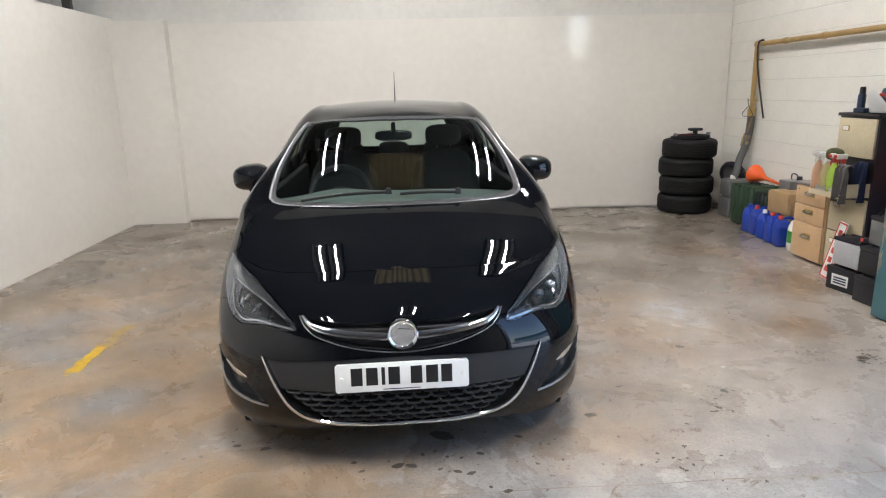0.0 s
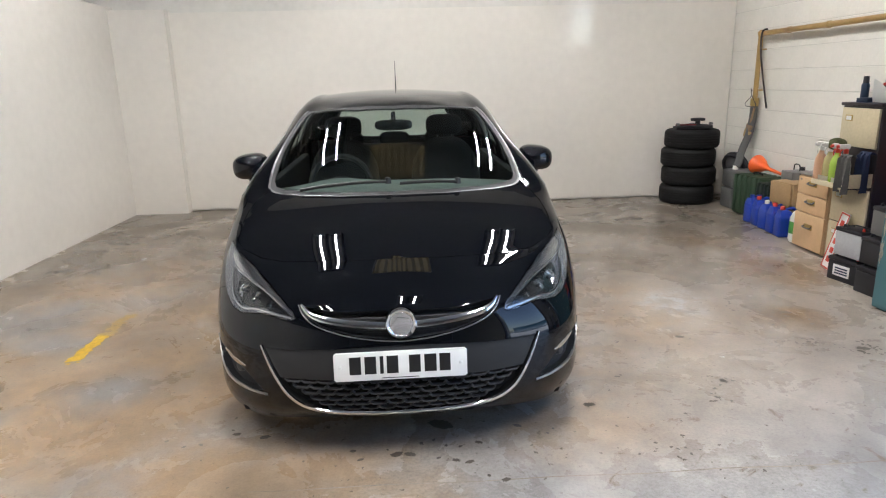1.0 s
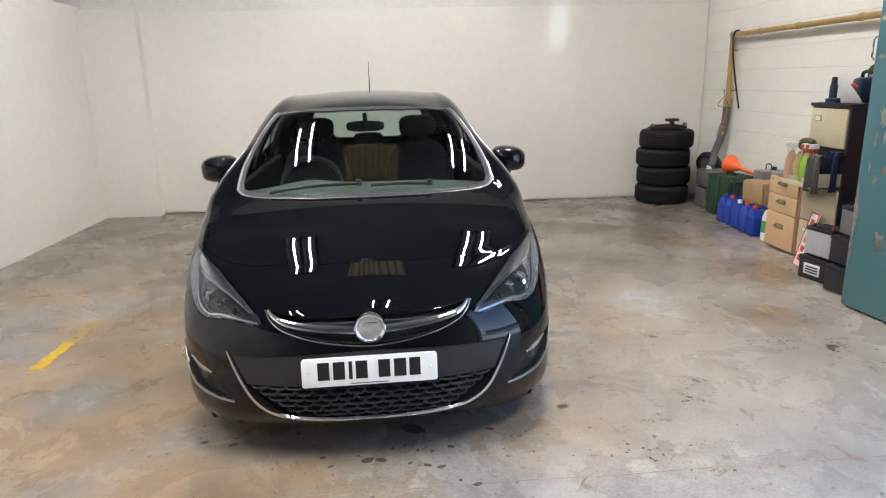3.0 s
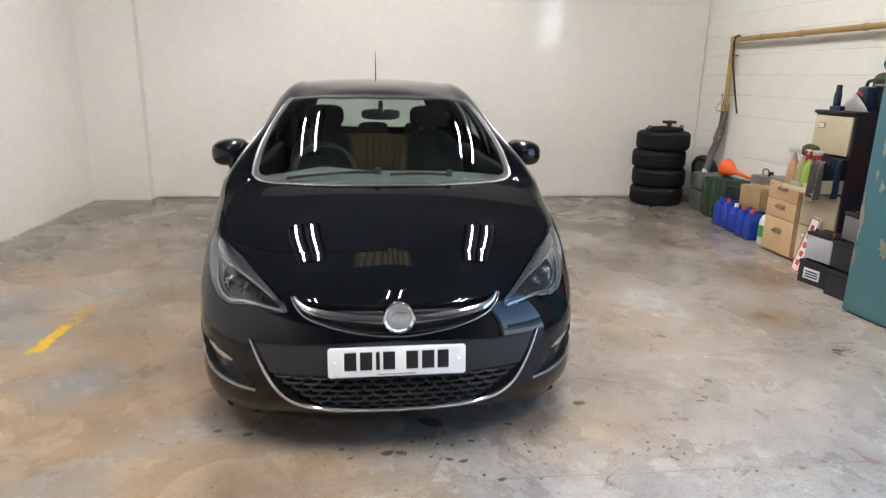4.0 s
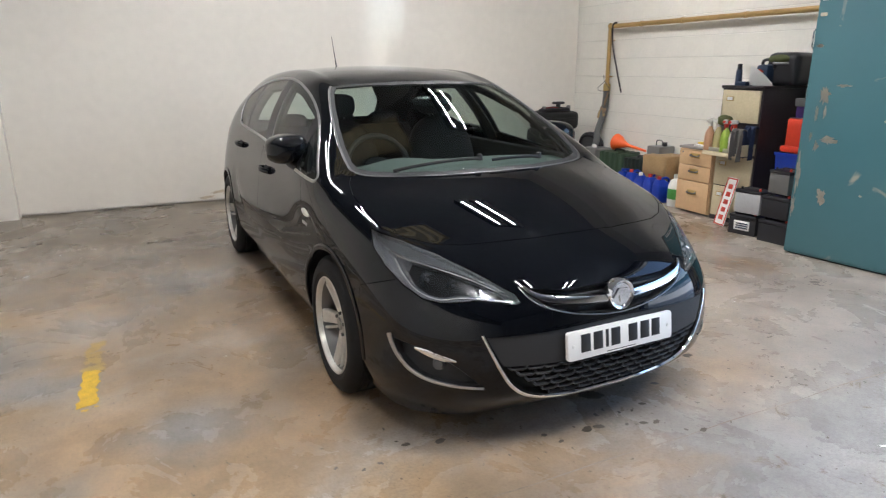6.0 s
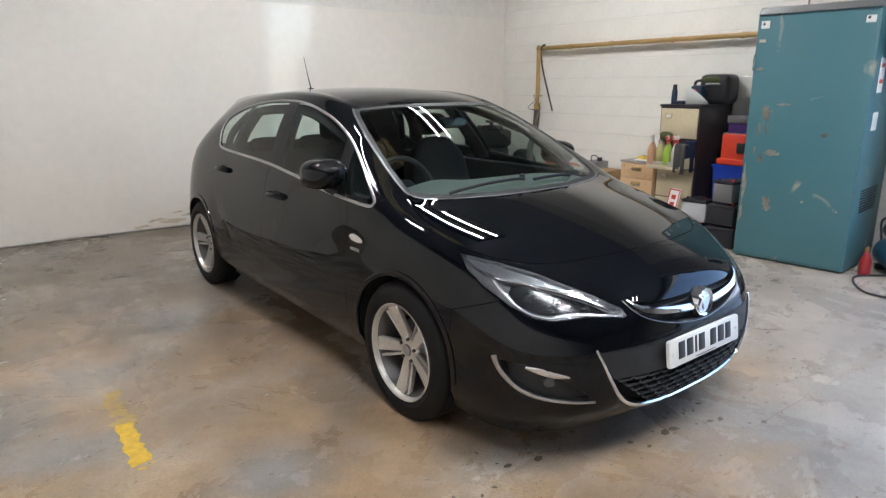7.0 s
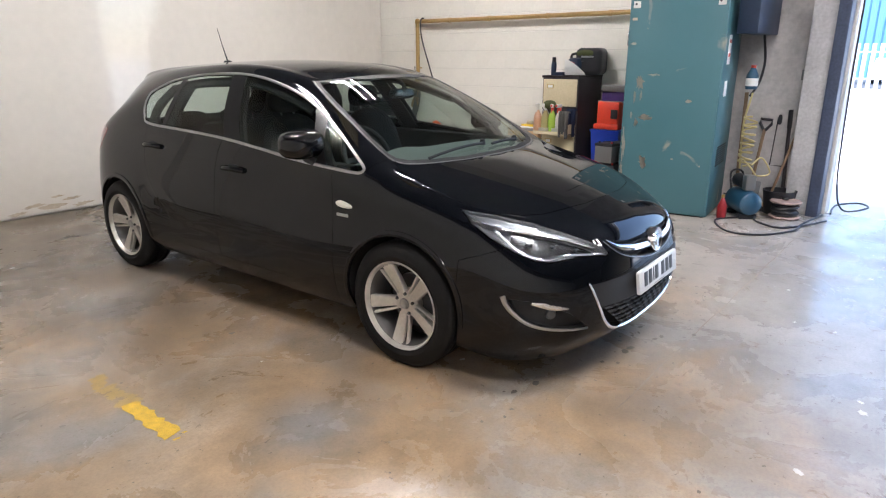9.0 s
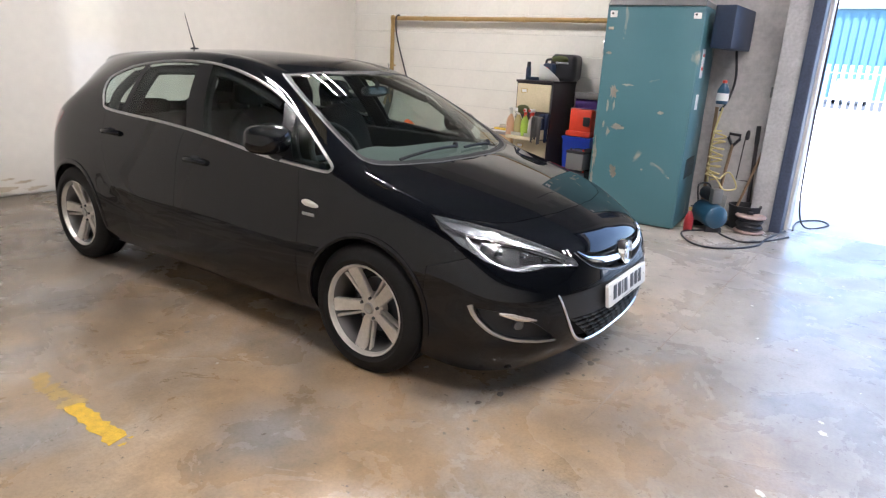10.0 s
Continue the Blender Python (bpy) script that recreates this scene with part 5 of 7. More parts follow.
# trolley jack parts on the tyres
jack = thing("scissor_jack", "dark folded scissor jack on the tyre stack", "jack", pose(3.76, 8.15, 0.902, 0, 0, 8))
part("base", boxed(-0.24, 0.24, -0.05, 0.05, 0, 0.035, 0.006), BLACK_PLASTIC, jack)
part("arm", boxed(-0.22, 0.0, -0.03, 0.03, 0.03, 0.065, 0.008, pose(0, 0, 0, 0, -5, 0)), NAVY, jack)
part("arm", boxed(0.0, 0.22, -0.03, 0.03, 0.03, 0.065, 0.008, pose(0, 0, 0, 0, 6, 0)), BLACK_PLASTIC, jack)
part("post", lathe(bmesh.new(), [(0.03, 0.03), (0.03, 0.09), (0.02, 0.095), (0, 0.095)], 16, pose(0.06, 0, 0)), BLACK_PLASTIC, jack)
part("saddle", boxed(-0.075, 0.075, -0.05, 0.05, 0.09, 0.125, 0.012, pose(0.06, 0, 0)), BLACK_PLASTIC, jack)
part("handle", tube(bmesh.new(), [(-0.24, -0.02, 0.05), (-0.1, -0.06, 0.055), (0.0, -0.06, 0.05)], 0.010, 8), mat("dull_red_grip", (0.13, 0.02, 0.02), 0.6), jack, "dull red handle grip")
for sx in (-0.22, 0.22):
    part("end_nut", lathe(bmesh.new(), [(0, 0.02), (0.02, 0.02), (0.02, -0.02), (0, -0.02)], 6, pose(sx, -0.03, 0.055, 90)), GREY_STEEL, jack)

# grey can, round fan and green cases in the corner
can = thing("fuel_container", "grey plastic fuel container on the floor", "container", pose(4.17, 7.72, 0))
part("body", boxed(-0.15, 0.15, -0.13, 0.13, 0, 0.24, 0.03), GREY_STEEL, can)
part("upper_body", boxed(-0.15, 0.15, -0.13, 0.13, 0.245, 0.45, 0.035), GREY_STEEL, can)
part("cap", lathe(bmesh.new(), [(0, 0.05), (0.03, 0.05), (0.034, 0.0)], 18, pose(-0.05, 0, 0.445)), WHITE_PLASTIC, can)
fan = thing("hose_reel", "black wound hose on a round reel", "hose reel", pose(4.22, 7.92, 0.46, 0, 70, 20))
for r, z in ((0.15, -0.03), (0.16, 0.0), (0.15, 0.03)):
    part("coil", tube(bmesh.new(), [(r * math.cos(a), r * math.sin(a), z) for a in [2 * math.pi * k / 28 for k in range(28)]], 0.022, 8, True), BLACK_PLASTIC, fan)
part("core", lathe(bmesh.new(), [(0, 0.04), (0.06, 0.035), (0.13, 0.02), (0.13, -0.02), (0.06, -0.035), (0, -0.04)], 24), HOSE, fan)


def ribbed_case(x, y, w, d, h, material, yaw=0, n=5):
    c = thing("plastic_case", "ribbed dark green plastic case standing on the floor", "case", pose(x, y, 0, 0, 0, yaw))
    part("shell", boxed(-d / 2, d / 2, -w / 2, w / 2, 0, h, 0.035, seg=3), material, c)
    for k in range(n):
        yy = -w / 2 + w * (k + 0.5) / n
        part("rib", boxed(-d / 2 - 0.012, d / 2 + 0.012, yy - w / n * 0.28, yy + w / n * 0.28, 0.03, h + 0.008, 0.012), material, c)
    part("handle", tube(bmesh.new(), spline([(0, -0.07, h), (0, -0.06, h + 0.03), (0, 0.06, h + 0.03), (0, 0.07, h)], 5), 0.009, 8), BLACK_PLASTIC, c)


ribbed_case(4.14, 7.24, 0.42, 0.30, 0.44, OLIVE, 8)
ribbed_case(4.17, 6.85, 0.36, 0.28, 0.40, DARK_GREEN, 8, 6)

# orange funnel lying on the cases
fn = thing("funnel", "orange plastic funnel lying on the green cases", "funnel", look((4.19, 7.32, 0.545), (4.27, 6.85, 0.47)))
part("cone", lathe(bmesh.new(), [(0.10, 0.06), (0.105, 0.05), (0.10, 0.04), (0.085, -0.01), (0.03, -0.09), (0.02, -0.16), (0.014, -0.42), (0.010, -0.42), (0.014, -0.16), (0.08, 0.0), (0.095, 0.06)], 28, closed=True), ORANGE, fn)

# cardboard box with a tin behind
cb = thing("cardboard_box", "open brown cardboard box with torn flaps", "box", pose(4.10, 6.42, 0, 0, 0, 4))
part("carton", boxed(-0.16, 0.18, -0.17, 0.17, 0.0, 0.50, 0.004), CARD, cb)
part("flap", boxed(-0.165, -0.158, -0.16, 0.16, 0.30, 0.50, 0.001, pose(0, 0, 0, 0, -2, 0)), CARD, cb)
part("tape", boxed(-0.1665, -0.165, 0.0, 0.05, 0.2, 0.46), BRASS, cb, "torn strip of parcel tape")
tin = thing("oil_tin", "grey oil tin with a wire handle", "tin", pose(4.20, 6.60, 0))
part("body", boxed(-0.12, 0.12, -0.10, 0.10, 0, 0.58, 0.012), GREY_STEEL, tin)
part("cap", lathe(bmesh.new(), [(0, 0.045), (0.025, 0.045), (0.028, 0.0)], 16, pose(0, -0.06, 0.58)), BLACK_PLASTIC, tin)
part("handle", tube(bmesh.new(), spline([(0, -0.02, 0.58), (0, -0.01, 0.635), (0, 0.07, 0.635), (0, 0.08, 0.58)], 5), 0.006, 8), BLACK_PLASTIC, tin)


# blue containers
def container(x, y, h, yaw, cap):
    c = thing("screen_wash_container", "blue plastic five litre container on the floor", "container", pose(x, y, 0, 0, 0, yaw), group="row of blue containers")
    bm = boxed(-0.095, 0.095, -0.065, 0.065, 0, h * 0.72, 0.022, seg=3)
    part("body", bm, BLUE_PLASTIC, c)
    bm = bmesh.new()
    lo = [(-0.09, -0.06), (0.09, -0.06), (0.09, 0.06), (-0.09, 0.06)]
    v0 = [bm.verts.new((px, py, h * 0.70)) for px, py in lo]
    v1 = [bm.verts.new((px * 0.45 - 0.04, py * 0.6, h * 0.92)) for px, py in lo]
    for k in range(4):
        bm.faces.new((v0[k], v0[(k + 1) % 4], v1[(k + 1) % 4], v1[k]))
    bm.faces.new(v1)
    bmesh.ops.bevel(bm, geom=list(bm.edges), offset=0.012, segments=2, profile=0.5, affect="EDGES")
    part("shoulder", bm, BLUE_PLASTIC, c)
    part("handle", tube(bmesh.new(), spline([(-0.03, 0, h * 0.90), (0.03, 0, h * 0.97), (0.08, 0, h * 0.90), (0.085, 0, h * 0.70)], 5), 0.014, 8), BLUE_PLASTIC, c)
    part("cap", lathe(bmesh.new(), [(0, h * 0.92 + 0.035), (0.019, h * 0.92 + 0.035), (0.022, h * 0.92 + 0.03), (0.022, h * 0.9)], 18, pose(-0.045, 0, 0)), cap, c)


for x, y, h, yaw, cap in ((3.955, 6.90, 0.285, 10, BLUE_PLASTIC), (3.945, 6.73, 0.295, -5, RED_PLASTIC), (3.93, 6.56, 0.285, 8, WHITE_PLASTIC), (3.92, 6.39, 0.29, 0, RED_PLASTIC), (3.91, 6.23, 0.285, -6, RED_PLASTIC), (4.12, 6.62, 0.29, 20, BLUE_PLASTIC)):
    container(x, y, h, yaw, cap)
wb = thing("detergent_bottle", "white plastic detergent bottle with a green label", "bottle", pose(3.915, 6.03, 0))
part("body", lathe(bmesh.new(), [(0, 0), (0.075, 0), (0.082, 0.015), (0.082, 0.22), (0.06, 0.275), (0.028, 0.30), (0.026, 0.325)], 24), WHITE_PLASTIC, wb)
part("label", lathe(bmesh.new(), [(0.0825, 0.08), (0.0835, 0.082), (0.0835, 0.19), (0.0825, 0.192)], 24), GREEN_LABEL, wb, "green and white label")
part("cap", lathe(bmesh.new(), [(0.027, 0.315), (0.03, 0.32), (0.03, 0.345), (0, 0.348)], 18), WHITE_PLASTIC, wb)
part("handle", tube(bmesh.new(), spline([(0.02, 0.0, 0.29), (0.07, 0.0, 0.29), (0.075, 0.0, 0.2)], 5), 0.012, 8), WHITE_PLASTIC, wb)
yd = thing("duster", "yellow cloth draped behind the white bottle", "cloth", pose(4.03, 5.97, 0.30))
bm = bmesh.new()
grid = [[bm.verts.new((0.10 * (i / 8 - 0.5) * 2, 0.09 * (j / 8 - 0.5) * 2, 0.10 - 0.10 * ((i / 4 - 1) ** 2 + (j / 4 - 1) ** 2) * 0.5 + 0.012 * math.sin(i * 2.1 + j * 1.3))) for j in range(9)] for i in range(9)]
for i in range(8):
    for j in range(8):
        bm.faces.new((grid[i][j], grid[i + 1][j], grid[i + 1][j + 1], grid[i][j + 1]))
bmesh.ops.solidify(bm, geom=list(bm.faces), thickness=0.006)
part("fold", bm, YELLOW, yd)
part("box_under", boxed(-0.08, 0.08, -0.07, 0.07, -0.30, 0.045, 0.004), CARD, yd)


# drawer units, fronts facing the car
def drawer_front(parent, y0, y1, z0, z1, x, material, pull, slot):
    d = part("drawer", boxed(x - 0.018, x, y0, y1, z0, z1, 0.004), material, parent)
    yc, zc = (y0 + y1) / 2, z0 + (z1 - z0) * 0.62
    if pull == "bow":
        part("handle", tube(bmesh.new(), spline([(x - 0.018, yc - 0.05, zc + 0.012), (x - 0.04, yc - 0.048, zc), (x - 0.04, yc + 0.048, zc), (x - 0.018, yc + 0.05, zc + 0.012)], 4), 0.006, 8), GREY_STEEL, d, "grey metal drawer pull")
        part("handle_plate", boxed(x - 0.021, x - 0.017, yc - 0.06, yc + 0.06, zc - 0.02, zc + 0.028, 0.001), BRASS, d)
    if slot:
        part("label_frame", boxed(x - 0.022, x - 0.017, y1 - 0.13, y1 - 0.05, z1 - 0.10, z1 - 0.055, 0.001), BRASS, d)
        part("label_card", boxed(x - 0.024, x - 0.021, y1 - 0.12, y1 - 0.06, z1 - 0.093, z1 - 0.062), WHITE_PAPER, d)
    return d


wu = thing("drawer_unit", "beech veneer three-drawer office pedestal", "drawers", pose(0, 0, 0))
WX, WY0, WY1, WH = 3.785, 5.45, 5.88, 0.665
part("carcass", boxed(WX, WX + 0.55, WY0, WY1, 0.02, WH, 0.003), WOOD, wu)
part("top", boxed(WX - 0.02, WX + 0.56, WY0 - 0.005, WY1 + 0.005, WH, WH + 0.024, 0.004), WOOD_EDGE, wu, "grey laminate top")
for z0, z1 in ((0.03, 0.335), (0.343, 0.495), (0.503, 0.655)):
    drawer_front(wu, WY0 + 0.006, WY1 - 0.006, z0, z1, WX, WOOD, "bow", False)
part("lock", lathe(bmesh.new(), [(0, 0.003), (0.008, 0.003), (0.009, 0)], 14, Matrix.Translation((WX - 0.018, WY1 - 0.05, 0.625)) @ pose(0, 0, 0, 0, -90, 0)), GREY_STEEL, wu)
pp = thing("paper_pile", "yellow and white papers and cloths on the pedestal", "papers", pose(4.0, 5.66, WH + 0.024))
part("sheet", boxed(-0.16, 0.14, -0.15, 0.12, 0, 0.012, 0.002, pose(0, 0, 0, 0, 0, 12)), WHITE_PAPER, pp)
part("yellow_pad", boxed(-0.12, 0.10, -0.10, 0.09, 0.013, 0.035, 0.006, pose(0, 0, 0, 0, 0, -14)), YELLOW, pp)
part("folded_cloth", boxed(-0.08, 0.12, -0.06, 0.1, 0.036, 0.06, 0.012, pose(0.03, 0, 0, 0, 0, 30)), CREAM, pp)

fc = thing("filing_cabinet", "cream steel four-drawer filing cabinet with dark sides and one drawer open", "filing cabinet", pose(0, 0, 0))
FX, FY0, FY1, FH = 3.795, 4.975, 5.43, 1.30
part("carcass", boxed(FX, FX + 0.56, FY0, FY1, 0.0, FH, 0.004), FILING_DARK, fc, "dark brown steel sides")
part("top_rim", boxed(FX - 0.022, FX + 0.565, FY0 - 0.006, FY1 + 0.006, FH - 0.025, FH, 0.005), FILING_DARK, fc)
for k, (z0, z1) in enumerate(((0.05, 0.345), (0.355, 0.65), (0.965, 1.26))):
    drawer_front(fc, FY0 + 0.018, FY1 - 0.018, z0, z1, FX, FILING, "", True)
OPEN = 0.20
tray = part("open_drawer", boxed(FX - OPEN, FX + 0.1, FY0 + 0.02, FY1 - 0.02, 0.665, 0.675, 0.002), FILING_DARK, fc)
part("drawer_side", boxed(FX - OPEN, FX + 0.05, FY0 + 0.02, FY0 + 0.026, 0.675, 0.78, 0.001), FILING, tray)
part("drawer_side", boxed(FX - OPEN, FX + 0.05, FY1 - 0.026, FY1 - 0.02, 0.675, 0.78, 0.001), FILING, tray)
CRATE = mat("cloudy_clear_plastic", (0.80, 0.78, 0.70), 0.3, trans=0.75, ior=1.1)
part("drawer_lip", boxed(FX - OPEN - 0.012, FX - OPEN, FY0 + 0.018, FY1 - 0.018, 0.66, 0.70, 0.003), FILING, tray)
bin_ = bmesh.new()
for q in ((FX - OPEN + 0.004, FX - OPEN + 0.008, FY0 + 0.03, FY1 - 0.03, 0.68, 0.735), (FX - OPEN + 0.008, FX + 0.03, FY0 + 0.03, FY0 + 0.034, 0.68, 0.735), (FX - OPEN + 0.008, FX + 0.03, FY1 - 0.034, FY1 - 0.03, 0.68, 0.735)):
    box(bin_, *q)
solid("plastic_bin", bin_, CRATE, "cloudy clear plastic bin in the open drawer", "bin")


def spray_bottle(x, y, z, liquid, head, yaw=0):
    b = thing("spray_bottle", "trigger spray bottle standing in the open drawer", "spray bottle", pose(x, y, z, 0, 0, yaw) @ Matrix.Diagonal((1.0, 1.0, 1.28, 1.0)), group="spray bottles in the drawer")
    part("bottle", lathe(bmesh.new(), [(0, 0), (0.042, 0), (0.046, 0.01), (0.046, 0.12), (0.040, 0.15), (0.020, 0.185), (0.015, 0.20)], 22), liquid, b)
    part("collar", lathe(bmesh.new(), [(0.017, 0.195), (0.018, 0.22), (0.012, 0.225)], 16), head, b)
    part("trigger_head", boxed(-0.055, 0.025, -0.013, 0.013, 0.222, 0.252, 0.007), WHITE_PLASTIC, b)
    part("trigger", tube(bmesh.new(), spline([(-0.025, 0, 0.225), (-0.04, 0, 0.205), (-0.038, 0, 0.18)], 4), 0.005, 6), head, b)
    part("nozzle", lathe(bmesh.new(), [(0, 0.018), (0.009, 0.018), (0.011, 0)], 12, pose(-0.053, 0, 0.238, 0, -90, 0)), head, b)


for x, y, liq, head, yaw in ((3.63, 5.385, GLASS_PEACH, WHITE_PLASTIC, 10), (3.645, 5.295, GLASS_YELLOW, WHITE_PLASTIC, -20), (3.64, 5.205, GLASS_GREEN, RED_PLASTIC, 15), (3.645, 5.115, GLASS_CLEAR, RED_PLASTIC, -12), (3.73, 5.34, GLASS_CLEAR, BLUE_PLASTIC, 30)):
    spray_bottle(x, y, 0.676, liq, head, yaw)


def draped(name, label, x, y, z, w, h, material, yaw=0):
    """A rag hung over an edge, with folds."""
    bm = bmesh.new()
    rows = []
    for j in range(15):
        t = j / 14
        row = []
        for i in range(13):
            u = i / 12 - 0.5
            fold = 0.018 * math.sin(u * 17 + 1.3 * t) + 0.01 * math.sin(u * 31 + 2)
            if t < 0.25:
                px, pz = 0.06 - 0.24 * t, 0.02 * math.sin(t * 12)
            else:
                px, pz = -0.005 - fold * (0.4 + t), -(t - 0.25) * h / 0.75 * (1 - 0.12 * math.sin(u * 6 + 1))
            row.append(bm.verts.new((px, u * w * (1 - 0.25 * t), pz)))
        rows.append(row)
    for a, b in zip(rows, rows[1:]):
        for i in range(12):
            bm.faces.new((a[i], a[i + 1], b[i + 1], b[i]))
    bmesh.ops.recalc_face_normals(bm, faces=bm.faces)
    bmesh.ops.solidify(bm, geom=list(bm.faces), thickness=0.005)
    return solid(name, bm, material, label, "cloth", pose(x, y, z, 0, 0, yaw))


draped("rag", "grey rag hung over the open drawer", 3.585, 5.035, 0.91, 0.12, 0.25, CLOTH)
draped("rag", "navy cloth hung from the cabinet front", 3.72, 5.02, 0.93, 0.12, 0.26, NAVY_CLOTH)
bm = bmesh.new()
egg(bm, (0, 0, 0), (0.05, 0.075, 0.045), 18, 12, 0.9, lambda x, y, z: (x + 0.006 * math.sin(y * 90), y, z + 0.006 * math.sin(x * 120 + y * 60)))
solid("wash_mitt", bm, OLIVE_CLOTH, "olive wash mitt pushed over a spray bottle", "mitt", pose(3.66, 5.25, 0.985))

# on top of the filing cabinet
sc = thing("spray_can", "black aerosol can on the filing cabinet", "aerosol", pose(3.90, 5.36, FH))
part("can", lathe(bmesh.new(), [(0, 0), (0.027, 0), (0.029, 0.006), (0.029, 0.13), (0.022, 0.145)], 22), NAVY, sc)
part("cap", lathe(bmesh.new(), [(0.022, 0.14), (0.021, 0.19), (0.017, 0.197), (0, 0.197)], 20), BLACK_PLASTIC, sc)
tc_ = thing("tool_bag", "black tool bag with an olive flap on the filing cabinet", "case", pose(4.17, 5.03, FH, 0, 0, 12))
part("case_body", boxed(-0.17, 0.17, -0.15, 0.15, 0, 0.295, 0.06, seg=4), BLACK_PLASTIC, tc_)
part("case_flap", egg(bmesh.new(), (-0.12, 0.03, 0.235), (0.07, 0.12, 0.045), 16, 12, 0.9), OLIVE_CLOTH, tc_, "olive green cloth flap")
part("case_handle", tube(bmesh.new(), spline([(-0.19, -0.06, 0.2), (-0.215, -0.05, 0.2), (-0.215, 0.05, 0.2), (-0.19, 0.06, 0.2)], 4), 0.01, 8), GREY_STEEL, tc_)
dr = thing("jump_starter", "black jump starter pack with a carry handle and red leads", "battery pack", pose(4.0, 5.13, FH, 0, 0, -8))
part("pack", boxed(-0.08, 0.08, -0.07, 0.07, 0, 0.19, 0.03), NAVY, dr)
part("carry_handle", tube(bmesh.new(), spline([(0, -0.075, 0.15), (0, -0.06, 0.225), (0, 0.06, 0.225), (0, 0.075, 0.15)], 5), 0.014, 8), BLACK_PLASTIC, dr)
part("lead", tube(bmesh.new(), spline([(-0.085, -0.03, 0.12), (-0.105, 0.0, 0.14), (-0.095, 0.04, 0.10), (-0.085, 0.02, 0.07)], 5), 0.01, 8), RED_PLASTIC, dr, "red cable lead")
bm = bmesh.new()
rows = [[bm.verts.new((-0.03 * math.sin(j / 6 * 1.8), (i / 6 - 0.5) * 0.26, (0.17 - 0.15 * abs(1 - i / 6) ** 1.4) * j / 6 + 0.004)) for i in range(7)] for j in range(7)]
for a, b in zip(rows, rows[1:]):
    for i in range(6):
        bm.faces.new((a[i], a[i + 1], b[i + 1], b[i]))
bmesh.ops.solidify(bm, geom=list(bm.faces), thickness=0.002)
solid("paper_sheet", bm, WHITE_PAPER, "curled white paper on the filing cabinet", "paper", pose(3.85, 5.06, FH, 0, 8, 0))
solid("flat_box", boxed(-0.07, 0.07, -0.05, 0.05, 0, 0.035, 0.004), NAVY, "small dark flat box on the filing cabinet", "box", pose(3.88, 5.27, FH, 0, 0, 10))

# red and white sign and the batteries
sg = thing("warning_sign", "white sign board with a red border, leaning", "sign", Matrix.Translation((3.625, 5.16, 0.0)) @ Euler((radians(0), radians(14), radians(-12))).to_matrix().to_4x4())
part("board", boxed(-0.004, 0.004, -0.075, 0.075, 0, 0.47, 0.003), WHITE_PAPER, sg)
for y0, y1, z0, z1 in ((-0.072, -0.060, 0.006, 0.464), (0.060, 0.072, 0.006, 0.464), (-0.06, 0.06, 0.006, 0.018), (-0.06, 0.06, 0.452, 0.464)):
    part("border", boxed(-0.0062, -0.0035, y0, y1, z0, z1), RED_PLASTIC, sg, "red border strip")
for k in range(5):
    part("bar", boxed(-0.0062, -0.0035, -0.03, 0.03, 0.06 + 0.075 * k, 0.105 + 0.075 * k, 0.001), RED_PLASTIC, sg)


def battery(x, y, z, w, d, h, material, label, yaw=0, lid=BLACK_PLASTIC):
    b = thing("car_battery", label, "battery", pose(x, y, z, 0, 0, yaw), group="old batteries")
    part("case", boxed(-d / 2, d / 2, -w / 2, w / 2, 0, h - 0.03, 0.006), material, b)
    part("lid", boxed(-d / 2 - 0.004, d / 2 + 0.004, -w / 2 - 0.004, w / 2 + 0.004, h - 0.029, h, 0.006), lid, b)
    for sy in (-1, 1):
        part("terminal", lathe(bmesh.new(), [(0, 0.02), (0.009, 0.02), (0.011, 0)], 12, pose(-d * 0.25, sy * w * 0.36, h)), RED_PLASTIC if sy < 0 else BLACK_PLASTIC, b)
    part("grip", tube(bmesh.new(), spline([(0.02, -w * 0.3, h), (0.02, -w * 0.25, h + 0.012), (0.02, w * 0.25, h + 0.012), (0.02, w * 0.3, h)], 4), 0.005, 6), lid, b)
    return b


b1 = battery(3.61, 4.83, 0, 0.25, 0.18, 0.18, BLACK_PLASTIC, "black car battery with a pale label on the floor", 12)
part("label", boxed(-0.0925, -0.089, -0.07, 0.075, 0.04, 0.125, 0.001), WHITE_PAPER, b1, "pale label with unreadable bars")
for z in (0.055, 0.075, 0.095):
    part("bar", boxed(-0.0945, -0.092, -0.055, 0.055, z, z + 0.011), NAVY, b1)
battery(3.61, 4.80, 0.20, 0.24, 0.175, 0.21, BATTERY_GREY, "grey car battery standing on a black one", 8)
battery(3.60, 4.50, 0, 0.26, 0.19, 0.19, BLACK_PLASTIC, "black car battery on the floor", 6)
battery(3.61, 4.51, 0.21, 0.25, 0.18, 0.19, BLACK_PLASTIC, "black car battery stacked on another", 3)
battery(3.64, 4.52, 0.42, 0.20, 0.17, 0.20, GREY_STEEL, "dark grey battery on top of a stack", -4)

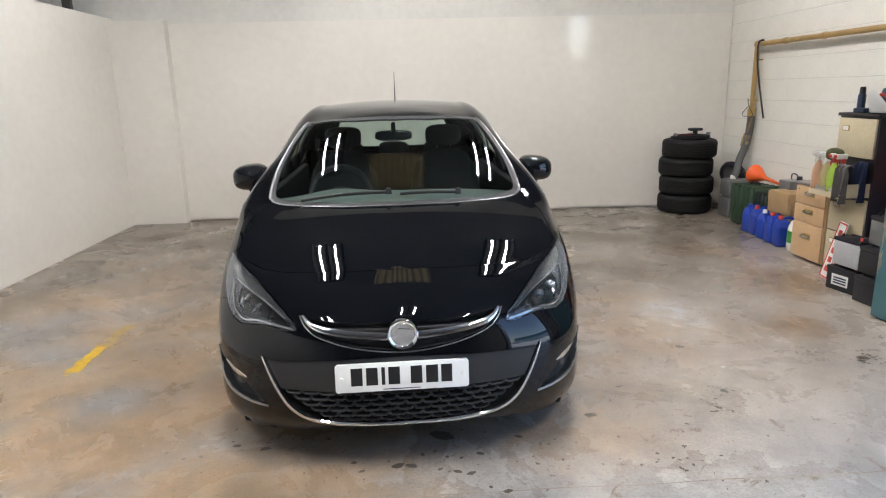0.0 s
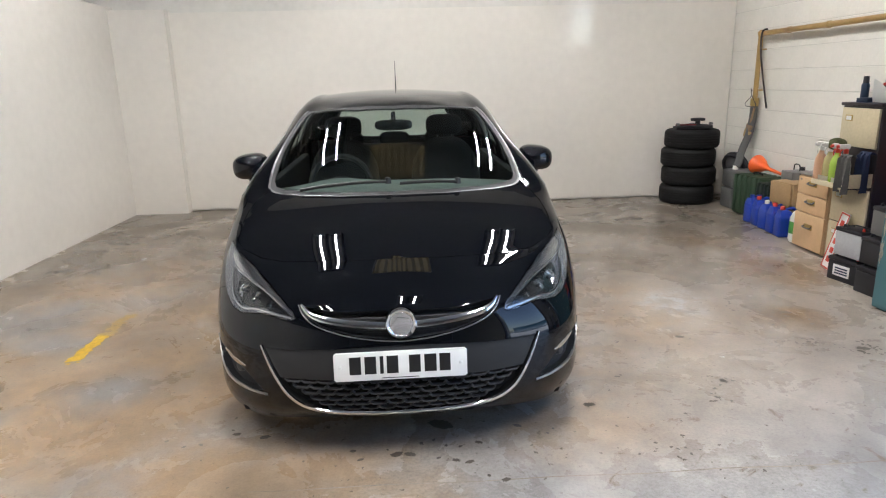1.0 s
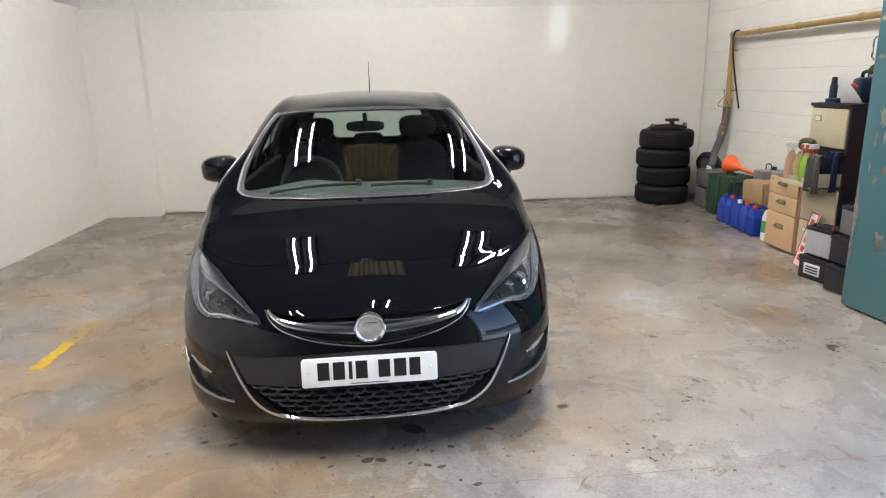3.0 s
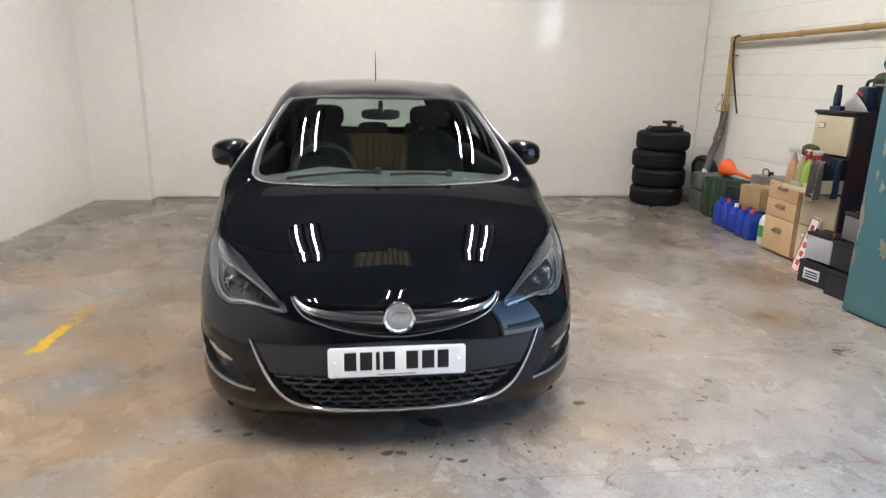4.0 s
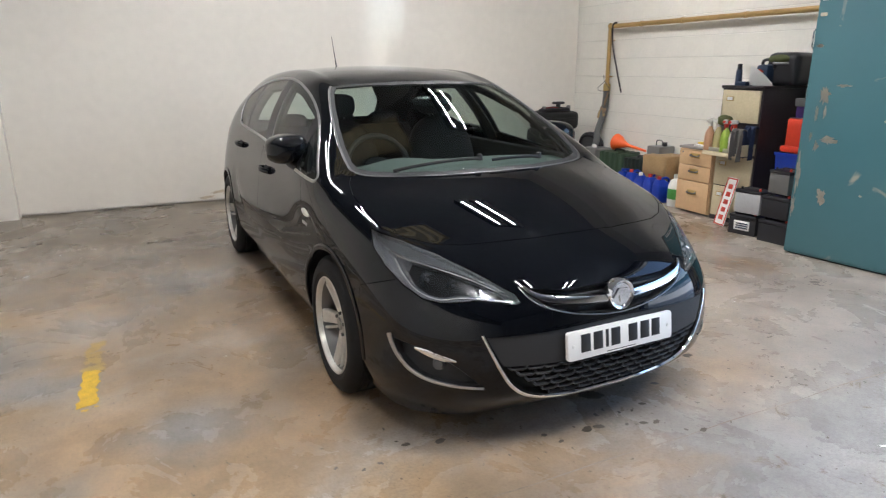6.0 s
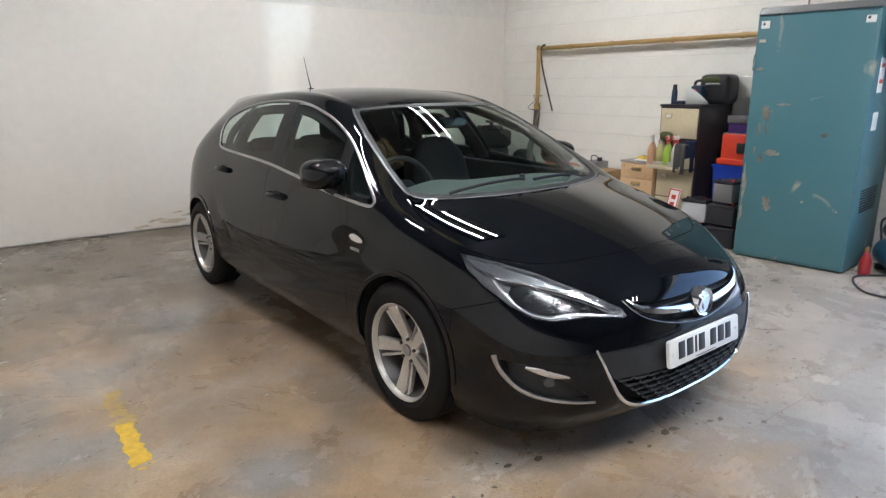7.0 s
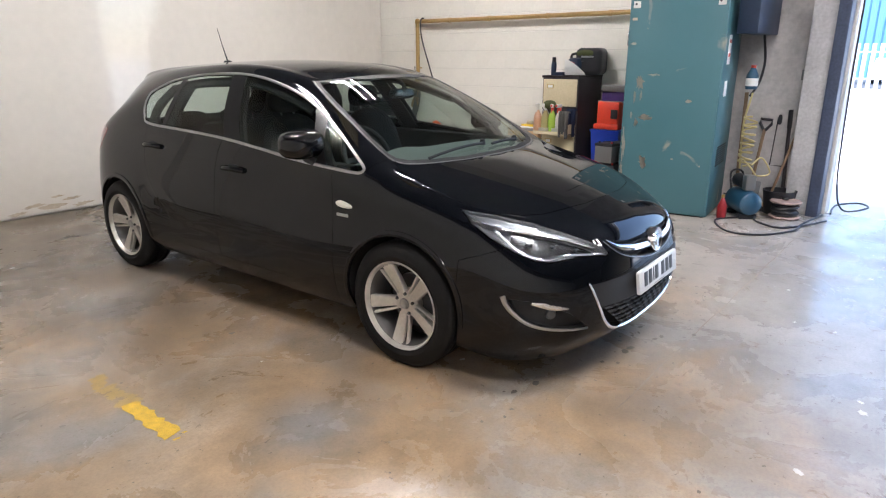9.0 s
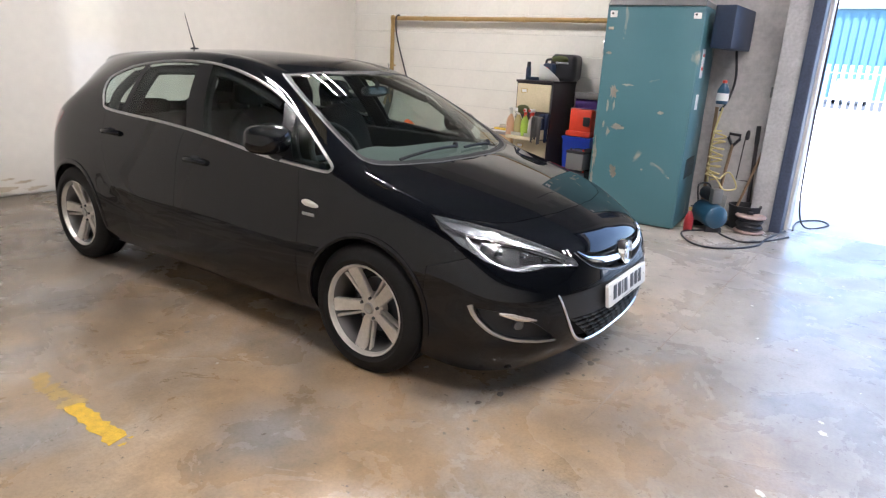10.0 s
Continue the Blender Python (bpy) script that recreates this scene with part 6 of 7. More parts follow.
# blue bin with red container and a violet box behind the heater
bn = thing("blue_bin", "blue plastic bin with a red container on it", "bin", pose(4.05, 4.68, 0))
bm = bmesh.new()
ring4 = []
for hw, z in ((0.13, 0.0), (0.165, 0.70), (0.175, 0.70), (0.175, 0.725), (0.155, 0.725), (0.125, 0.05)):
    ring4.append([bm.verts.new((sx * hw, sy * hw, z)) for sx, sy in ((-1, -1), (1, -1), (1, 1), (-1, 1))])
for a, b in zip(ring4, ring4[1:]):
    for k in range(4):
        bm.faces.new((a[k], a[(k + 1) % 4], b[(k + 1) % 4], b[k]))
bm.faces.new(ring4[-1]); bm.faces.new(list(reversed(ring4[0])))
part("tub", bm, BLUE_PLASTIC, bn)
rc = thing("red_container", "red plastic fuel can resting on the blue bin", "fuel can", pose(4.02, 4.68, 0.726))
part("body", boxed(-0.09, 0.09, -0.13, 0.13, 0, 0.30, 0.02), CAN_RED, rc)
part("foot", boxed(-0.105, 0.09, -0.14, 0.16, 0, 0.06, 0.015), CAN_RED, rc)
part("handle", boxed(-0.11, -0.085, -0.12, -0.04, 0.12, 0.22, 0.012), BLACK_PLASTIC, rc, "black moulded handle")
vb = thing("violet_box", "violet printed carton on a dark shelf", "box", pose(4.12, 4.66, 1.03))
part("carton", boxed(-0.10, 0.10, -0.14, 0.14, 0, 0.10, 0.003), mat("violet_card", (0.06, 0.03, 0.16), 0.5, vary=0.4, vscale=20), vb)
part("tray", boxed(-0.12, 0.12, -0.15, 0.15, 0.10, 0.17, 0.006), GREY_STEEL, vb)
solid("shelf_bracket", boxed(4.0, RIGHT, 4.49, 4.84, 1.015, 1.03, 0.002), GREY_STEEL, "narrow grey wall shelf", "shelf")
solid("grey_crate", boxed(-0.1, 0.1, -0.12, 0.12, 0, 0.62, 0.01), BLACK_PLASTIC, "tall black plastic crate beside the heater", "crate", pose(3.80, 4.42, 0))

# pipe on the wall with hose, hanger and brush
pz = 1.97
gp = thing("gas_pipe", "ochre painted pipe run along the wall", "pipe", pose(0, 0, 0))
part("vertical_pipe", tube(bmesh.new(), [(4.30, 7.77, 1.22), (4.30, 7.77, pz + 0.02)], 0.027, 14), PIPE, gp)
part("elbow", egg(bmesh.new(), (4.30, 7.77, pz), (0.036, 0.036, 0.042), 14, 10, 1.0), PIPE, gp)
part("horizontal_pipe", tube(bmesh.new(), [(4.30, 7.77, pz), (4.30, 3.9, pz)], 0.027, 14), PIPE, gp)
for y in (7.2, 6.55, 5.7, 4.9):
    part("clip", lathe(bmesh.new(), [(0.028, -0.015), (0.034, -0.015), (0.034, 0.015), (0.028, 0.015)], 14, pose(4.30, y, pz, 90), True), PIPE, gp)
    part("clip_stem", boxed(4.30, RIGHT, y - 0.008, y + 0.008, pz - 0.008, pz + 0.008, 0.002), PIPE, gp)
for z in (1.35, 1.8):
    part("clip_stem", boxed(4.30, RIGHT, 7.762, 7.778, z - 0.008, z + 0.008, 0.002), PIPE, gp)
hs = thing("flexible_hose", "grey flexible hose taped to the pipe end", "hose", pose(0, 0, 0))
part("hose", tube(bmesh.new(), spline([(4.30, 7.77, 1.24), (4.30, 7.775, 1.05), (4.28, 7.79, 0.85), (4.22, 7.80, 0.66), (4.16, 7.74, 0.52), (4.12, 7.72, 0.47)], 8), 0.042, 14), HOSE, hs)
part("tape_wrap", tube(bmesh.new(), [(4.30, 7.77, 1.17), (4.30, 7.77, 1.26)], 0.046, 14), BRASS, hs, "ochre tape wrap")
bh = thing("hanging_strap", "thin dark strap looped over the pipe", "strap", pose(0, 0, 0))
part("strap", tube(bmesh.new(), spline([(4.33, 7.70, pz + 0.02), (4.30, 7.66, pz + 0.04), (4.262, 7.68, pz), (4.26, 7.66, 1.75), (4.265, 7.54, 1.40), (4.27, 7.45, 1.16)], 8), 0.010, 8), FILING_DARK, bh)
ch = thing("wire_hanger", "bent wire coat hanger hooked on the pipe", "hanger", pose(4.26, 7.77, 1.20))
part("wire", tube(bmesh.new(), [(0, 0, 0.14), (0, 0.03, 0.17), (0.0, 0.02, 0.12), (0, 0.0, 0.09), (0, 0.14, 0.0), (-0.01, 0.10, -0.03), (-0.01, -0.10, -0.04), (0, -0.11, -0.01), (0, 0.0, 0.09)], 0.004, 6), FILING_DARK, ch)
hb = thing("hand_brush", "worn straw hand brush hung on a hook", "brush", pose(4.27, 7.83, 0.80, 20, 0, 0))
part("handle", tube(bmesh.new(), [(0, 0, 0.38), (0, 0, 0.16)], 0.012, 8), TIMBER, hb)
part("stock", boxed(-0.02, 0.02, -0.045, 0.045, 0.10, 0.17, 0.01), TIMBER, hb)
part("bristles", boxed(-0.018, 0.018, -0.06, 0.06, 0.0, 0.105, 0.012), STRAW, hb)
solid("conduit", tube(bmesh.new(), [(4.36, 4.34, 1.2), (4.36, 4.34, 3.4)], 0.008, 8), GREY_STEEL, "thin grey cable run up the wall", "cable")

# ---- warm air heater ----
HM = pose(3.36, 4.26, 0, 0, 0, math.degrees(math.atan2(-0.88, 0.10)) + 90)
HW, HD, HH = 0.886, 0.80, 2.05


def heater_paint():
    m = mat("chipped_teal_paint_panel", (0.06, 0.17, 0.195), 0.42, bump=0.08, scale=12)
    n, link = m.node_tree.nodes, m.node_tree.links.new
    b = n["Principled BSDF"]
    tc = n.new("ShaderNodeTexCoord")
    a, c = n.new("ShaderNodeTexNoise"), n.new("ShaderNodeTexNoise")
    a.inputs["Scale"].default_value, a.inputs["Detail"].default_value, a.inputs["Distortion"].default_value = 2.6, 8, 0.8
    c.inputs["Scale"].default_value, c.inputs["Detail"].default_value = 1.4, 5
    link(tc.outputs["Object"], a.inputs["Vector"]); link(tc.outputs["Object"], c.inputs["Vector"])
    chip = n.new("ShaderNodeMapRange")
    chip.inputs["From Min"].default_value, chip.inputs["From Max"].default_value = 0.645, 0.70
    link(a.outputs[0], chip.inputs["Value"])
    tone = n.new("ShaderNodeMix"); tone.data_type = "RGBA"
    tone.inputs[6].default_value, tone.inputs[7].default_value = (0.055, 0.150, 0.180, 1), (0.085, 0.195, 0.225, 1)
    link(c.outputs[0], tone.inputs["Factor"])
    mx = n.new("ShaderNodeMix"); mx.data_type = "RGBA"
    link(chip.outputs[0], mx.inputs["Factor"]); link(tone.outputs[2], mx.inputs[6])
    mx.inputs[7].default_value = (0.36, 0.35, 0.29, 1)
    link(mx.outputs[2], b.inputs["Base Color"])
    return m


HEATER = heater_paint()
ht = thing("warm_air_heater", "tall teal steel warm air heater with chipped paint", "heater", HM)
part("casing", boxed(0.012, HD, -HW, 0, 0.012, HH, 0.008), HEATER, ht)
part("front_panel", boxed(0.0, 0.014, -HW + 0.012, -0.012, 0.03, HH - 0.02, 0.006), HEATER, ht)
CHIP = mat("bare_filler_and_rust", (0.44, 0.41, 0.34), 0.75, vary=0.3, vscale=22, bump=0.2, scale=90)
chips = random.Random(7)
for cy, cz, w, h in ((-0.15, 1.27, 0.050, 0.075), (-0.11, 1.13, 0.014, 0.07), (-0.17, 1.14, 0.012, 0.05), (-0.27, 1.335, 0.065, 0.012), (-0.22, 0.93, 0.075, 0.035), (-0.14, 0.88, 0.022, 0.05), (-0.235, 0.50, 0.040, 0.070), (-0.035, 0.66, 0.020, 0.16), (-0.03, 0.40, 0.014, 0.10), (-0.06, 1.62, 0.03, 0.018), (-0.62, 1.10, 0.030, 0.02), (-0.52, 0.55, 0.012, 0.012), (-0.78, 0.50, 0.010, 0.012), (-0.09, 0.95, 0.012, 0.04)):
    bm = bmesh.new()
    edge = []
    for k in range(26):
        a = 2 * math.pi * k / 26
        q = 1 + 0.45 * chips.uniform(-1, 1)
        edge.append(bm.verts.new((-0.0012, min(-0.014, cy + 0.8 * w * q * math.cos(a)), cz + 0.8 * h * q * math.sin(a))))
    bm.faces.new(edge)
    bmesh.ops.solidify(bm, geom=list(bm.faces), thickness=0.0008)
    part("paint_chip", bm, CHIP, ht, "pale bare patch where the paint has flaked")
part("plinth", boxed(0.03, HD - 0.02, -HW + 0.03, -0.03, 0, 0.012), BLACK_PLASTIC, ht)
bm = bmesh.new()
lo = [(0.0, -HW), (HD, -HW), (HD, 0), (0.0, 0)]
v0 = [bm.verts.new((x, y, HH)) for x, y in lo]
v1 = [bm.verts.new((x * 0.94 + 0.024, y * 0.96 - 0.018, HH + 0.055)) for x, y in lo]
for k in range(4):
    bm.faces.new((v0[k], v0[(k + 1) % 4], v1[(k + 1) % 4], v1[k]))
bm.faces.new(v1)
part("hood", bm, GREY_STEEL, ht, "low grey steel top cover", smooth=False)
for y, w, z, h, mt in ((-0.045, 0.055, 1.94, 0.06, WHITE_PAPER), (-0.80, 0.055, 1.94, 0.05, WHITE_PAPER), (-0.04, 0.04, 1.83, 0.025, CREAM)):
    part("tag", boxed(-0.004, 0.001, y - w, y + w * 0.2, z, z + h, 0.001), mt, ht, "white paper tag")
for y in (-0.05, -0.80):
    part("knob", lathe(bmesh.new(), [(0, 0.012), (0.009, 0.012), (0.010, 0)], 12, pose(-0.004, y - 0.01, 1.975, 0, -90, 0)), BLACK_PLASTIC, ht)
for k in range(9):
    part("vent_slat", boxed(0.18, 0.62, -HW - 0.006, -HW + 0.001, 0.48 + 0.022 * k, 0.49 + 0.022 * k, 0.001), BLACK_PLASTIC, ht)
for x, z, h in ((0.16, 1.43, 0.26), (0.17, 1.14, 0.14)):
    part("sticker", boxed(x, x + 0.13, -HW - 0.003, -HW + 0.001, z, z + h, 0.0005), WHITE_PAPER, ht, "white and red warning sticker")
for z in (1.50, 1.62):
    part("bar", boxed(0.18, 0.27, -HW - 0.005, -HW - 0.002, z, z + 0.03), RED_PLASTIC, ht)
part("latch", tube(bmesh.new(), [(-0.002, -0.01, 1.60), (-0.018, -0.008, 1.62), (-0.018, -0.008, 1.72), (-0.002, -0.01, 1.74)], 0.006, 6), CHROME, ht)
solid("control_box", boxed(3.60, 4.34, 3.16, 3.34, 1.70, 2.07, 0.008), NAVY, "dark navy steel control box beside the heater", "control box")
solid("control_cable", tube(bmesh.new(), spline([(4.22, 3.25, 1.70), (4.24, 3.22, 1.45), (4.20, 3.24, 1.25), (4.10, 3.28, 1.13)], 8), 0.012, 8), BLACK_PLASTIC, "black cable hanging from the control box", "cable")
bc = thing("hanging_bottle", "blue and white bottle hung on the heater side", "bottle", pose(3.98, 3.25, 1.20))
part("body", lathe(bmesh.new(), [(0, 0), (0.05, 0.0), (0.055, 0.02), (0.055, 0.13), (0.03, 0.18), (0.02, 0.2)], 20), TANK_BLUE, bc)
part("label", lathe(bmesh.new(), [(0.0555, 0.03), (0.0562, 0.032), (0.0562, 0.10), (0.0555, 0.102)], 20), WHITE_PAPER, bc)
part("cap", lathe(bmesh.new(), [(0.022, 0.19), (0.024, 0.22), (0, 0.225)], 14), RED_PLASTIC, bc)

# ---- compressor corner ----
ex = thing("fire_extinguisher", "small red fire extinguisher on the floor", "extinguisher", pose(3.59, 3.27, 0) @ Matrix.Scale(0.85, 4))
part("cylinder", lathe(bmesh.new(), [(0, 0), (0.045, 0), (0.05, 0.01), (0.05, 0.15), (0.035, 0.185), (0.015, 0.235)], 22), mat("deep_red_enamel", (0.28, 0.02, 0.025), 0.35), ex)
part("valve", boxed(-0.02, 0.02, -0.015, 0.015, 0.235, 0.275, 0.005), BRASS, ex)
part("lever", boxed(-0.055, 0.02, -0.01, 0.01, 0.278, 0.29, 0.003, pose(0, 0, 0, 0, 12, 0)), BLACK_PLASTIC, ex)
cp = thing("air_compressor", "blue air compressor with a horizontal tank", "compressor", pose(3.82, 3.15, 0, 0, 0, 38) @ Matrix.Scale(0.80, 4))
part("tank", lathe(bmesh.new(), [(0, -0.26), (0.08, -0.25), (0.13, -0.22), (0.145, -0.18), (0.145, 0.18), (0.13, 0.22), (0.08, 0.25), (0, 0.26)], 32, pose(0, 0, 0.19, 0, 90, 0)), TANK_BLUE, cp)
part("motor", lathe(bmesh.new(), [(0, -0.12), (0.075, -0.12), (0.08, -0.11), (0.08, 0.11), (0.07, 0.12), (0, 0.12)], 24, pose(0.08, 0, 0.42, 0, 90, 0)), BLACK_PLASTIC, cp)
part("pump_head", boxed(-0.16, -0.05, -0.06, 0.06, 0.34, 0.52, 0.012), GREY_STEEL, cp)
part("warning_label", boxed(0.10, 0.22, -0.1475, -0.135, 0.19, 0.25, 0.002), YELLOW, cp, "yellow warning label")
part("gauge", lathe(bmesh.new(), [(0, 0.02), (0.025, 0.02), (0.028, 0)], 18, pose(-0.02, -0.08, 0.40, 90)), WHITE_PAPER, cp)
for sx in (-0.17, 0.17):
    part("foot", boxed(sx - 0.02, sx + 0.02, -0.10, 0.10, 0, 0.06, 0.006), BLACK_PLASTIC, cp)
part("push_handle", tube(bmesh.new(), spline([(0.2, -0.07, 0.28), (0.26, -0.07, 0.5), (0.26, 0.07, 0.5), (0.2, 0.07, 0.28)], 5), 0.012, 8), BLACK_PLASTIC, cp)
HOSE_YELLOW = mat("pale_yellow_hose", (0.56, 0.47, 0.22), 0.5)
ah = thing("coiled_air_hose", "yellow coiled air hose hung beside the heater", "hose", pose(0, 0, 0))
pts = []
for k in range(150):
    a = k * 0.34
    t = k / 149
    pts.append((4.09 + 0.055 * math.cos(a) - 0.04 * t, 3.24 + 0.06 * math.sin(a), 0.45 + 0.48 * (1 - t) + 0.012 * math.sin(a * 0.7)))
part("coil", tube(bmesh.new(), pts, 0.0095, 6), HOSE_YELLOW, ah)
part("strand", tube(bmesh.new(), spline([(4.11, 3.26, 1.16), (4.08, 3.30, 0.85), (4.07, 3.28, 0.42)], 8), 0.010, 6), HOSE_YELLOW, ah)
part("loose_end", tube(bmesh.new(), spline([(4.06, 3.24, 0.50), (3.92, 3.14, 0.46), (3.86, 3.06, 0.40), (3.98, 2.98, 0.42), (3.95, 3.06, 0.56), (3.84, 3.12, 0.50)], 8), 0.008, 6), HOSE_YELLOW, ah)
lt = thing("timber_lath", "thin brown timber lath leaning on the wall", "lath", Matrix.Translation((4.16, 3.31, 0)) @ Euler((radians(-1.5), radians(2.5), 0)).to_matrix().to_4x4())
part("stick", boxed(-0.011, 0.011, -0.016, 0.016, 0.0, 1.16, 0.003), TIMBER, lt)
sp = thing("spade", "garden spade leaning upside down on the wall", "spade", pose(4.27, 3.22, 0, 4, 6, 0))
part("shaft", tube(bmesh.new(), [(0, 0, 0.10), (0, 0, 0.80)], 0.016, 10), TIMBER, sp)
part("grip", tube(bmesh.new(), [(0, -0.005, 0.79), (0, -0.055, 0.86), (0, -0.055, 0.90), (0, 0.055, 0.90), (0, 0.055, 0.86), (0, 0.005, 0.79)], 0.014, 8), BLACK_PLASTIC, sp)
part("blade", boxed(-0.006, 0.006, -0.09, 0.09, 0.0, 0.28, 0.003), GREY_STEEL, sp)
bs = thing("broom", "broom leaning against the wall corner", "broom", Matrix.Translation((4.12, 3.02, 0.0)) @ Euler((radians(12), radians(11), 0)).to_matrix().to_4x4())
part("pole", tube(bmesh.new(), [(0, 0, 0.08), (0, 0, 1.15)], 0.013, 10), TIMBER, bs)
part("head", boxed(-0.03, 0.03, -0.12, 0.12, 0.05, 0.09, 0.008), TIMBER, bs)
part("bristles", boxed(-0.025, 0.025, -0.12, 0.12, 0.0, 0.055, 0.004), BLACK_PLASTIC, bs)
sh = thing("shovel_handle", "dark long-handled tool leaning in the corner", "tool", pose(4.31, 2.90, 0, -3, 4, 0))
part("pole", tube(bmesh.new(), [(0, 0, 0.0), (0, 0, 0.98)], 0.018, 10), FILING_DARK, sh)
part("grip", tube(bmesh.new(), [(0, 0, 0.82), (0, 0, 1.0)], 0.022, 10), BLACK_PLASTIC, sh)
wh = thing("wall_hook", "thin metal frame hung on the wall", "hook", pose(4.35, 3.05, 0))
part("wire", tube(bmesh.new(), [(0, 0.0, 0.92), (0, 0.02, 0.44), (0, -0.09, 0.44)], 0.006, 6), FILING_DARK, wh)
part("lever", egg(bmesh.new(), (-0.015, -0.02, 0.90), (0.015, 0.02, 0.05), 12, 10), BLACK_PLASTIC, wh)
solid("socket_box", boxed(RIGHT - 0.05, RIGHT, 2.80, 2.90, 1.28, 1.38, 0.006), GREY_STEEL, "small grey wall socket box", "socket")
cr = thing("cable_reel", "cable reel lying on its side with black cable", "cable reel", pose(3.98, 2.80, 0) @ Matrix.Scale(0.86, 4))
for z in (0.02, 0.19):
    part("flange", lathe(bmesh.new(), [(0.03, -0.012), (0.155, -0.012), (0.165, 0), (0.155, 0.012), (0.03, 0.012)], 32, pose(0, 0, z), True), mat("pinkish_timber_flange", (0.42, 0.30, 0.26), 0.7, vary=0.2), cr)
part("drum", lathe(bmesh.new(), [(0.05, 0.02), (0.05, 0.19)], 24), TIMBER, cr)
pts = []
for k in range(260):
    a = k * 0.35
    pts.append(((0.115 + 0.02 * math.sin(k * 0.11)) * math.cos(a), (0.115 + 0.02 * math.sin(k * 0.11)) * math.sin(a), 0.045 + 0.12 * (0.5 - 0.5 * math.cos(k * 0.06))))
part("wound_cable", tube(bmesh.new(), pts, 0.012, 6), BLACK_PLASTIC, cr)
part("plug", boxed(-0.05, 0.05, -0.03, 0.03, 0.205, 0.235, 0.01, pose(0.02, 0.02, 0, 0, 0, 30)), BLACK_PLASTIC, cr)
dp = thing("dustpan", "black dustpan bucket behind the cable reel", "bucket", pose(4.15, 2.90, 0))
part("pail", lathe(bmesh.new(), [(0, 0), (0.12, 0), (0.15, 0.22), (0.155, 0.22), (0.155, 0.235), (0.14, 0.235), (0.115, 0.02)], 28), BLACK_PLASTIC, dp)
for name, pts in (("floor_cable", [(3.72, 3.12, 0.01), (3.45, 3.28, 0.01), (3.10, 3.08, 0.01), (3.12, 2.83, 0.01), (3.45, 2.62, 0.01), (3.80, 2.60, 0.01), (4.3, 2.52, 0.01)]),
                  ("floor_cable", [(3.75, 3.02, 0.01), (3.62, 2.95, 0.01), (3.50, 2.75, 0.01), (3.72, 2.58, 0.01), (4.05, 2.45, 0.01)]),
                  ("yard_cable", [(4.56, 2.515, 2.3), (4.55, 2.512, 1.6), (4.545, 2.505, 1.0), (4.56, 2.48, 0.3), (4.62, 2.40, 0.02), (4.95, 2.22, 0.005), (5.15, 2.32, 0.005), (4.95, 2.48, 0.005), (4.70, 2.50, 0.005), (4.40, 2.47, 0.01)])):
    solid(name, tube(bmesh.new(), spline(pts, 10), 0.009, 6), BLACK_PLASTIC, "thin dark cable trailing over the floor", "cable")

# ---- vehicle doorway and the yard ----
REVEAL = mat("chalky_white_render", (0.70, 0.69, 0.66), 0.85, bump=0.5, scale=25, vary=0.15, vscale=6)
RENDER_PALE = mat("scuffed_off_white_steel", (0.52, 0.51, 0.52), 0.6, bump=0.1, scale=20, vary=0.25, vscale=4)
solid("door_post", boxed(4.22, RIGHT, 2.66, 2.86, 0, CEIL, 0.004), RENDER_PALE, "off-white painted steel column by the doorway", "column", kind="structure")
solid("door_guide", boxed(4.18, 4.40, 2.552, 2.655, 0, CEIL, 0.004), STEEL_BLUE, "dark blue steel roller door guide", "door frame", kind="structure")
solid("door_reveal", boxed(4.402, RIGHT + 0.252, DOOR_Y1 - 0.03, DOOR_Y1, 0, DOOR_H, 0.006), REVEAL, "chalky white rendered doorway edge", "door frame", kind="structure")
solid("door_guide_far", boxed(4.22, 4.40, DOOR_Y0 - 0.10, DOOR_Y0 - 0.002, 0, CEIL, 0.004), STEEL_BLUE, "dark blue steel roller door guide", "door frame", kind="structure")
solid("door_header", tube(bmesh.new(), [(4.22, DOOR_Y0, CEIL - 0.14), (4.22, DOOR_Y1, CEIL - 0.14)], 0.135, 24), STEEL_BLUE, "rolled-up dark blue shutter over the doorway", "shutter", kind="structure")

FENCE = mat("galvanised_palisade", (0.46, 0.50, 0.55), 0.5, 0.3)
FX2 = 33.5
fence = thing("palisade_fence", "grey steel palisade fence across the yard", "fence", pose(0, 0, 0))
bm = bmesh.new()
for k in range(220):
    y = -30 + k * 0.32
    box(bm, FX2, FX2 + 0.03, y, y + 0.17, 0.02, 2.05)
tagged(part("pale", bm, FENCE, fence), kind="stuff")
for z in (0.45, 1.65):
    part("rail", boxed(FX2 + 0.03, FX2 + 0.08, -30, 40.4, z, z + 0.06), FENCE, fence)
solid("road", boxed(34.6, 51.9, -60, 80, -0.05, -0.004), mat("grey_asphalt", (0.075, 0.08, 0.088), 0.85, vary=0.2, vscale=2), "grey asphalt road behind the fence", "road", kind="structure")
WAREHOUSE = mat("light_blue_cladding", (0.115, 0.265, 0.37), 0.55, vary=0.06, vscale=0.5)
wh_ = thing("warehouse", "light blue clad industrial building beyond the fence", "building", pose(0, 0, 0))
part("wall", boxed(52, 70, -40, 60, -0.01, 6.0), WAREHOUSE, wh_)
bm = bmesh.new()
for k in range(200):
    box(bm, 51.94, 52, -40 + k * 0.5, -39.75 + k * 0.5, 0, 5.8)
part("cladding_rib", bm, WAREHOUSE, wh_)
part("roof", boxed(51.7, 70.3, -40.3, 60.3, 6.0, 6.35, 0.05), FENCE, wh_, "grey metal roof edge")

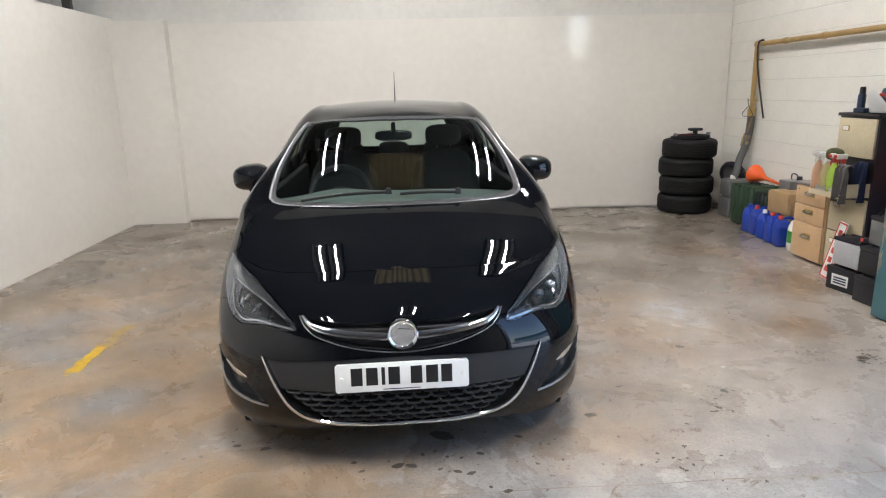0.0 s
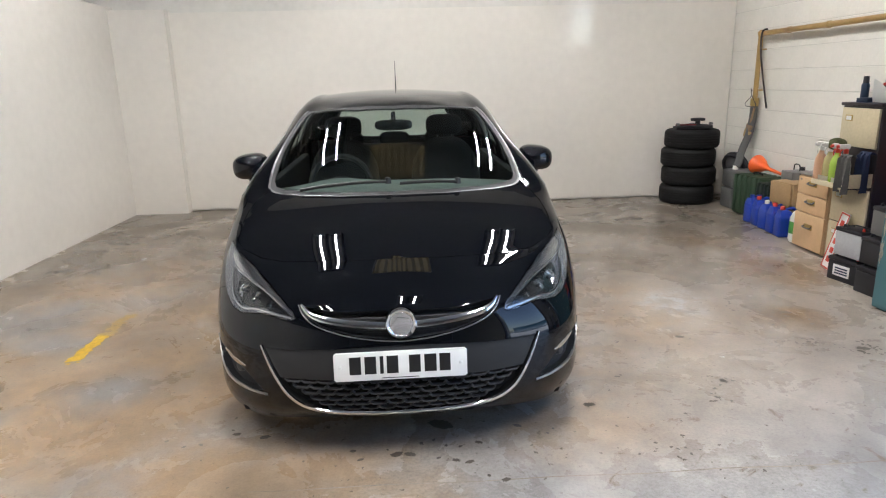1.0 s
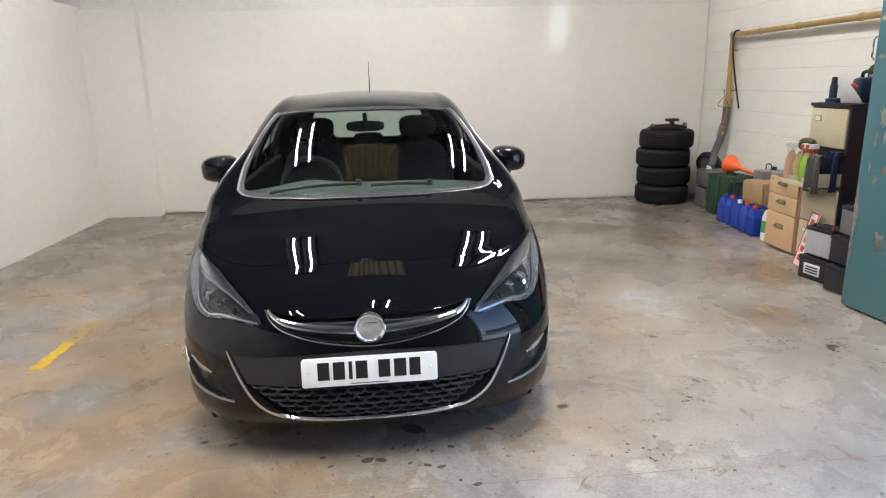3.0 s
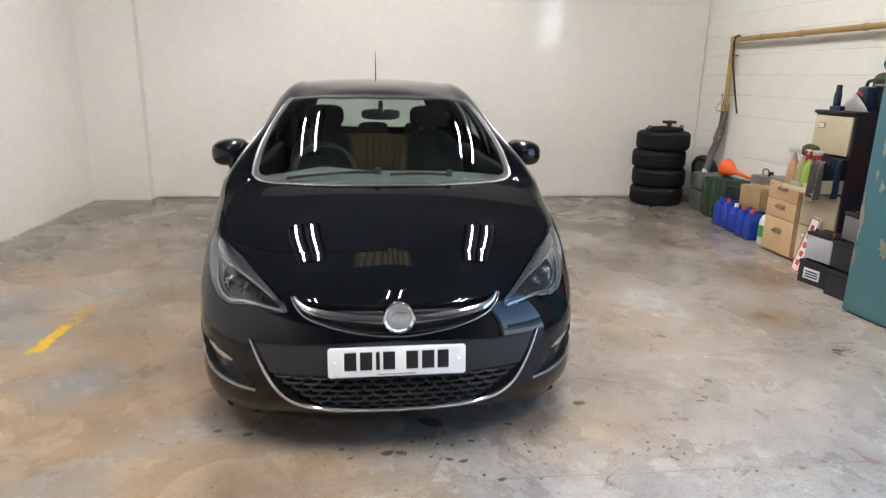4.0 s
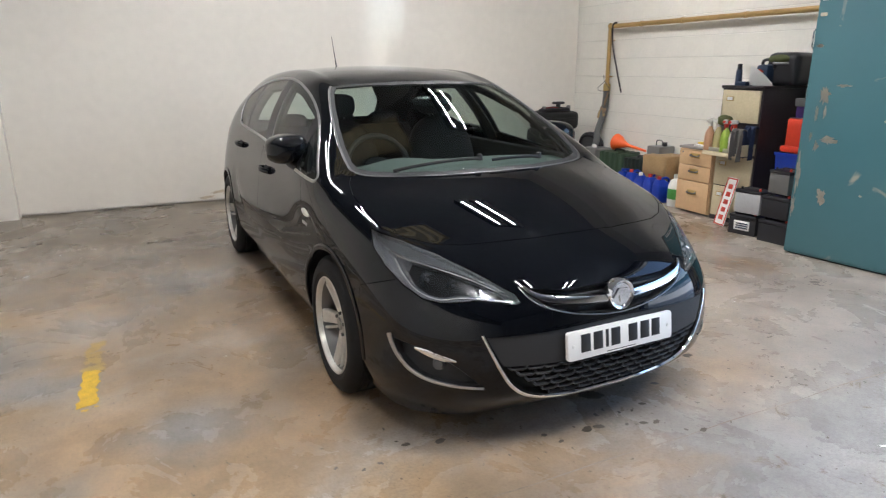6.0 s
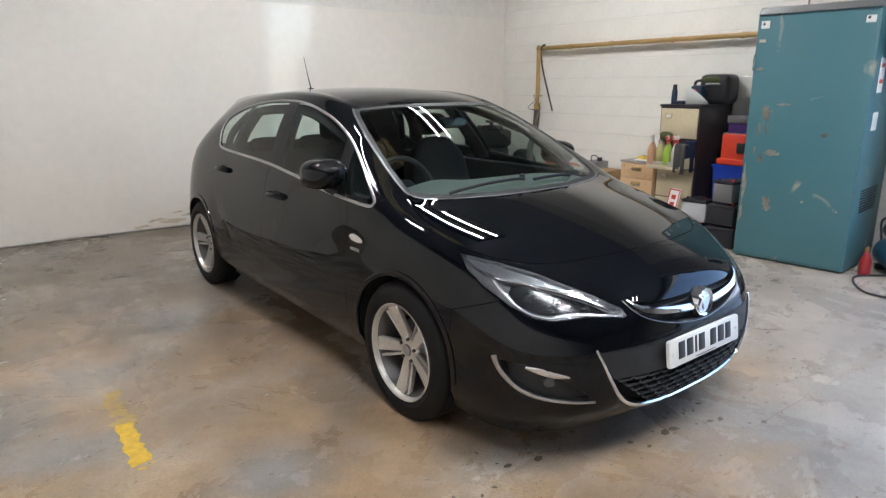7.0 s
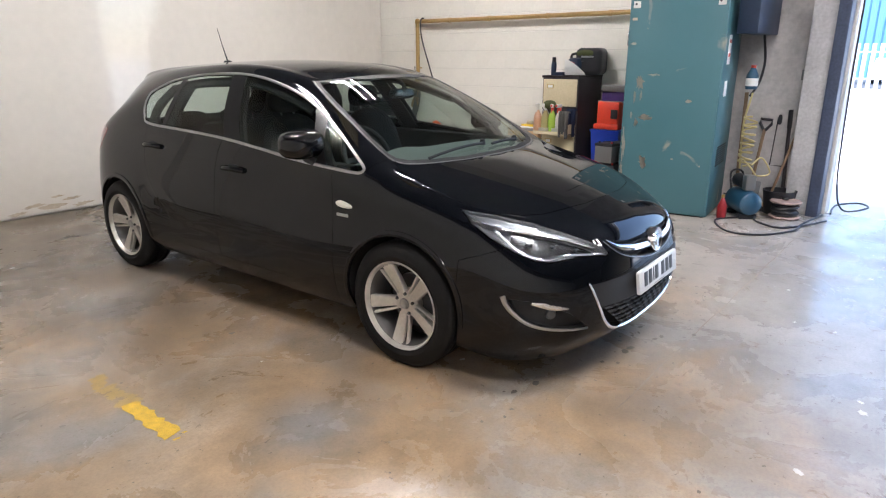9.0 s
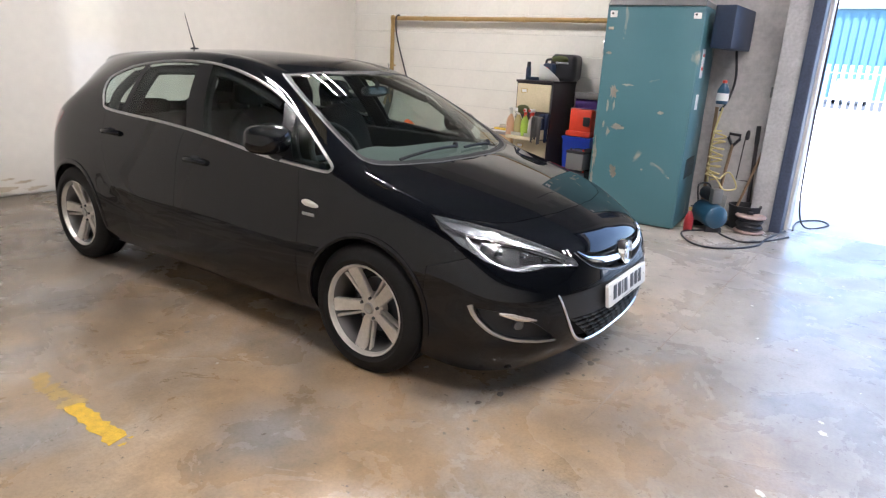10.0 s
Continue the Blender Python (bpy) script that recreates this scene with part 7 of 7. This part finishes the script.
# ---- marks on the floor ----
YELLOW_MARK = mat("worn_yellow_line_paint", (0.62, 0.40, 0.03), 0.6, vary=0.35, vscale=30)
FADED = mat("faded_yellow_line_paint", (0.38, 0.27, 0.10), 0.65, vary=0.3, vscale=25)
OIL = mat("oil_stain", (0.075, 0.058, 0.04), 0.4, vary=0.35, vscale=20)
FLECK = mat("white_paint_fleck", (0.7, 0.7, 0.68), 0.6)
JOINT = mat("dirty_joint_filler", (0.30, 0.25, 0.20), 0.8, vary=0.4, vscale=8)
rng = random.Random(4)


def blot(bm, x, y, rx, ry, z=0.0015, turn=0.0, n=18, rough=0.35):
    ring_ = []
    for k in range(n):
        a = 2 * math.pi * k / n
        r = 1 + rough * (rng.random() - 0.5) * 2
        px, py = rx * r * math.cos(a), ry * r * math.sin(a)
        ring_.append(bm.verts.new((x + px * math.cos(turn) - py * math.sin(turn), y + px * math.sin(turn) + py * math.cos(turn), z)))
    bm.faces.new(ring_)


bm = bmesh.new()
left_side = [(-1.733 + 0.011 * rng.uniform(-1, 1), 3.885 + 0.025 * k + 0.004 * rng.uniform(-1, 1)) for k in range(17)]
right_side = [(-1.657 + 0.012 * rng.uniform(-1, 1), 3.905 + 0.0238 * k + 0.004 * rng.uniform(-1, 1)) for k in range(17)]
prism(bm, left_side + right_side[::-1], 0.0005, 0.002)
blot(bm, -1.70, 3.855, 0.014, 0.009, 0.002)
blot(bm, -1.655, 3.875, 0.010, 0.008, 0.002)
solid("floor_line", bm, YELLOW_MARK, "short worn yellow painted line on the floor", "floor marking", kind="structure")
bm = bmesh.new()
for k in range(44):
    blot(bm, -1.69 + rng.uniform(-0.035, 0.04), 4.28 + rng.random() ** 1.5 * 0.38, rng.uniform(0.012, 0.03), rng.uniform(0.01, 0.025), 0.001 + 0.00002 * k)
solid("floor_line_faded", bm, FADED, "faded end of the yellow floor line", "floor marking", kind="structure")
bm = bmesh.new()
SPOTS = [(0.427, 2.995, 0.06), (0.23, 2.764, 0.028), (0.286, 2.759, 0.026), (0.536, 2.683, 0.02), (0.479, 2.70, 0.018), (0.587, 2.828, 0.018), (0.777, 2.953, 0.02), (-0.369, 2.951, 0.025), (-0.504, 2.986, 0.02), (1.919, 3.894, 0.028), (2.874, 3.624, 0.04), (1.903, 3.305, 0.02), (2.772, 4.229, 0.035), (0.077, 2.735, 0.014), (0.669, 2.548, 0.02), (1.155, 3.118, 0.03)]
for x, y, r in SPOTS:
    blot(bm, x, y, r * 1.0, r * 0.6, turn=rng.uniform(-0.5, 0.5), n=30, rough=0.2)
for k in range(90):
    r = rng.uniform(0.003, 0.012) * rng.uniform(0.6, 1.5)
    blot(bm, 3.6 - 6.4 * rng.random() ** 1.6, rng.uniform(1.6, 7.9), r * 1.4, r, rough=0.25, n=9, turn=rng.random() * 3)
for k in range(22):
    r = rng.uniform(0.004, 0.011)
    blot(bm, rng.gauss(0.3, 0.5), rng.gauss(2.85, 0.12), r * 1.5, r, n=10, turn=rng.random() * 3)
for cx, cy, spread, count in ((2.73, 4.18, 0.13, 26), (2.9, 3.62, 0.07, 26), (1.89, 3.28, 0.05, 16), (1.78, 3.12, 0.04, 8), (3.2, 5.14, 0.12, 10), (2.5, 4.4, 0.12, 16), (2.62, 3.75, 0.06, 14), (1.32, 3.32, 0.09, 10), (1.1, 3.6, 0.06, 16), (1.42, 2.72, 0.09, 12), (3.1, 3.3, 0.08, 10)):
    for k in range(count):
        r = rng.uniform(0.003, 0.009)
        blot(bm, rng.gauss(cx, spread), rng.gauss(cy, spread * 0.8), r * 1.5, r, 0.0015, n=10, rough=0.4, turn=rng.random() * 3)
solid("oil_stains", bm, OIL, "dark oil drips and stains on the concrete", "stain", kind="stuff")
bm = bmesh.new()
for x, y, r in ((0.30, 1.69, 0.03), (0.40, 1.71, 0.02), (-0.34, 1.82, 0.028), (1.8, 2.3, 0.02), (2.4, 1.9, 0.03), (-2.2, 6.2, 0.03), (-1.3, 6.9, 0.02)):
    blot(bm, x, y, r * 0.85, r * 0.55, turn=rng.random(), rough=0.3)
for k in range(34):
    r = rng.uniform(0.004, 0.010)
    blot(bm, rng.uniform(-3, 4), rng.uniform(1.0, 8.2), r * 1.5, r, n=8, rough=0.5)
for k in range(26):
    r = rng.uniform(0.004, 0.011)
    blot(bm, rng.uniform(0.8, 3.9), rng.uniform(0.8, 2.2), r * 1.6, r, n=9, rough=0.6)
solid("paint_flecks", bm, FLECK, "small white paint flecks and litter on the floor", "litter", kind="stuff")
bm = bmesh.new()
xs = [-0.35 + 0.09 * k for k in range(52)]
up_ = [bm.verts.new((x, 2.5505 + 0.004 * math.sin(x * 9) + rng.uniform(0, 0.003), 0.0012)) for x in xs]
dn_ = [bm.verts.new((x, 2.547 + 0.004 * math.sin(x * 9) - rng.uniform(0, 0.003), 0.0012)) for x in xs]
for k in range(len(xs) - 1):
    bm.faces.new((dn_[k], dn_[k + 1], up_[k + 1], up_[k]))
solid("floor_joint", bm, JOINT, "dirty joint between two concrete slabs", "floor joint", kind="structure")

SCUFF = mat("brown_wall_dirt", (0.54, 0.455, 0.345), 0.8, vary=0.3, vscale=14)
bm = bmesh.new()
for x, z, w, h in ((-0.56, 0.105, 0.10, 0.016), (-0.40, 0.075, 0.13, 0.022), (-0.20, 0.13, 0.09, 0.014), (-0.34, 0.17, 0.06, 0.010), (-0.10, 0.06, 0.10, 0.018), (-0.70, 0.05, 0.08, 0.014), (0.15, 0.05, 0.07, 0.010)):
    ring_ = []
    for k in range(22):
        a = 2 * math.pi * k / 22
        q = 1 + 0.4 * rng.uniform(-1, 1)
        ring_.append(bm.verts.new((x + w * q * math.cos(a), BACK - 0.0215, max(0.025, z + h * q * math.sin(a) + 0.06 * w * math.cos(a)))))
    bm.faces.new(ring_)
solid("wall_scuffs", bm, SCUFF, "brown dirt scuffs low on the wall boards", "stain", kind="stuff")

# ---- parked car beyond the fence ----
pk = thing("parked_car", "white car parked beyond the palisade fence", "car", pose(42.0, 5.45, 0, 0, 0, 90))
WHITE_CAR = mat("white_car_paint", (0.75, 0.76, 0.78), 0.3, coat=0.8)
outline = [(-2.0, 0.25), (-2.05, 0.6), (-1.95, 0.85), (-1.1, 0.95), (-0.5, 1.35), (0.9, 1.38), (1.6, 1.0), (2.0, 0.92), (2.05, 0.5), (1.98, 0.25)]
across = Matrix(((0, 0, 1, 0), (1, 0, 0, 0), (0, 1, 0, 0), (0, 0, 0, 1)))
part("body", prism(bmesh.new(), outline, -0.82, 0.82, across, 0.04), WHITE_CAR, pk)
glass_line = [(-0.95, 0.97), (-0.45, 1.30), (0.85, 1.32), (1.35, 1.0)]
part("side_glass", prism(bmesh.new(), glass_line, -0.825, 0.825, across), GLOSS_BLACK, pk)
part("rear_glass", boxed(-0.62, 0.62, 1.0, 1.62, 0.99, 1.0, 0.0, Matrix.Translation((0, 0, 0.18)) @ Matrix.Rotation(radians(-28), 4, "X") @ Matrix.Translation((0, 0, 0))), GLOSS_BLACK, pk)
for wx in (-0.72, 0.72):
    for wy in (-1.3, 1.3):
        part("wheel", lathe(bmesh.new(), [(0, -0.1), (0.2, -0.1), (0.3, -0.09), (0.31, 0.0), (0.3, 0.09), (0.2, 0.1), (0, 0.1)], 24, pose(wx, wy, 0.31, 0, 90, 0)), RUBBER, pk)

# ---- blocks of the right wall ----
wall_r = bpy.data.objects["wall_right"]
bm = boxed(-0.0034, 0.0, -0.2199, 0.2199, -0.1100, 0.1100)
bm.faces.ensure_lookup_table()
bmesh.ops.bevel(bm, geom=[e for e in bm.edges if all(v.co.x < -0.001 for v in e.verts) and abs(e.verts[0].co.y - e.verts[1].co.y) > 0.1], offset=0.003, segments=1, profile=0.5, affect="EDGES")
block_mesh = mesh_of("block", bm, BLOCK, False)
bm = boxed(-0.0034, 0.0, -0.1099, 0.1099, -0.1100, 0.1100)
half_mesh = mesh_of("block", bm, BLOCK, False)
for r in range(1, 17, 2):
    b = new("block", half_mesh)
    b.parent = wall_r
    b.location = (RIGHT, 8.448, 0.112 + 0.2255 * r)
for r in range(17):
    for k in range(14):
        y = 8.338 - 0.44 * k - (0.22 if r % 2 else 0)
        if y < 4.02:
            continue
        b = new("block", block_mesh)
        b.parent = wall_r
        b.location = (RIGHT, y, 0.112 + 0.2255 * r)
